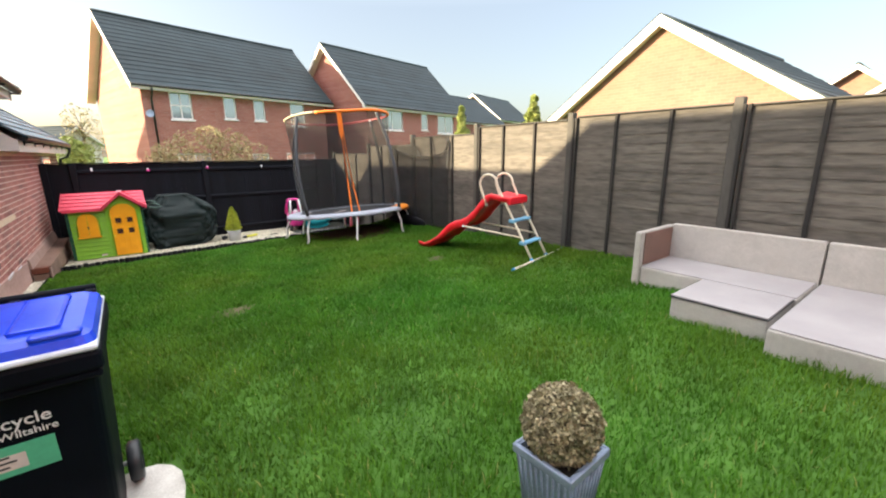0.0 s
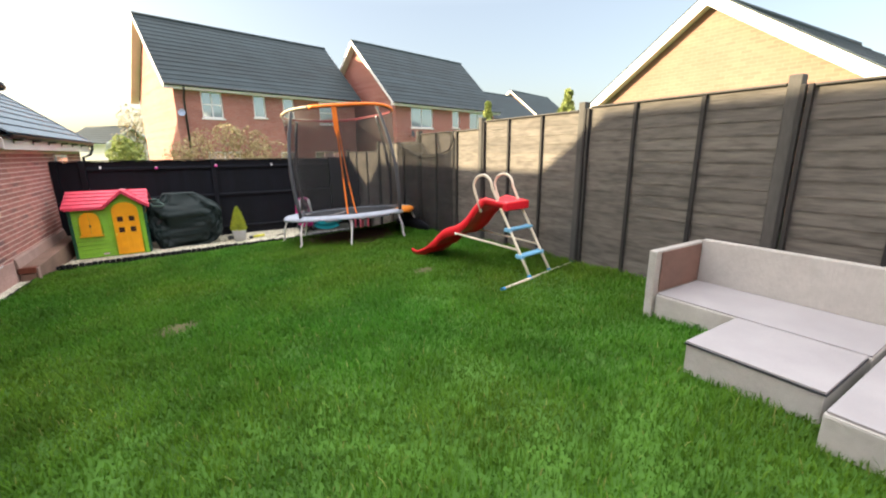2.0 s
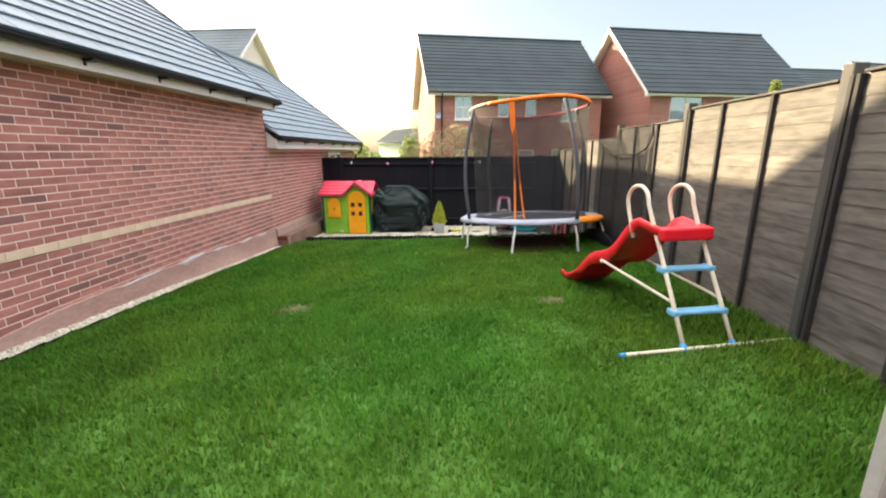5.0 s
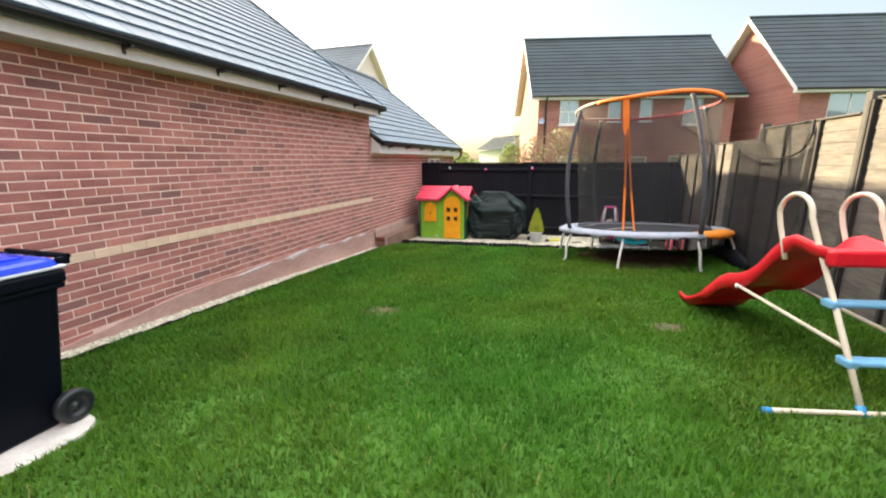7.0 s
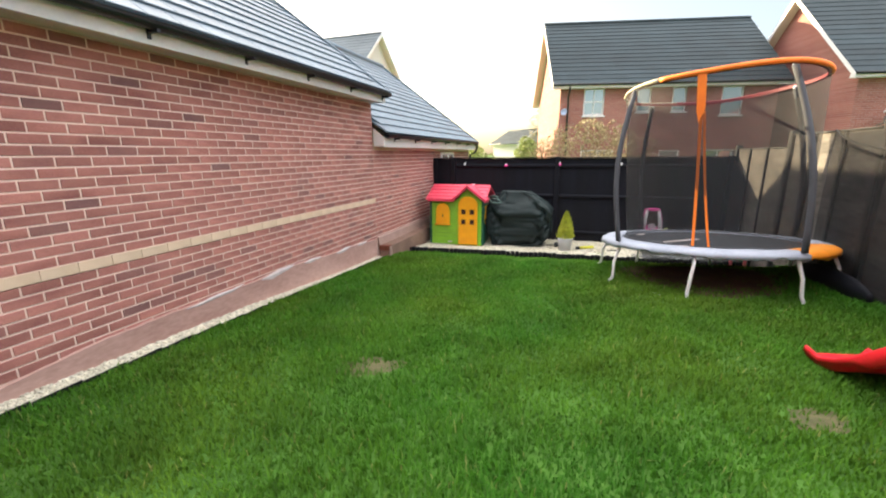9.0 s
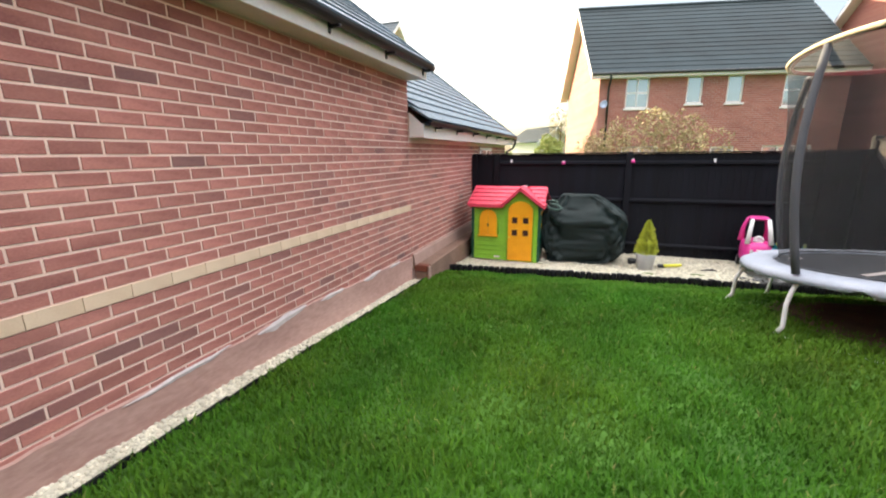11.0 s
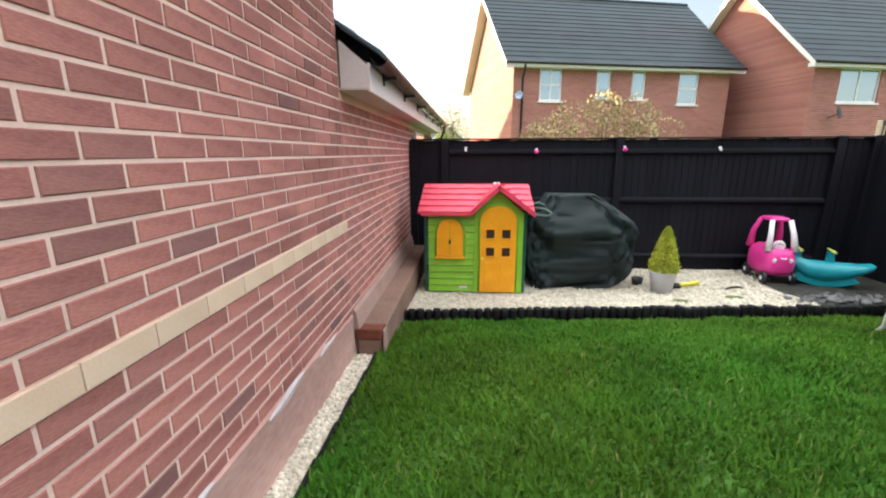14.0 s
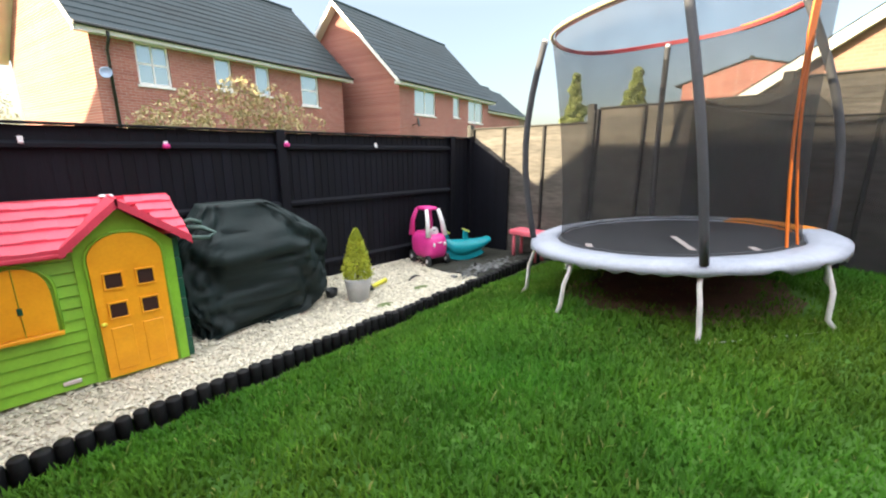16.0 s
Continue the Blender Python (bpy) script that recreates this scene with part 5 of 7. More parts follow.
for xx, yy, a, L_ in ((2.95, 10.95, 20, 0.22), (3.02, 10.98, -15, 0.14)):
    s_ = thing("black_stick", (xx, yy, -0.59), "short black stick lying on the gravel", "stick")
    b = bmesh.new()
    q = Vector((math.cos(radians(a)), math.sin(radians(a)), 0)) * L_ / 2
    c = Vector((xx, yy, -0.585))
    tube(b, [c - q, c + Vector((0, 0, 0.015)), c + q], [0.010, 0.014, 0.008], 6)
    part("stick", b, M["black_plastic"], s_)
for xx, yy in ((2.02, 10.32), (2.72, 10.52)):
    b = bmesh.new()
    lathe(b, [(0, 0.006), (0.06, 0.004), (0.085, 0.0)], 11, Matrix.Translation((xx, yy, bed_z(xx, yy) + 0.008)) @ Matrix.Diagonal((1.3, 0.8, 1, 1)))
    part("moss_patch", b, plain("moss", (0.12, 0.15, 0.06), 0.95), None, "flat green moss patch on the gravel", kind="structure")
sp = []
for _ in range(230):
    x, y = random.gauss(3.95, 0.45), random.gauss(10.42, 0.17)
    if 3.25 < x < 5 and bed_front(x) + 0.1 < y < 11.4:
        sp.append((x, y, bed_z(x, y) + 0.012))
pebbles("slate_chips", sp, M["slate_piece"], "loose slate chips scattered over the dark soil", 0.02, 0.055, 0.18)

# the last white dome is added for a mere spot of sunlight
for i, (xx, zz) in enumerate(((-0.49, 1.165), (0.524, 1.14), (1.755, 1.168), (3.05, 1.16))):
    o = thing("fence_dome", (xx, 11.83, zz), "small red or white dome clipped to the fence rail", "light", "lights along the fence")
    b = bmesh.new()
    q = 1.0 if i in (1, 2) else 0.55
    lathe(b, [(0, 0.03 * q), (0.030 * q, 0.022 * q), (0.036 * q, 0.0), (0.030 * q, -0.02 * q), (0, -0.026 * q)], 12, Matrix.Translation((xx, 11.825, zz - 0.015)))
    part("dome", b, M["pink"] if i in (1, 2) else M["white_plastic"], o)
    boxpart("clip", (xx - 0.018, 11.83, zz), (xx + 0.018, 11.853, zz + 0.035), M["white_plastic"], o, 0.004)


# ---- trampoline ----
TC = Vector((3.88, 8.18, 0))


def tz(x, y, h=0.0):
    return 0.288 + 0.027 * (x - 3.9) - 0.082 * (y - 8.15) + h


def at_angle(deg, r, h=0.0, c=TC):
    a = radians(deg)
    x, y = c.x + r * math.cos(a), c.y + r * math.sin(a)
    return Vector((x, y, tz(x, y, h)))


def trampoline():
    e = thing("trampoline", (3.9, 8.15, ground(3.9, 8.15)), "round trampoline with black safety net, orange trim and white padding", "trampoline")
    b = bmesh.new()
    tube(b, [at_angle(k * 7.5, 1.25, -0.045) for k in range(48)], 0.022, 8, closed=True)
    part("frame_ring", b, M["steel"], e)
    # mat with a faint sag
    b = bmesh.new()
    rings = []
    for r in (0.0, 0.3, 0.6, 0.85, 1.04):
        rings.append([b.verts.new(at_angle(k * 7.5, r, -0.02 - 0.02 * (1 - r))) for k in range(48)] if r else [b.verts.new(at_angle(0, 0, -0.04))])
    for p, q in zip(rings, rings[1:]):
        for k in range(48):
            u = list(dict.fromkeys([p[k % len(p)], q[k], q[(k + 1) % 48], p[(k + 1) % len(p)]]))
            b.faces.new(u)
    part("mat", b, M["mat"], e)
    b = bmesh.new()
    c = at_angle(0, 0, 0)
    d = Vector((0.83, 0.52, 0.017)).normalized()
    n_ = Vector((-d.y, d.x, 0))
    o = at_angle(214, 0.42, -0.012)
    v = [b.verts.new(o + d * s * 0.27 + n_ * t * 0.028) for s, t in ((-1, -1), (1, -1), (1, 1), (-1, 1))]
    b.faces.new(v)
    for ang in (150, 242):
        o2 = at_angle(ang, 0.86, -0.012)
        b.faces.new([b.verts.new(o2 + d * s * 0.07 + n_ * t * 0.03) for s, t in ((-1, -1), (1, -1), (1, 1), (-1, 1))])
    part("printed_strip", b, M["paper"], e)
    # padding: white for most of the ring, orange at one end, hanging a little over the frame
    for nm, a0, a1, mt, lb in (("padding", -15, 300, M["pad"], "white padding"), ("padding", 300, 345, M["pad_orange"], "orange padding")):
        b = bmesh.new()
        n = int((a1 - a0) / 1.5)
        rows = []
        for k in range(n + 1):
            a = a0 + (a1 - a0) * k / n
            wv = noise.noise(Vector((math.cos(radians(a)) * 5, math.sin(radians(a)) * 5, 0)))
            wf = noise.noise(Vector((math.cos(radians(a)) * 14, math.sin(radians(a)) * 14, 3)))
            rows.append([b.verts.new(at_angle(a, r, h)) for r, h in (
                (1.02, -0.022), (1.04, 0.002), (1.14, 0.010 + 0.008 * wf), (1.24, 0.0 + 0.008 * wv), (1.295 + 0.008 * wv, -0.028), (1.300 + 0.014 * wv + 0.006 * wf, -0.080 + 0.045 * wv + 0.036 * wf), (1.285 + 0.012 * wv, -0.080 + 0.030 * wv + 0.022 * wf), (1.27, -0.04), (1.03, -0.04))])
        for p, q in zip(rows, rows[1:]):
            for k in range(len(p)):
                b.faces.new((p[k], q[k], q[(k + 1) % len(p)], p[(k + 1) % len(p)]))
        b.faces.new(rows[0])
        b.faces.new(rows[-1][::-1])
        for row in rows:
            a = math.atan2(row[0].co.y - TC.y, row[0].co.x - TC.x)
            s_ = 0.03 * noise.noise(Vector((math.cos(a) * 4, math.sin(a) * 4, 8)))
            for v in row[:2]:
                v.co.x += s_ * math.cos(a)
                v.co.y += s_ * math.sin(a)
        part(nm, b, mt, e, lb, smooth=True)
    # legs in pairs joined by a bar on the grass
    angs = [120, 163, 207.5, 251, 297, 340, 25, 72]
    for i, a in enumerate(angs):
        foot = at_angle(a, 1.37)
        zg = ground(foot.x, foot.y)
        b = bmesh.new()
        tan = Vector((-math.sin(radians(a)), math.cos(radians(a)), 0)) * (-0.008 if i % 2 else 0.008)
        p0 = at_angle(a, 1.23, -0.06)
        p3 = Vector((foot.x, foot.y, zg + 0.01))
        h = p0.z - p3.z
        pts = [p0, at_angle(a, 1.265), at_angle(a, 1.31), at_angle(a, 1.315), at_angle(a, 1.32), p3]
        for k, t in zip((1, 2, 3, 4), (0.80, 0.55, 0.32, 0.14)):
            pts[k] = Vector((pts[k].x, pts[k].y, p3.z + h * t)) + tan * (k - 2)
        tube(b, pts, 0.0185, 10)
        part("leg", b, M["steel"], e)
    for a, c_ in ((207.5, 251), (297, 340), (25, 72), (120, 163)):
        b = bmesh.new()
        pa, pb = at_angle(a, 1.36), at_angle(c_, 1.36)
        pa.z, pb.z = ground(pa.x, pa.y) - 0.004, ground(pb.x, pb.y) - 0.004
        tube(b, [pa, pb], 0.008, 8)
        part("ground_bar", b, M["steel"], e)
    # padded poles
    tops = {}
    top_c = Vector((3.79, 8.30, 0))
    for a, tp in ((207.5, (2.82, 7.95, 2.18)), (297, (4.26, 7.48, 2.275)), (120, (3.20, 9.24, 2.08)), (25, (4.74, 8.66, 2.2))):
        base = at_angle(a, 1.275, 0.0)
        tp = Vector(tp)
        out = Vector((math.cos(radians(a)), math.sin(radians(a)), 0))
        pts = [base]
        for t in (0.12, 0.25, 0.38, 0.5, 0.62, 0.75, 0.88, 1.0):
            p = base.lerp(tp, t)
            bow = 0.13 * math.sin(math.pi * min(t * 1.0, 1)) * (1 if t < 0.99 else 0)
            pts.append(p + out * bow)
        b = bmesh.new()
        tube(b, pts, 0.031, 10)
        pole = part("pole", b, M["foam"], e, "grey foam-sleeved pole")
        b = bmesh.new()
        lathe(b, [(0, 0.02), (0.024, 0.012), (0.03, -0.02)], 10, Matrix.Translation(pts[-1]))
        part("pole_cap", b, M["steel"], pole)
        tops[a] = tp
    # top ring and net
    def ring_top(k, r=1.05, h=0.0):
        a = 2 * math.pi * k
        x, y = top_c.x + r * math.cos(a), top_c.y + r * math.sin(a)
        sag = 0.022 * (0.5 - 0.5 * math.cos(4 * (a - radians(25))))
        return Vector((x, y, 2.212 + 0.050 * (x - 3.82) - 0.072 * (y - 8.27) - sag + h))
    b = bmesh.new()
    tube(b, [ring_top(k / 90) for k in range(56, 87)], 0.029, 8)
    part("top_trim", b, M["trim_orange"], e, "orange sleeve along the front of the top ring")
    # cream paints sunlight on the sun-facing arc of the sleeve
    b = bmesh.new()
    tube(b, [ring_top(k / 90) for k in range(26, 57)], [0.017] * 22 + [0.017 + 0.0013 * k for k in range(9)], 8)
    part("top_trim", b, M["trim_sunlit"], e, "top ring sleeve with sunlight painted in as cream")
    # dark red paints the shaded arc of the same sleeve
    b = bmesh.new()
    tube(b, [ring_top((k % 90) / 90) for k in range(86, 117)], 0.020, 8)
    part("top_trim", b, M["trim_red"], e, "top ring sleeve with its shaded side coloured dark red")
    b = bmesh.new()
    rows = []
    for j in range(13):
        t = j / 12
        row = []
        for k in range(96):
            a = 2 * math.pi * k / 96
            lo = at_angle(math.degrees(a), 0.985, 0.0)
            hi = ring_top(k / 96)
            p = lo.lerp(hi, t)
            inward = 0.055 * math.sin(math.pi * t) * (0.6 + 0.4 * math.cos(4 * (a - radians(25)))) - 0.02 * noise.noise(Vector((math.cos(a) * 3, math.sin(a) * 3, t * 2)))
            c0 = TC.lerp(top_c, t)
            d = Vector((p.x - c0.x, p.y - c0.y, 0)).normalized()
            row.append(b.verts.new(p - d * inward))
        rows.append(row)
    for p, q in zip(rows, rows[1:]):
        for k in range(96):
            b.faces.new((p[k], p[(k + 1) % 96], q[(k + 1) % 96], q[k]))
    part("net", b, M["net"], e, "black mesh safety net", smooth=True)
    # orange entrance seams and sagging lower trim
    for da in (0.0, 7.0):
        b = bmesh.new()
        pts = []
        for j in range(15):
            t = j / 14
            a = 248.0 + (1.7 + da * (1 - t) ** 2.0 if da else 0.0)
            lo, hi = at_angle(a, 1.0, 0.01), ring_top((a / 360) % 1.0)
            p = lo.lerp(hi, t)
            out = Vector((math.cos(radians(a)), math.sin(radians(a)), 0))
            pts.append(p + out * (0.012 - 0.05 * math.sin(math.pi * t)))
        L_ = len(pts) if not da else 12
        side_ = Vector((-math.sin(radians(251)), math.cos(radians(251)), 0))
        wdt = 0.014 if not da else 0.011
        vs = [[b.verts.new(p + side_ * s * (wdt if da else wdt * (1 + 2.0 * smooth01((i_ / 14 - 0.70) / 0.10))) + Vector((math.cos(radians(251)), math.sin(radians(251)), 0)) * q * 0.005) for s, q in ((-1, -1), (1, -1), (1, 1), (-1, 1))] for i_, p in enumerate(pts[:L_])]
        for p, q in zip(vs, vs[1:]):
            for k in range(4):
                b.faces.new((p[k], p[(k + 1) % 4], q[(k + 1) % 4], q[k]))
        part("entrance_seam", b, M["trim_orange"], e, "orange entrance seam")
    b = bmesh.new()
    rows = []
    for k in range(96):
        p = ring_top(k / 96)
        d = Vector((p.x - top_c.x, p.y - top_c.y, 0)).normalized()
        rows.append([b.verts.new(p - d * q + Vector((0, 0, h))) for q, h in ((0.030, -0.030), (0.030, 0.006), (0.034, 0.006), (0.034, -0.030))])
    for k in range(96):
        for q in range(4):
            b.faces.new((rows[k][q], rows[(k + 1) % 96][q], rows[(k + 1) % 96][(q + 1) % 4], rows[k][(q + 1) % 4]))
    part("trim_lining", b, M["trim_red"], e, "dark red inner trim")
    b = bmesh.new()
    tube(b, [at_angle(k * 3.75, 0.995 + 0.012 * noise.noise(Vector((k * 0.3, 0, 0))), 0.008 + 0.012 * noise.noise(Vector((k * 0.5, 3, 0)))) for k in range(96)], 0.006, 6, closed=True)
    part("net_hem", b, M["foam"], e)


trampoline()

b = bmesh.new()
c0 = b.verts.new((3.9, 8.1, ground(3.9, 8.1) + 0.022))
rim = []
for k in range(72):
    a = 2 * math.pi * k / 72
    r = 1.02 + 0.16 * noise.noise(Vector((math.cos(a) * 2, math.sin(a) * 2, 1))) + 0.06 * noise.noise(Vector((math.cos(a) * 8, math.sin(a) * 8, 2)))
    rim.append([b.verts.new((3.9 + r * q * math.cos(a), 8.1 + r * q * math.sin(a), ground(3.9 + r * q * math.cos(a), 8.1 + r * q * math.sin(a)) + h)) for q, h in ((0.5, 0.024), (1.0, 0.004))])
for k in range(72):
    p, q = rim[k], rim[(k + 1) % 72]
    b.faces.new((c0, p[0], q[0]))
    b.faces.new((p[0], p[1], q[1], q[0]))
part("bare_soil", b, M["soil"], None, "bare brown soil worn under the trampoline", kind="structure")


# ---- net draped on the side fence, and the dark bundle at its foot ----
drape = thing("hanging_net", (RX - 0.05, 7.3, 1.5), "loose black net hanging in a shallow loop from the fence top", "net")
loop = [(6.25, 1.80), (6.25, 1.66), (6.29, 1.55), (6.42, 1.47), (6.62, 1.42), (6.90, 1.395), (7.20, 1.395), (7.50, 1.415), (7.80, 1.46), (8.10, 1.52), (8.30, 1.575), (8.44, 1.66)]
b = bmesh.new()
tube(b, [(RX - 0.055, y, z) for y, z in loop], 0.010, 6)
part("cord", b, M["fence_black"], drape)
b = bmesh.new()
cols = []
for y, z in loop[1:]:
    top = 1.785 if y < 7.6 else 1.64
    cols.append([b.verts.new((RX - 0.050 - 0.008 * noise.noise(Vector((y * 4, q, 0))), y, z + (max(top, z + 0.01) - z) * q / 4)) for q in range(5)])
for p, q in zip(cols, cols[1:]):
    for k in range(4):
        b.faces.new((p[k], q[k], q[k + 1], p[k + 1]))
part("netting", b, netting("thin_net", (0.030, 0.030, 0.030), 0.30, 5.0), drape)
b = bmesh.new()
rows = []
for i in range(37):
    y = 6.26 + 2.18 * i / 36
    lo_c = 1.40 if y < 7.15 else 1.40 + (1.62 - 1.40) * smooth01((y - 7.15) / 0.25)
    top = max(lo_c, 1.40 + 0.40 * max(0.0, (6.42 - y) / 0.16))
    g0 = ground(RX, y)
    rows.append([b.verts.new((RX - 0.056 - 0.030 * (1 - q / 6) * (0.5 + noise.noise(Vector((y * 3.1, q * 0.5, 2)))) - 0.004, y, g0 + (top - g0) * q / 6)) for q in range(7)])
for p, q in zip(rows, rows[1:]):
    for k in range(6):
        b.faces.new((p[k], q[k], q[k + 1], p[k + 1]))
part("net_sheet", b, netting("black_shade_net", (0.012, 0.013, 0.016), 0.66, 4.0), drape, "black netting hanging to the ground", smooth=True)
# black lumpy roll that darkens the foot of the fence here
bundle = thing("dark_bundle", (4.98, 7.75, ground(5, 7.75)), "dark lumpy bundle against the foot of the fence", "cover")
b = bmesh.new()
rings = []
for i in range(25):
    t = i / 24
    y = 6.95 + 1.45 * t
    r = 0.115 * math.sin(math.pi * min(max(t, 0.02), 0.98)) ** 0.45
    ring = []
    for k in range(18):
        a = 2 * math.pi * k / 18
        w = 1 + 0.22 * noise.noise(Vector((math.cos(a) * 1.6, math.sin(a) * 1.6, y * 3.5)))
        ring.append(b.verts.new((min(5.02 + 0.62 * r * math.cos(a) * w, RX - 0.045), y, max(ground(5, y) + 0.11 + 1.25 * r * math.sin(a) * w, ground(5, y) - 0.01))))
    rings.append(ring)
for p, q in zip(rings, rings[1:]):
    for k in range(18):
        b.faces.new((p[k], p[(k + 1) % 18], q[(k + 1) % 18], q[k]))
b.faces.new(rings[0][::-1])
b.faces.new(rings[-1])
part("fabric", b, M["fence_black"], bundle, smooth=True)


# ---- slide ----
def slide():
    o = Vector((4.51, 3.41, 0.005))
    d = Vector((-0.19, 0.98, 0)).normalized()
    s = Vector((d.y, -d.x, 0))

    def P(v, w, z):
        return o + d * v + s * w + Vector((0, 0, z))
    e = thing("slide", tuple(o), "red plastic children's slide with cream metal ladder and pale blue steps", "slide")
    path = [(0.40, 0.80), (0.50, 0.805), (0.70, 0.805), (0.80, 0.77), (0.90, 0.67), (1.02, 0.53), (1.14, 0.43), (1.26, 0.375), (1.38, 0.345), (1.50, 0.28), (1.64, 0.16), (1.78, 0.035), (1.90, -0.035), (2.04, -0.065), (2.17, -0.045)]
    W_ = 0.198
    b = bmesh.new()
    rows = []
    for i, (v, z) in enumerate(path):
        up = 0.085 if i > 1 else 0.055
        if i > 12:
            up = 0.055
        dn = 0.12 if 2 < i < 11 else (0.06 if i <= 2 else 0.03)
        sec = [(-W_ - 0.018, z + up - 0.012 - dn), (-W_ - 0.018, z + up - 0.006), (-W_ - 0.006, z + up + 0.004), (-W_ + 0.012, z + up - 0.006), (-W_ + 0.035, z + 0.012), (-W_ + 0.07, z),
               (W_ - 0.07, z), (W_ - 0.035, z + 0.012), (W_ - 0.012, z + up - 0.006), (W_ + 0.006, z + up + 0.004), (W_ + 0.018, z + up - 0.006), (W_ + 0.018, z + up - 0.012 - dn),
               (W_ + 0.008, z + up - 0.012 - dn), (W_ + 0.002, z - 0.014), (-W_ - 0.002, z - 0.014), (-W_ - 0.008, z + up - 0.012 - dn)]
        rows.append([b.verts.new(P(v, w, zz)) for w, zz in sec])
    for p, q in zip(rows, rows[1:]):
        for k in range(len(p)):
            b.faces.new((p[k], p[(k + 1) % len(p)], q[(k + 1) % len(p)], q[k]))
    b.faces.new(rows[0])
    b.faces.new(rows[-1][::-1])
    part("chute", b, M["slide_red"], e, smooth=True)
    b = bmesh.new()
    m = Matrix((( s.x, d.x, 0, o.x), (s.y, d.y, 0, o.y), (0, 0, 1, o.z), (0, 0, 0, 1)))
    box(b, (-0.225, 0.36, 0.75), (0.225, 0.43, 0.855), 0.02, m, 2)
    part("deck_end", b, M["slide_red"], e)
    for w in (-0.203, 0.203):
        b = bmesh.new()
        pts = [P(0, w, 0.0), P(0.20, w * 0.99, 0.335), P(0.40, w * 0.98, 0.665), P(0.52, w * 0.98, 0.86)]
        pts += [P(0.755 + 0.148 * math.cos(a), w, 1.02 + 0.138 * math.sin(a)) for a in [math.pi * (1 - k / 12) for k in range(0, 13)]]
        pts += [P(0.875, w, 0.93), P(0.81, w, 0.79), P(0.775, w, 0.70)]
        tube(b, pts, 0.0165, 10)
        part("side_rail", b, M["cream_metal"], e)
        b = bmesh.new()
        tube(b, [P(0.20, w * 1.06, 0.32), P(1.19, w * 1.10, 0.375)], 0.013, 8)
        part("brace", b, M["cream_metal"], e)
        b = bmesh.new()
        lathe(b, [(0, 0.012), (0.018, 0.010), (0.022, 0.0)], 10, Matrix.Translation(P(1.19, w * 1.12 + math.copysign(0.01, w), 0.375)) @ s.to_track_quat("Z", "Y").to_matrix().to_4x4() @ Matrix.Rotation(0 if w > 0 else math.pi, 4, "X"))
        part("bolt", b, M["steel"], e)
        b = bmesh.new()
        tube(b, [P(-0.008, w, -0.01), P(0.03, w, 0.045)], 0.023, 10)
        part("foot_sleeve", b, M["sleeve_blue"], e)
    for v, z in ((0.165, 0.245), (0.345, 0.535)):
        b = bmesh.new()
        box(b, (-0.222, v - 0.045, z - 0.018), (0.222, v + 0.055, z + 0.012), 0.012, m, 2)
        for q in (-0.2, 0.2):
            box(b, (q - 0.028, v - 0.05, z - 0.03), (q + 0.028, v + 0.05, z + 0.02), 0.012, m, 2)
        part("step", b, M["step_blue"], e)
    b = bmesh.new()
    tube(b, [P(0.0, -0.69, 0.008), P(0.0, 0.0, 0.02), P(0.0, 0.70, 0.035)], 0.014, 8)
    part("ground_bar", b, M["cream_metal"], e)
    for w in (-0.70, 0.70):
        b = bmesh.new()
        tube(b, [P(0, w - 0.025, 0.021 + 0.02 * w), P(0, w + 0.025, 0.021 + 0.02 * w)], 0.018, 8)
        part("end_cap", b, M["sleeve_blue"], e)


slide()


# ---- garden sofa ----
def panel(name, lo, hi, mat, parent, bevel=0.012, label=""):
    b = bmesh.new()
    box(b, lo, hi, bevel, None, 2)
    return part(name, b, mat, parent, label)


sofa = thing("garden_sofa", (4.8, 1.2, 0.02), "pale woven rattan garden sofa with one arm standing on the grass", "sofa", "garden sofa set")
panel("seat_base", (4.315, 0.615, 0.02), (4.975, 1.915, 0.262), M["wicker"], sofa)
panel("seat_top", (4.33, 0.622, 0.2625), (4.97, 1.908, 0.275), M["cushion_board"], sofa, 0.004)
panel("arm", (4.285, 1.925, 0.02), (5.06, 1.992, 0.635), M["wicker"], sofa)
# thin panel that paints the arm's inner side in shaded brown
panel("arm_lining", (4.36, 1.9145, 0.277), (4.98, 1.9235, 0.617), M["wicker_arm_shade"], sofa, 0.002, "inner face of the woven arm, its shade coloured brown")
panel("backrest", (4.983, 0.605, 0.02), (5.06, 1.922, 0.655), M["wicker"], sofa)
sofa2 = thing("corner_sofa", (4.3, 0.0, 0.02), "deep pale woven rattan corner sofa section beside the long section", "sofa", "garden sofa set")
panel("seat_base", (3.44, -0.80, 0.03), (4.975, 0.592, 0.262), M["wicker"], sofa2)
panel("seat_top", (3.455, -0.79, 0.2625), (4.97, 0.585, 0.275), M["cushion_board"], sofa2, 0.004)
panel("backrest", (4.983, -0.80, 0.03), (5.06, 0.590, 0.655), M["wicker"], sofa2)
ott = thing("footstool", (3.95, 0.97, 0.02), "low square woven rattan footstool pushed against the sofa", "footstool", "garden sofa set")
panel("base", (3.635, 0.635, 0.015), (4.300, 1.305, 0.252), M["wicker"], ott)
panel("rim", (3.628, 0.628, 0.2525), (4.303, 1.312, 0.262), M["mat"], ott, 0.002)
panel("top", (3.633, 0.633, 0.2625), (4.302, 1.307, 0.277), M["cushion_board"], ott, 0.004)


# ---- wheeled bin on its slab ----
slab = thing("concrete_slab", (-0.1, 2.0, ground(-0.1, 2)), "pale concrete slab set in the grass under the bin", "slab")
b = bmesh.new()
zs = ground(-0.2, 2.0) + 0.012
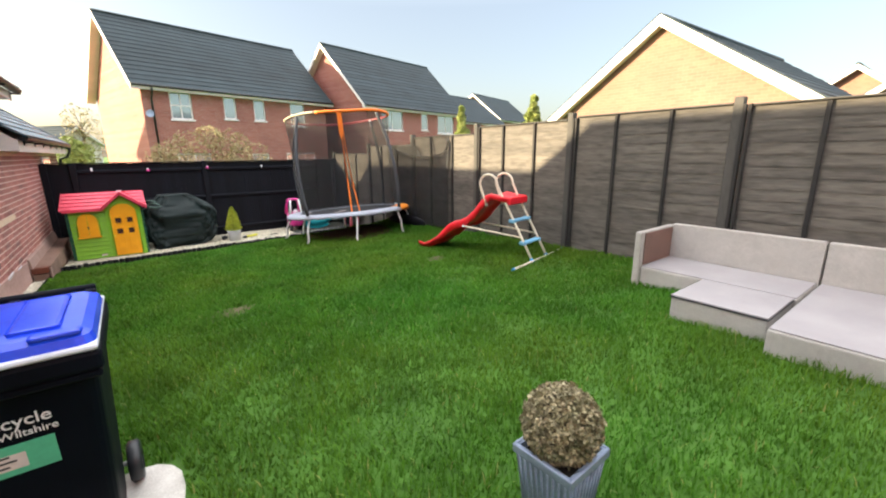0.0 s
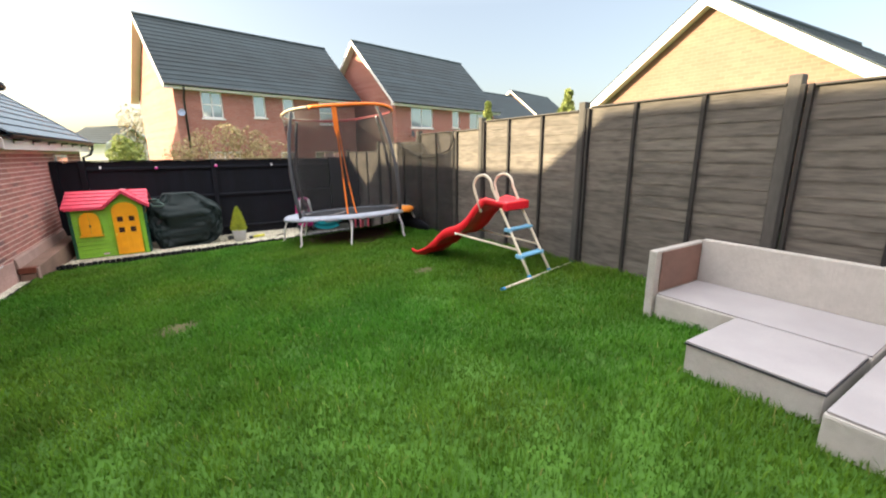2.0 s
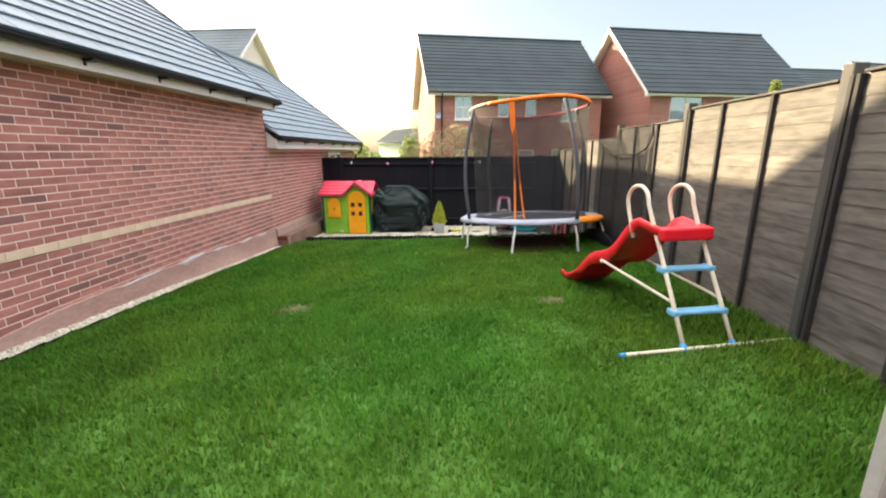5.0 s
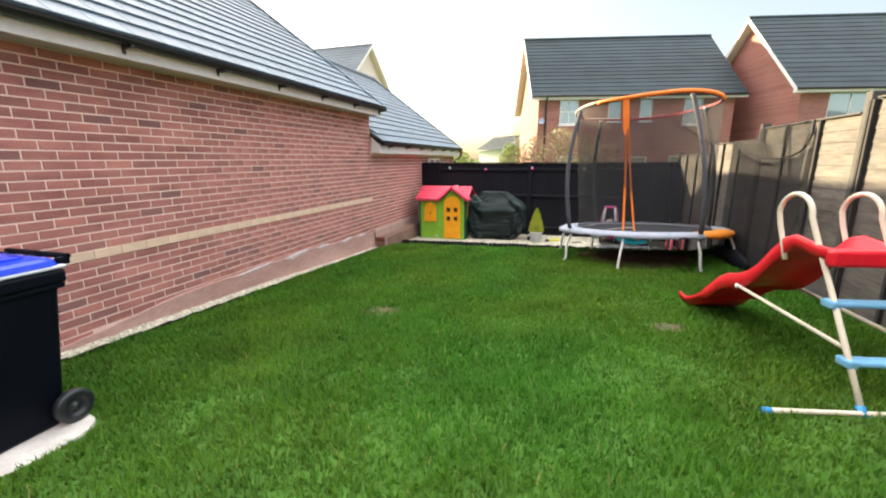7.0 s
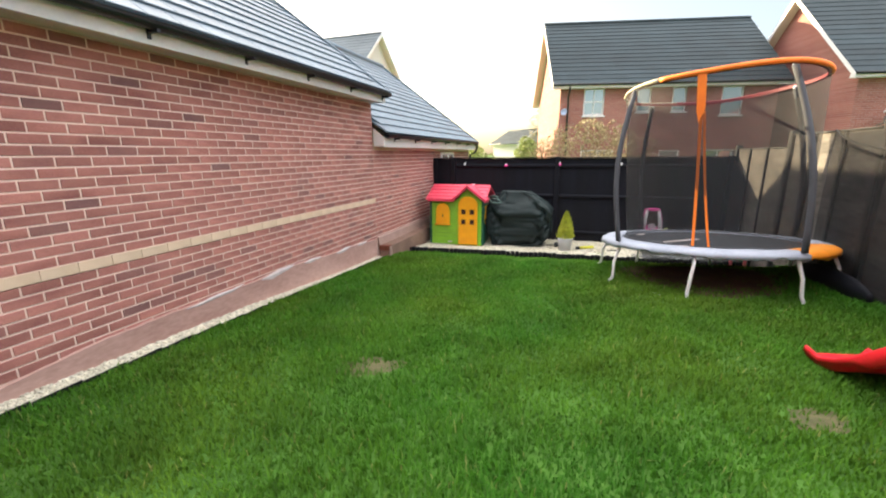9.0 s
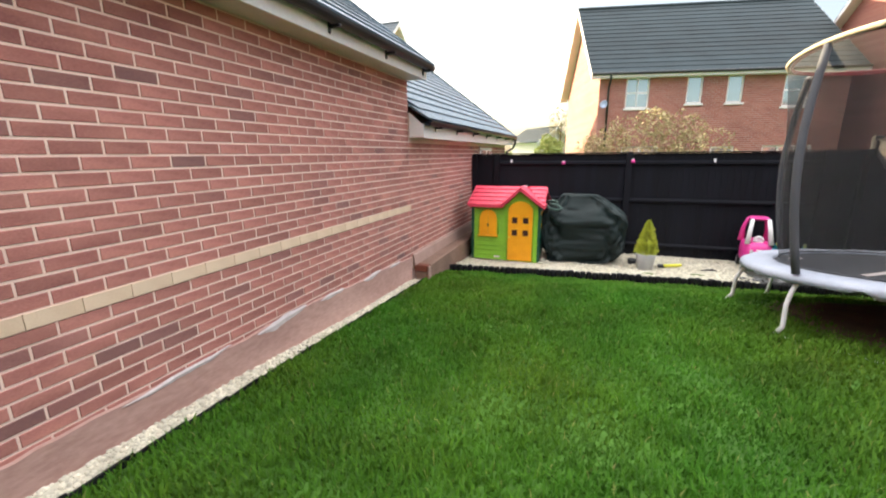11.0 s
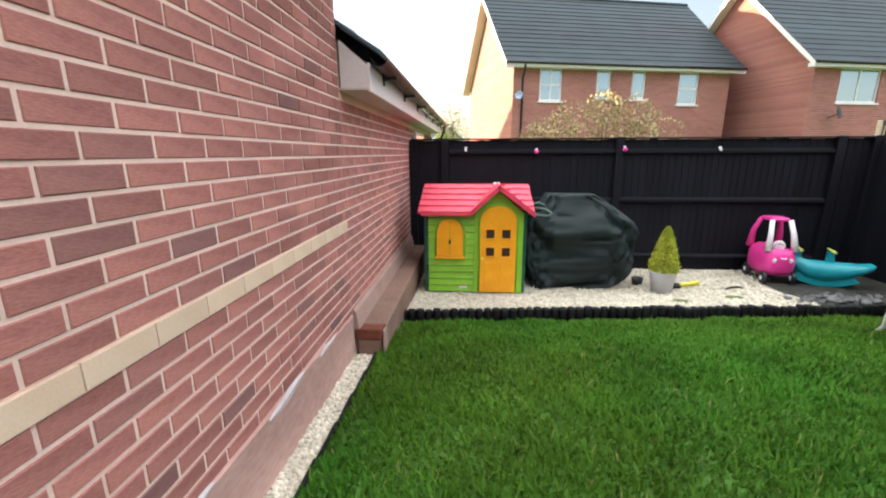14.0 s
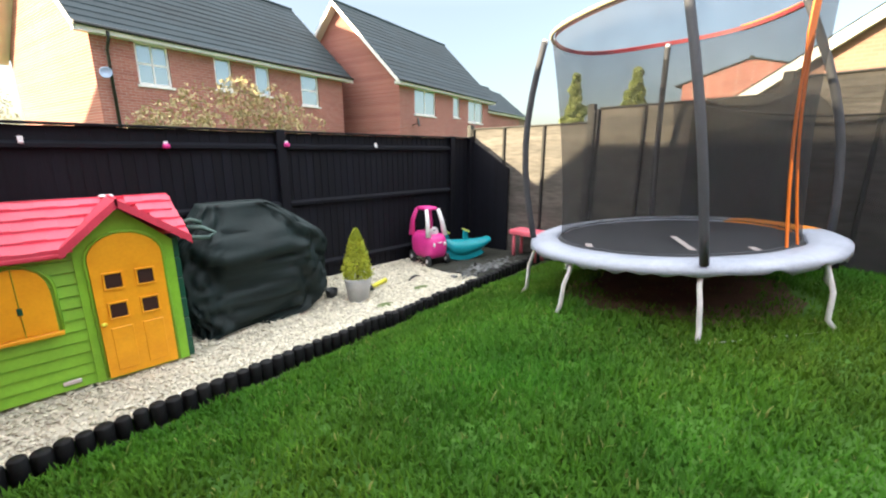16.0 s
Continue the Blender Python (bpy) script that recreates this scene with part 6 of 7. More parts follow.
outline = [(-0.75, 1.55), (-0.05, 1.55), (0.03, 1.66), (0.09, 1.84), (0.115, 2.02), (0.11, 2.14), (0.075, 2.22), (0.015, 2.27), (-0.06, 2.29), (-0.75, 2.29)]
lo = [b.verts.new((x, y, zs - 0.08)) for x, y in outline]
hi = [b.verts.new((x, y, zs + 0.012)) for x, y in outline]
b.faces.new(hi)
for i in range(len(lo)):
    b.faces.new((lo[i], lo[(i + 1) % len(lo)], hi[(i + 1) % len(lo)], hi[i]))
part("slab", b, M["concrete"], slab)


def bin_():
    e = thing("wheelie_bin", (-0.3, 1.95, zs), "black wheeled recycling bin with a blue lid standing on a slab", "bin")
    z0 = zs + 0.012
    b = bmesh.new()
    prof = [(0.0, 0.0, -0.52, -0.085, 1.76, 2.14), (0.02, 0, -0.535, -0.07, 1.745, 2.15), (0.80, 0, -0.585, -0.035, 1.665, 2.235), (0.86, 0, -0.590, -0.028, 1.655, 2.245)]
    rings = []
    for z, _, xa, xb, ya, yb in prof:
        r = 0.05
        pts = []
        for cx, cy, a0 in ((xb - r, ya + r, -90), (xb - r, yb - r, 0), (xa + r, yb - r, 90), (xa + r, ya + r, 180)):
            for k in range(5):
                a = radians(a0 + 22.5 * k)
                pts.append(b.verts.new((cx + r * math.cos(a), cy + r * math.sin(a), z0 + z)))
        rings.append(pts)
    for p, q in zip(rings, rings[1:]):
        for k in range(20):
            b.faces.new((p[k], p[(k + 1) % 20], q[(k + 1) % 20], q[k]))
    b.faces.new(rings[0][::-1])
    part("body", b, M["bin_black"], e)
    b = bmesh.new()
    box(b, (-0.612, 1.625, z0 + 0.845), (-0.008, 2.262, z0 + 0.925), 0.018, None, 2)
    box(b, (-0.600, 1.638, z0 + 0.815), (-0.018, 2.252, z0 + 0.846), 0.008)
    part("rim", b, M["bin_black"], e)
    b = bmesh.new()
    m = Matrix.Translation((0, 0, z0 + 0.926))
    box(b, (-0.622, 1.615, 0), (-0.014, 2.275, 0.022), 0.010, m, 2)
    lid_edge = part("lid_edge", b, M["bin_edge_glint"], e, "lid edge with its white highlight put in the colour")
    b = bmesh.new()
    rings = []
    for inset, z in ((0.012, 0.0), (0.022, 0.03), (0.05, 0.045), (0.12, 0.055), (0.22, 0.058)):
        xa, xb, ya, yb, r = -0.615 + inset, -0.005 - inset, 1.622 + inset, 2.262 - inset * 0.8, 0.05
        pts = []
        for cx, cy, a0 in ((xb - r, ya + r, -90), (xb - r, yb - r, 0), (xa + r, yb - r, 90), (xa + r, ya + r, 180)):
            for k in range(4):
                a = radians(a0 + 30 * k)
                pts.append(b.verts.new((cx + r * math.cos(a), cy + r * math.sin(a), z0 + 0.948 + z)))
        rings.append(pts)
    for p, q in zip(rings, rings[1:]):
        for k in range(16):
            b.faces.new((p[k], p[(k + 1) % 16], q[(k + 1) % 16], q[k]))
    b.faces.new(rings[-1])
    lid = part("lid", b, M["bin_blue"], e, "blue lid")
    for x0, x1 in ((-0.50, -0.36), (-0.25, -0.11)):
        b = bmesh.new()
        box(b, (x0, 1.72, z0 + 0.995), (x1, 2.14, z0 + 1.012), 0.016, None, 2)
        part("raised_rib", b, M["bin_blue"], lid)
    b = bmesh.new()
    box(b, (-0.19, 1.645, z0 + 0.985), (-0.05, 1.70, z0 + 1.005), 0.012, None, 2)
    part("lid_grip", b, M["bin_blue"], lid)
    b = bmesh.new()
    box(b, (-0.56, 1.645, z0 + 0.985), (-0.42, 1.70, z0 + 1.005), 0.012, None, 2)
    part("lid_grip", b, M["bin_blue"], lid)
    b = bmesh.new()
    tube(b, [(-0.58, 2.30, z0 + 0.985), (-0.04, 2.30, z0 + 0.985)], 0.017, 10)
    for x in (-0.56, -0.31, -0.06):
        box(b, (x - 0.02, 2.25, z0 + 0.94), (x + 0.02, 2.31, z0 + 0.985), 0.006)
    part("handle", b, M["bin_black"], e)
    for x in (-0.055, -0.555):
        m = Matrix.Translation((x + (0.035 if x > -0.2 else -0.035), 2.165, z0 + 0.10)) @ Matrix.Rotation(radians(90), 4, "Y")
        b = bmesh.new()
        lathe(b, [(0.055, -0.028), (0.088, -0.028), (0.100, -0.018), (0.100, 0.018), (0.088, 0.028), (0.055, 0.028), (0.050, 0.012), (0.02, 0.012), (0.018, 0.026), (0, 0.026)], 26, m)
        part("wheel", b, M["black_plastic"], e)
    b = bmesh.new()
    tube(b, [(-0.56, 2.165, z0 + 0.10), (-0.04, 2.165, z0 + 0.10)], 0.012, 8)
    part("axle", b, M["steel"], e)
    # front lettering and sticker, laid on the sloping front

    def front(x, z, out=0.002):
        return (x, 1.745 + (1.665 - 1.745) * (z - z0 - 0.02) / 0.78 - out, z)
    tilt = math.atan2(0.08, 0.78)
    for txt, size, x, z in (("Recycle", 0.063, -0.372, 0.570), ("for Wiltshire", 0.040, -0.378, 0.529)):
        cu = bpy.data.curves.new("lettering", "FONT")
        cu.body, cu.size, cu.extrude, cu.offset = txt, size, 0.0006, 0.0004
        cu.materials.append(M["white_plastic"])
        t = new("lettering", cu)
        t.parent = e
        t.matrix_parent_inverse = e.matrix_basis.inverted()
        t.matrix_basis = Matrix.Translation(front(x, z)) @ Matrix.Rotation(radians(90) + tilt, 4, "X")
        tagged(t, "white printed lettering")
    m = Matrix.Translation(front(0, 0.380, 0.0015)) @ Matrix.Rotation(tilt, 4, "X")
    b = bmesh.new()
    box(b, (-0.46, -0.0005, 0.005), (-0.185, 0.0015, 0.125), 0, m)
    st = part("sticker", b, M["sticker"], e, "green rectangular sticker")
    b = bmesh.new()
    box(b, (-0.42, -0.0015, 0.03), (-0.265, -0.0006, 0.09), 0, m)
    part("label_patch", b, M["paper"], st)
    b = bmesh.new()
    for x, z, w in ((-0.41, 0.078, 0.03), (-0.37, 0.078, 0.02), (-0.34, 0.08, 0.035), (-0.41, 0.060, 0.12), (-0.36, 0.040, 0.05)):
        box(b, (x, -0.0024, z), (x + w, -0.0016, z + 0.008), 0, m)
    part("printed_bars", b, M["ink"], st)
    shift(e, -0.045, 0.06)


bin_()


# ---- planter with clipped box ball ----
pl = thing("box_planter", (1.355, 0.75, ground(1.36, 0.73)), "square ribbed grey metal planter with a half-dead clipped box ball", "planter")
pm = Matrix.Translation((1.358, 0.745, ground(1.355, 0.75))) @ Matrix.Rotation(radians(2), 4, "Z") @ Matrix.Diagonal((1.07, 1.07, 1.0, 1))
H, A0, A1 = 0.31, 0.095, 0.122
b = bmesh.new()
for q in range(4):
    r = pm @ Matrix.Rotation(radians(90 * q), 4, "Z")
    vs = [r @ Vector(c) for c in ((-A0, -A0, 0), (A0, -A0, 0), (A1, -A1, H), (-A1, -A1, H), (A1 - 0.012, -A1 + 0.012, H), (-A1 + 0.012, -A1 + 0.012, H), (A1 - 0.014, -A1 + 0.014, H - 0.05), (-A1 + 0.014, -A1 + 0.014, H - 0.05))]
    v = [b.verts.new(c) for c in vs]
    for f in ((0, 1, 2, 3), (3, 2, 4, 5), (5, 4, 6, 7)):
        b.faces.new([v[k] for k in f])
part("body", b, M["zinc"], pl)
for q in range(4):
    r = pm @ Matrix.Rotation(radians(90 * q), 4, "Z")
    for k in range(9):
        t = (k - 4) / 4.6
        b = bmesh.new()
        tube(b, [r @ Vector((A0 * t, -A0 - 0.001, 0.012)), r @ Vector((A1 * t * 0.98, -A1 + 0.003, H - 0.045))], 0.0055, 6)
        part("rib", b, M["zinc"], pl)
    b = bmesh.new()
    box(b, (-A1 - 0.009, -A1 - 0.009, H - 0.035), (A1 + 0.0085, -A1 + 0.006, H + 0.006), 0.004, r)
    part("rim", b, M["zinc"], pl)
b = bmesh.new()
box(b, (-A1 + 0.013, -A1 + 0.013, H - 0.06), (A1 - 0.013, A1 - 0.013, H - 0.035), 0.004, pm)
part("compost", b, M["compost"], pl)
cen = pm @ Vector((-0.006, 0.0, H + 0.115))
pts = []
for _ in range(11000):
    d = Vector((random.gauss(0, 1), random.gauss(0, 1), random.gauss(0, 1))).normalized()
    r = 0.150 * (1 + 0.05 * noise.noise(d * 2.2) + 0.05 * noise.noise(d * 6)) * random.uniform(0.80, 1.07)
    if d.z < -0.82:
        continue
    pts.append(tuple(cen + Vector((d.x * r, d.y * r, d.z * r * 0.97))))
leaves("ball", pts, 0.0105, M["box_leaf"], pl, "browning clipped box foliage", flat=0.55)
b = bmesh.new()
bmesh.ops.create_icosphere(b, subdivisions=3, radius=0.118, matrix=Matrix.Translation(cen))
part("core", b, M["compost"], pl)
b = bmesh.new()
tube(b, [pm @ Vector((0, 0, H - 0.05)), pm @ Vector((0, 0, H + 0.05))], 0.012, 6)
part("stem", b, M["bark"], pl)


# ---- planting and buildings beyond the fences ----
sh = thing("shrub", (2.4, 15.2, ground(2, 12)), "sparse yellow-brown shrub behind the black fence", "shrub")
cs = []
for i in range(60):
    x = random.uniform(0.8, 4.1)
    h = 1.1 + 1.0 * math.sin(math.pi * (x - 0.5) / 4.0) ** 0.7
    cs.append(((x, 15.2 + random.uniform(-0.5, 0.5), random.uniform(0.2, h)), 0.28))
b = bmesh.new()
for i, (c, r) in enumerate(cs[:40]):
    tube(b, [(2.4 + (c[0] - 2.4) * 0.25, 15.2, -0.6), (c[0] * 0.7 + 0.7, c[1], c[2] * 0.4), (c[0], c[1], c[2] + 0.25)], [0.02, 0.012, 0.004], 5)
part("branches", b, M["bark"], sh)
leaves("foliage", clumps(cs, 150, 1.3), 0.040, M["shrub_leaf"], sh)

for nm, at, h, w, tr, mt, ls, per, n, lb in (
    ("conifer", (11.5, 13.4, -0.4), 3.70, 1.35, 0.06, "tree_leaf", 0.06, 330, 46, "young yellow-green conifer beyond the side fence"),
    ("conifer", (16.0, 13.4, -0.4), 4.45, 2.0, 0.08, "tree_leaf", 0.08, 300, 46, "broad green conifer beyond the side fence"),
    ("tree", (-2.5, 50.0, -1.0), 6.6, 3.6, 0.12, "shrub_leaf", 0.10, 45, 34, "sparse pale tree past the end of the garages"),
    ("tree", (-2.7, 42.0, -1.0), 3.5, 2.6, 0.15, "tree_leaf", 0.13, 190, 26, "yellow-green tree past the garages"),
    ("tree", (-7.4, 40.0, -1.0), 2.7, 3.0, 0.15, "tree_leaf", 0.13, 170, 20, "low yellow-green bush past the garages"),
):
    tree(nm, at, h, w, tr, lb, M[mt], ls, per, n, 0.12, "tree")

house("house", "small white distant house with a dark roof beyond the trees", (-8.0, 51.0), 4.0, 5.5, 2.5, 4.1, -1.0, M["wall_cream"], [], u=Vector((0.8, -0.6, 0)).normalized(), rows=8)
house("house", "sunlit brick house end with dark roof beyond the side fence", (17.6, -4.6), 9.0, 6.6, 3.0, 5.6, -0.4, M["wall_gable"], [], u=Vector((1, 0, 0)), rows=12)
house("house", "distant house with a pale roof behind the gable", (26.5, 1.4), 9.0, 5.0, 3.0, 5.1, -0.4, M["wall_gable"], [], u=Vector((1, 0, 0)), rows=10)

# dish and pipes on the far houses
dish = thing("satellite_dish", tuple(frame_of((p2.x, p2.y)) @ Vector((0.95, -0.3, 2.45))), "small grey satellite dish on the brick house wall", "satellite dish")
fm = frame_of((p2.x, p2.y))
b = bmesh.new()
lathe(b, [(0, 0.0), (0.12, 0.02), (0.22, 0.065), (0.225, 0.06), (0.12, 0.005), (0, -0.012)], 18, fm @ Matrix.Translation((0.95, -0.30, 2.48)) @ Matrix.Rotation(radians(75), 4, "X") @ Matrix.Rotation(radians(25), 4, "Y"))
part("dish", b, M["foam"], dish)
b = bmesh.new()
tube(b, [fm @ Vector((0.95, 0, 2.35)), fm @ Vector((0.95, -0.28, 2.42))], 0.02, 6)
tube(b, [fm @ Vector((0.95, -0.28, 2.30)), fm @ Vector((0.95, -0.55, 2.36))], 0.01, 6)
part("bracket", b, M["black_plastic"], dish)
fm = frame_of((p1.x, p1.y))
dp = thing("downpipe", tuple(fm @ Vector((0.35, -0.06, -0.6))), "black rainwater pipe down the brick house front", "pipe")
b = bmesh.new()
tube(b, [fm @ Vector((0.35, -0.30, 4.28)), fm @ Vector((0.35, -0.28, 4.1)), fm @ Vector((0.35, -0.05, 3.85)), fm @ Vector((0.35, -0.05, -0.7))], 0.04, 8)
part("tube", b, M["gutter"], dp)
dish2 = thing("satellite_dish", tuple(fm @ Vector((0.18, -0.2, 3.3))), "pale satellite dish by the corner of the brick house", "satellite dish")
b = bmesh.new()
lathe(b, [(0, 0.0), (0.12, 0.02), (0.15, 0.04), (0.155, 0.035), (0.10, 0.005), (0, -0.012)], 18, fm @ Matrix.Translation((0.16, -0.28, 3.2)) @ Matrix.Rotation(radians(75), 4, "X") @ Matrix.Rotation(radians(-35), 4, "Y"))
part("dish", b, M["zinc"], dish2)
b = bmesh.new()
tube(b, [fm @ Vector((0.18, 0, 3.1)), fm @ Vector((0.17, -0.26, 3.18))], 0.02, 6)
part("bracket", b, M["black_plastic"], dish2)
vent = thing("wall_vent", tuple(fm @ Vector((3.4, -0.03, 1.7))), "small black round vent on the brick wall", "vent")
b = bmesh.new()
lathe(b, [(0, 0.03), (0.07, 0.03), (0.08, 0.0)], 14, fm @ Matrix.Translation((3.95, -0.002, 1.75)) @ Matrix.Rotation(radians(90), 4, "X"))
part("grille", b, M["gutter"], vent)


# ---- grass ----
def lawn_ok(x, y):
    return x > strip_edge(y) + 0.02 and x < RX - 0.02 and y < bed_front(x) - 0.05


rng = np.random.default_rng(3)
N_ = 430000
gx = rng.uniform(-1.3, RX - 0.01, N_)
gy = -1.6 + 11.7 * rng.random(N_) ** 0.92
pl_ = -0.057 + 0.0468 * np.clip(gx, -1.6, 6.2) - 0.042 * gy
tt = np.clip((gy - 8.5) / 1.6, 0, 1)
tt = tt * tt * (3 - 2 * tt)
gz = pl_ * (1 - tt) - 0.60 * tt
dip = np.clip(1 - (9.72 + 0.10 * (gx + 1.07) - gy) / 0.26, 0, 1)
gz -= 0.055 * dip * dip * (3 - 2 * dip)
keep = (gx > -1.150 - 0.014 * (8.7 - gy) + 0.015) & (gy < 9.72 + 0.1 * (gx + 1.07) - 0.085 + 0.03 * np.sin(gx * 9) * np.sin(gx * 3.7))
keep &= ~((gx > -0.74) & (gx < 0.12) & (gy > 1.57) & (gy < 2.28))
keep &= ~((gx > 1.26) & (gx < 1.45) & (gy > 0.65) & (gy < 0.85))
keep &= ~((gx > 3.5) & (gy > -0.75) & (gy < 0.55) & (gx < 5.05)) & ~((gx > 4.35) & (gy > 0.5) & (gy < 1.93) & (gx < 5.05))
keep &= ~((gx > 3.7) & (gx < 4.4) & (gy > 0.68) & (gy < 1.26))
bar = (gy - 3.41) - 0.19 * (gx - 4.51)
keep &= ~((np.abs(bar) < 0.03) & (np.abs(gx - 4.5) < 0.72) & (rng.random(N_) < 0.8))
rr = np.hypot(gx - 3.9, gy - 8.1)
keep &= (rr > 1.0 + 0.13 * np.sin(3 * np.arctan2(gy - 8.1, gx - 3.9))) | (rng.random(N_) < 0.03 + 0.25 * (rr > 0.7))
for cx, cy, cr in ((0.86, 4.55, 0.27), (3.62, 4.64, 0.21)):
    d = np.hypot(gx - cx, (gy - cy) * 1.3)
    keep &= (d > cr) | (rng.random(N_) < 0.10 + 0.8 * (d / cr) ** 1.5)
gx, gy, gz = gx[keep], gy[keep], gz[keep]
n = len(gx)
clump = np.sin(gx * 5.3 + 2 * np.sin(gy * 3.1)) * np.cos(gy * 4.7 + 1.5 * np.sin(gx * 3.7))
ht = (0.044 + 0.014 * clump) * rng.uniform(0.45, 1.45, n)
near_fence = np.clip(1 - (RX - gx) / 0.5, 0, 1) + np.clip(1 - np.abs(gx - 3.45) / 0.25, 0, 1) * (np.abs(gy - 0.4) < 1.1)
ht *= 1 + 0.5 * near_fence
phi, lean = rng.uniform(0, 6.283, n), rng.uniform(0.15, 1.0, n) * ht
wd = rng.uniform(0.0022, 0.0044, n) * (1 + 0.10 * gy)
dx, dy = np.cos(phi), np.sin(phi)
sx, sy = -dy * wd, dx * wd
base = np.stack([gx, gy, gz - 0.004], 1)
V = np.empty((n, 5, 3))
V[:, 0] = base + np.stack([sx, sy, 0 * sx], 1)
V[:, 1] = base - np.stack([sx, sy, 0 * sx], 1)
mid = base + np.stack([dx * lean * 0.35, dy * lean * 0.35, ht * 0.62], 1)
V[:, 2] = mid - np.stack([sx, sy, 0 * sx], 1) * 0.75
V[:, 3] = mid + np.stack([sx, sy, 0 * sx], 1) * 0.75
V[:, 4] = base + np.stack([dx * lean, dy * lean, ht], 1)
i5 = np.arange(n) * 5
loops = np.stack([i5, i5 + 1, i5 + 2, i5 + 3, i5 + 3, i5 + 2, i5 + 4], 1).astype(np.int32).ravel()
starts = np.stack([np.arange(n) * 7, np.arange(n) * 7 + 4], 1).astype(np.int32).ravel()
me = bpy.data.meshes.new("grass")
me.vertices.add(n * 5)
me.vertices.foreach_set("co", V.astype(np.float32).ravel())
me.loops.add(n * 7)
me.loops.foreach_set("vertex_index", loops)
me.polygons.add(n * 2)
me.polygons.foreach_set("loop_start", starts)
me.update(calc_edges=True)
gm = bpy.data.materials.new("grass_blades")
gm.use_nodes = True
N, L = gm.node_tree.nodes, gm.node_tree.links
bs = N["Principled BSDF"]
bs.inputs["Roughness"].default_value = 0.68
bs.inputs["Specular IOR Level"].default_value = 0.2
ge = N.new("ShaderNodeNewGeometry")
rp = N.new("ShaderNodeValToRGB")
els = rp.color_ramp.elements
els[0].position, els[0].color = 0.0, (0.050, 0.143, 0.012, 1)
els[1].position, els[1].color = 0.975, (0.094, 0.230, 0.018, 1)
x_ = els.new(0.6)
x_.color = (0.066, 0.182, 0.014, 1)
x_ = els.new(0.992)
x_.color = (0.26, 0.29, 0.09, 1)
L.new(ge.outputs["Random Per Island"], rp.inputs[0])
ns = N.new("ShaderNodeTexNoise")
ns.inputs["Scale"].default_value, ns.inputs["Detail"].default_value = 1.7, 4
tcn = N.new("ShaderNodeTexCoord")
L.new(tcn.outputs["Object"], ns.inputs[0])
mr = N.new("ShaderNodeMapRange")
mr.inputs["From Min"].default_value, mr.inputs["From Max"].default_value = 0.3, 0.7
mr.inputs["To Min"].default_value, mr.inputs["To Max"].default_value = 0.80, 1.26
L.new(ns.outputs[0], mr.inputs[0])
hs = N.new("ShaderNodeHueSaturation")
L.new(rp.outputs[0], hs.inputs["Color"])
L.new(mr.outputs[0], hs.inputs["Value"])
n3 = N.new("ShaderNodeTexNoise")
n3.inputs["Scale"].default_value, n3.inputs["Detail"].default_value = 0.45, 3
L.new(tcn.outputs["Object"], n3.inputs[0])
mh = N.new("ShaderNodeMapRange")
mh.inputs["From Min"].default_value, mh.inputs["From Max"].default_value = 0.35, 0.65
mh.inputs["To Min"].default_value, mh.inputs["To Max"].default_value = 0.515, 0.475
L.new(n3.outputs[0], mh.inputs[0])
L.new(mh.outputs[0], hs.inputs["Hue"])
L.new(hs.outputs[0], bs.inputs["Base Color"])
tr_ = N.new("ShaderNodeBsdfTranslucent")
L.new(hs.outputs[0], tr_.inputs[0])
mx = N.new("ShaderNodeMixShader")
mx.inputs[0].default_value = 0.35
L.new(bs.outputs[0], mx.inputs[1])
L.new(tr_.outputs[0], mx.inputs[2])
L.new(mx.outputs[0], N["Material Output"].inputs[0])
me.materials.append(gm)
tagged(new("grass", me), "long lush green lawn grass", "grass", kind="stuff")
# worn spots
for cx, cy, cr in ((0.86, 4.55, 0.27), (3.62, 4.64, 0.21)):
    b = bmesh.new()
    mid_ = b.verts.new((cx, cy, ground(cx, cy) + 0.012))
    rim = []
    for k in range(26):
        a = 2 * math.pi * k / 26
        r = cr * (0.75 + 0.5 * noise.noise(Vector((math.cos(a) * 1.6, math.sin(a) * 1.6, cx))) + 0.25 * noise.noise(Vector((math.cos(a) * 5, math.sin(a) * 5, cx))))
        rim.append(b.verts.new((cx + 1.3 * r * math.cos(a), cy + 0.8 * r * math.sin(a), ground(cx, cy) + 0.002)))
    for k in range(26):
        b.faces.new((mid_, rim[k], rim[(k + 1) % 26]))
    part("worn_spot", b, M["thatch"], None, "small worn patch of dry turf in the lawn", kind="structure")


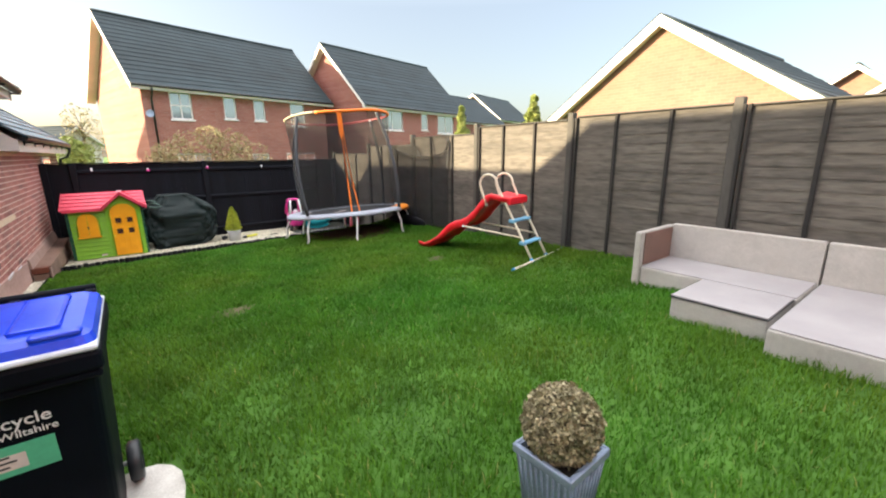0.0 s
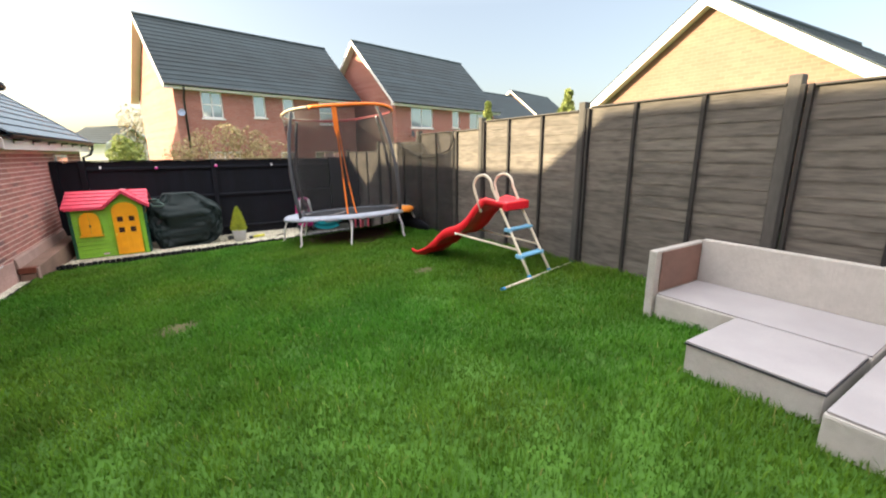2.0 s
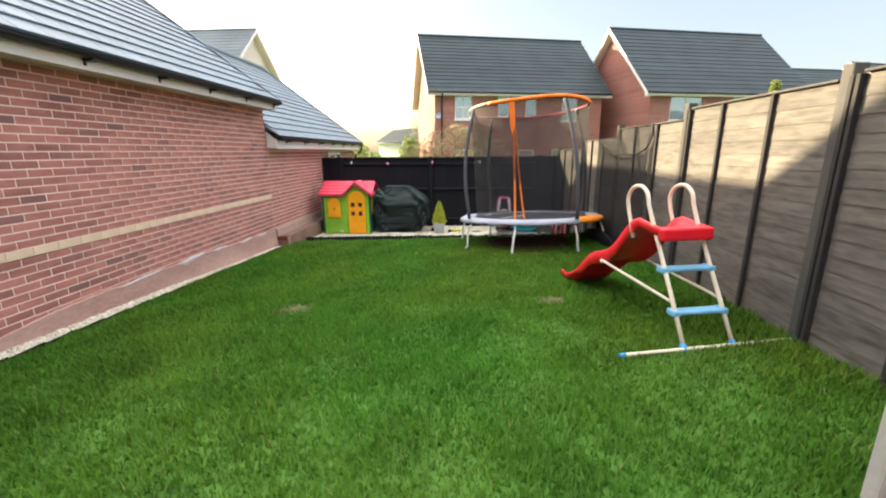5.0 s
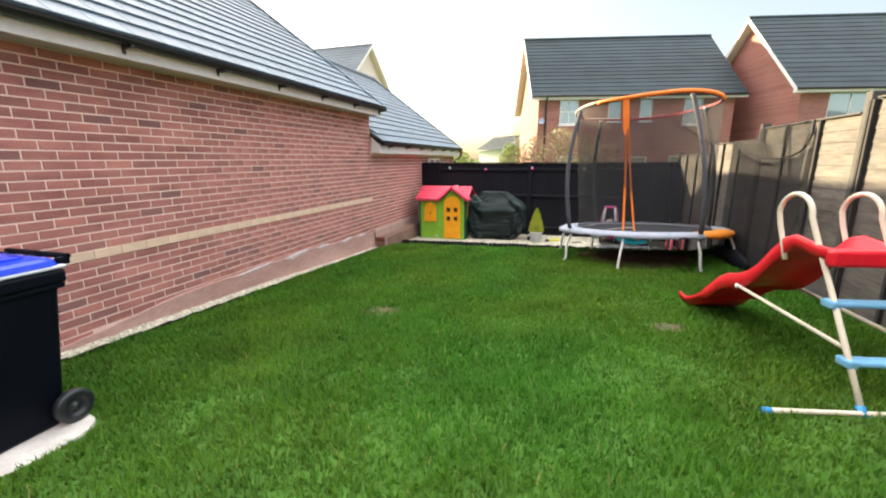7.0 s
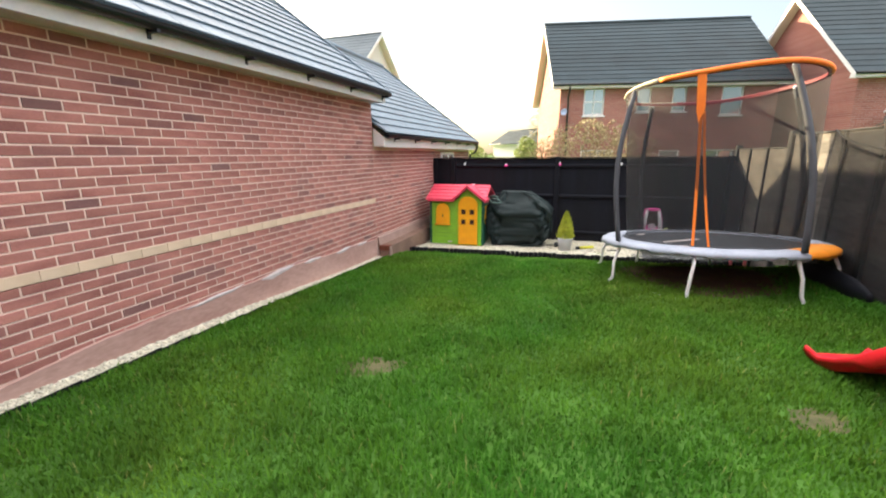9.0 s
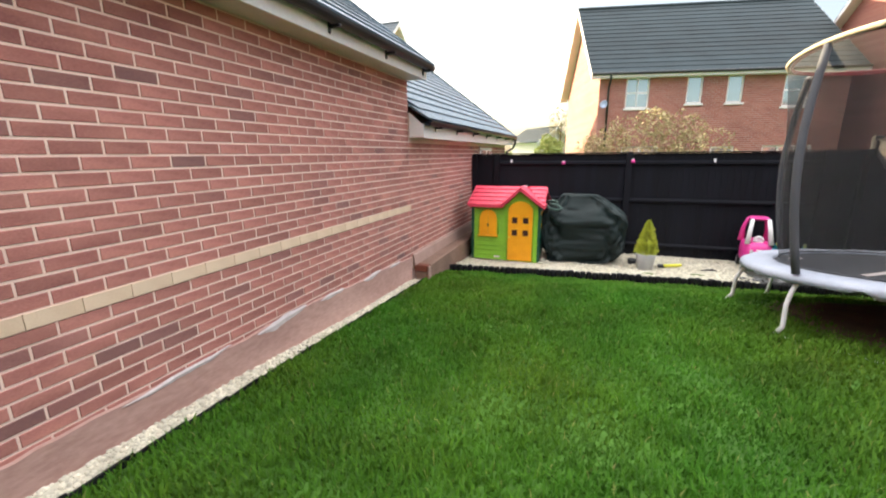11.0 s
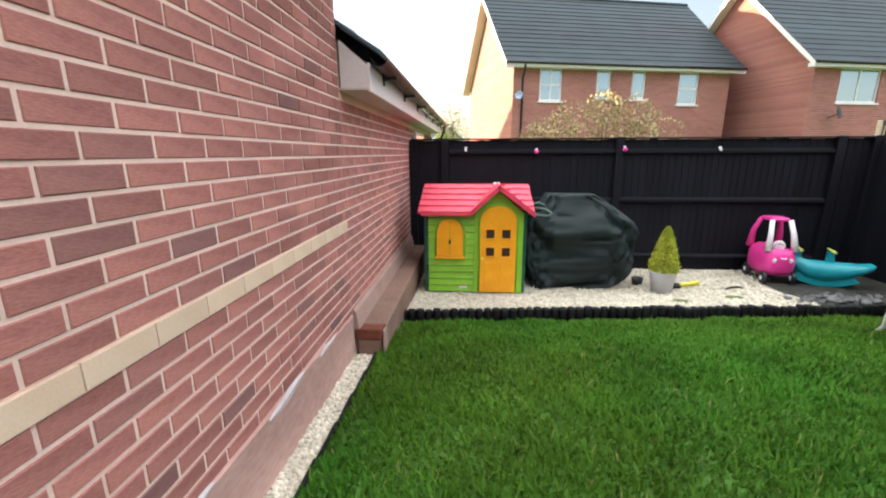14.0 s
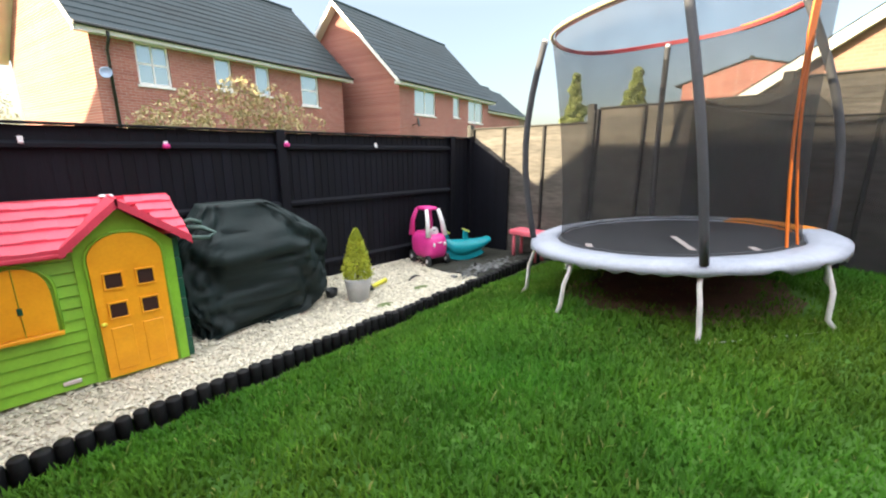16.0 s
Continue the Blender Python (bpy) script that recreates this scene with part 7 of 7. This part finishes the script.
# ---- roof tiles ----
for gi, (g, y0, y1, eave, gut, rx, zr, back, ov) in enumerate(GARAGES):
    src = small_box("tile", 0.014, 0.1475, 0.155, 0.005)
    sl = math.atan(0.74)
    mats = []
    run = (WALL + ov + 0.03) - rx
    rows_n = int(run / (0.262 * math.cos(sl)))
    for r in range(rows_n + 1):
        xx = WALL + ov + 0.03 - (r + 0.66) * 0.262 * math.cos(sl)
        zz = gut + 0.74 * (WALL + ov - xx) + 0.012
        ny_ = int((y1 - y0 + 0.1) / 0.30)
        off = 0.15 if r % 2 else 0.0
        for c in range(ny_ + 1):
            yy = y1 + 0.05 - 0.15 - c * 0.30 - off
            if yy < y0:
                continue
            m = Matrix.Translation((xx, yy, zz)) @ Matrix.Rotation(-(math.pi / 2 - sl), 4, "Y") @ Matrix.Rotation(radians(-4.6), 4, "Y")
            mats.append(m)
    spread("tile", src, mats, M["slate"], g, near=lambda m: (m.translation - Vector((-1, 6.5 if gi == 0 else 10, 2.4))).length, limit=280)
    b = bmesh.new()
    v = [b.verts.new(p) for p in ((back - 0.4, y0, gut), (back - 0.4, y1, gut), (rx, y1, zr + 0.03), (rx, y0, zr + 0.03))]
    b.faces.new(v)
    v = [b.verts.new(p) for p in ((WALL + ov, y0, gut - 0.02), (WALL + ov, y1 + 0.02, gut - 0.02), (rx, y1 + 0.02, zr - 0.01), (rx, y0, zr - 0.01))]
    b.faces.new(v)
    part("roof_underlay", b, M["slate"], g)
    b = bmesh.new()
    tube(b, [(rx, y0, zr + 0.02), (rx, y1 + 0.03, zr + 0.02)], 0.10, 8)
    part("ridge_tile", b, M["slate"], g)
    b = bmesh.new()
    prism(b, [(WALL + ov + 0.04, gut - 0.075), (WALL + ov + 0.04, gut + 0.02), (rx, zr + 0.075), (rx, zr - 0.03)], Matrix.Translation((0, y1 + 0.012, 0)), 0.055)
    part("verge", b, M["slate"], g)

# ---- garage bricks ----
for gi, (g, y0, y1, eave, gut, rx, zr, back, ov) in enumerate(GARAGES):
    src = small_box("brick", 0.009, 0.1105, 0.0326, 0.003)
    mats, cream = [], []
    for k in range(-12, int((eave - BAND) / COURSE) + 1):
        zc = BAND + COURSE * (k + 0.5)
        ph = 0.68 if k % 2 else 0.18
        for q in range(int(y0 / PITCH) - 2, int(y1 / PITCH) + 2):
            a, c = PITCH * (q + ph) + 0.005, PITCH * (q + 1 + ph) - 0.005
            a, c = max(a, y0 + 0.002), min(c, y1 - 0.002)
            if c - a < 0.04 or zc + 0.03 > eave:
                continue
            low = cement_top((a + c) / 2) - 0.05
            if gi == 0 and zc - 0.03 < low:
                continue
            if gi == 1 and zc - 0.03 < -0.20:
                continue
            band = gi == 0 and k == -1
            sx = (c - a) / (0.227 if band else 0.223)
            m = Matrix.Translation((WALL - 0.009 + (0.006 if band else random.uniform(-0.0015, 0.0015)), (a + c) / 2, zc)) @ Matrix.Diagonal((1, sx, 1.10 if band else 1, 1))
            (cream if band else mats).append(m)
    spread("brick", src, mats, M["brick"], g, near=lambda m: (m.translation - Vector((WALL, 6.3 if gi == 0 else 9.6, 0.8))).length, limit=300)
    if cream:
        spread("band_brick", small_box("band_brick", 0.009, 0.1165, 0.0345, 0.0008), cream, M["brick_cream"], g, limit=300)

# ---- true size ----
# the plan above was laid out 5 % large: the brick gauge (75 mm courses) gives the true size
TRUE = 0.95
for ob in list(scene.objects):
    if ob.parent is None and ob.type not in ("CAMERA", "LIGHT"):
        ob.matrix_basis = Matrix.Scale(TRUE, 4) @ ob.matrix_basis
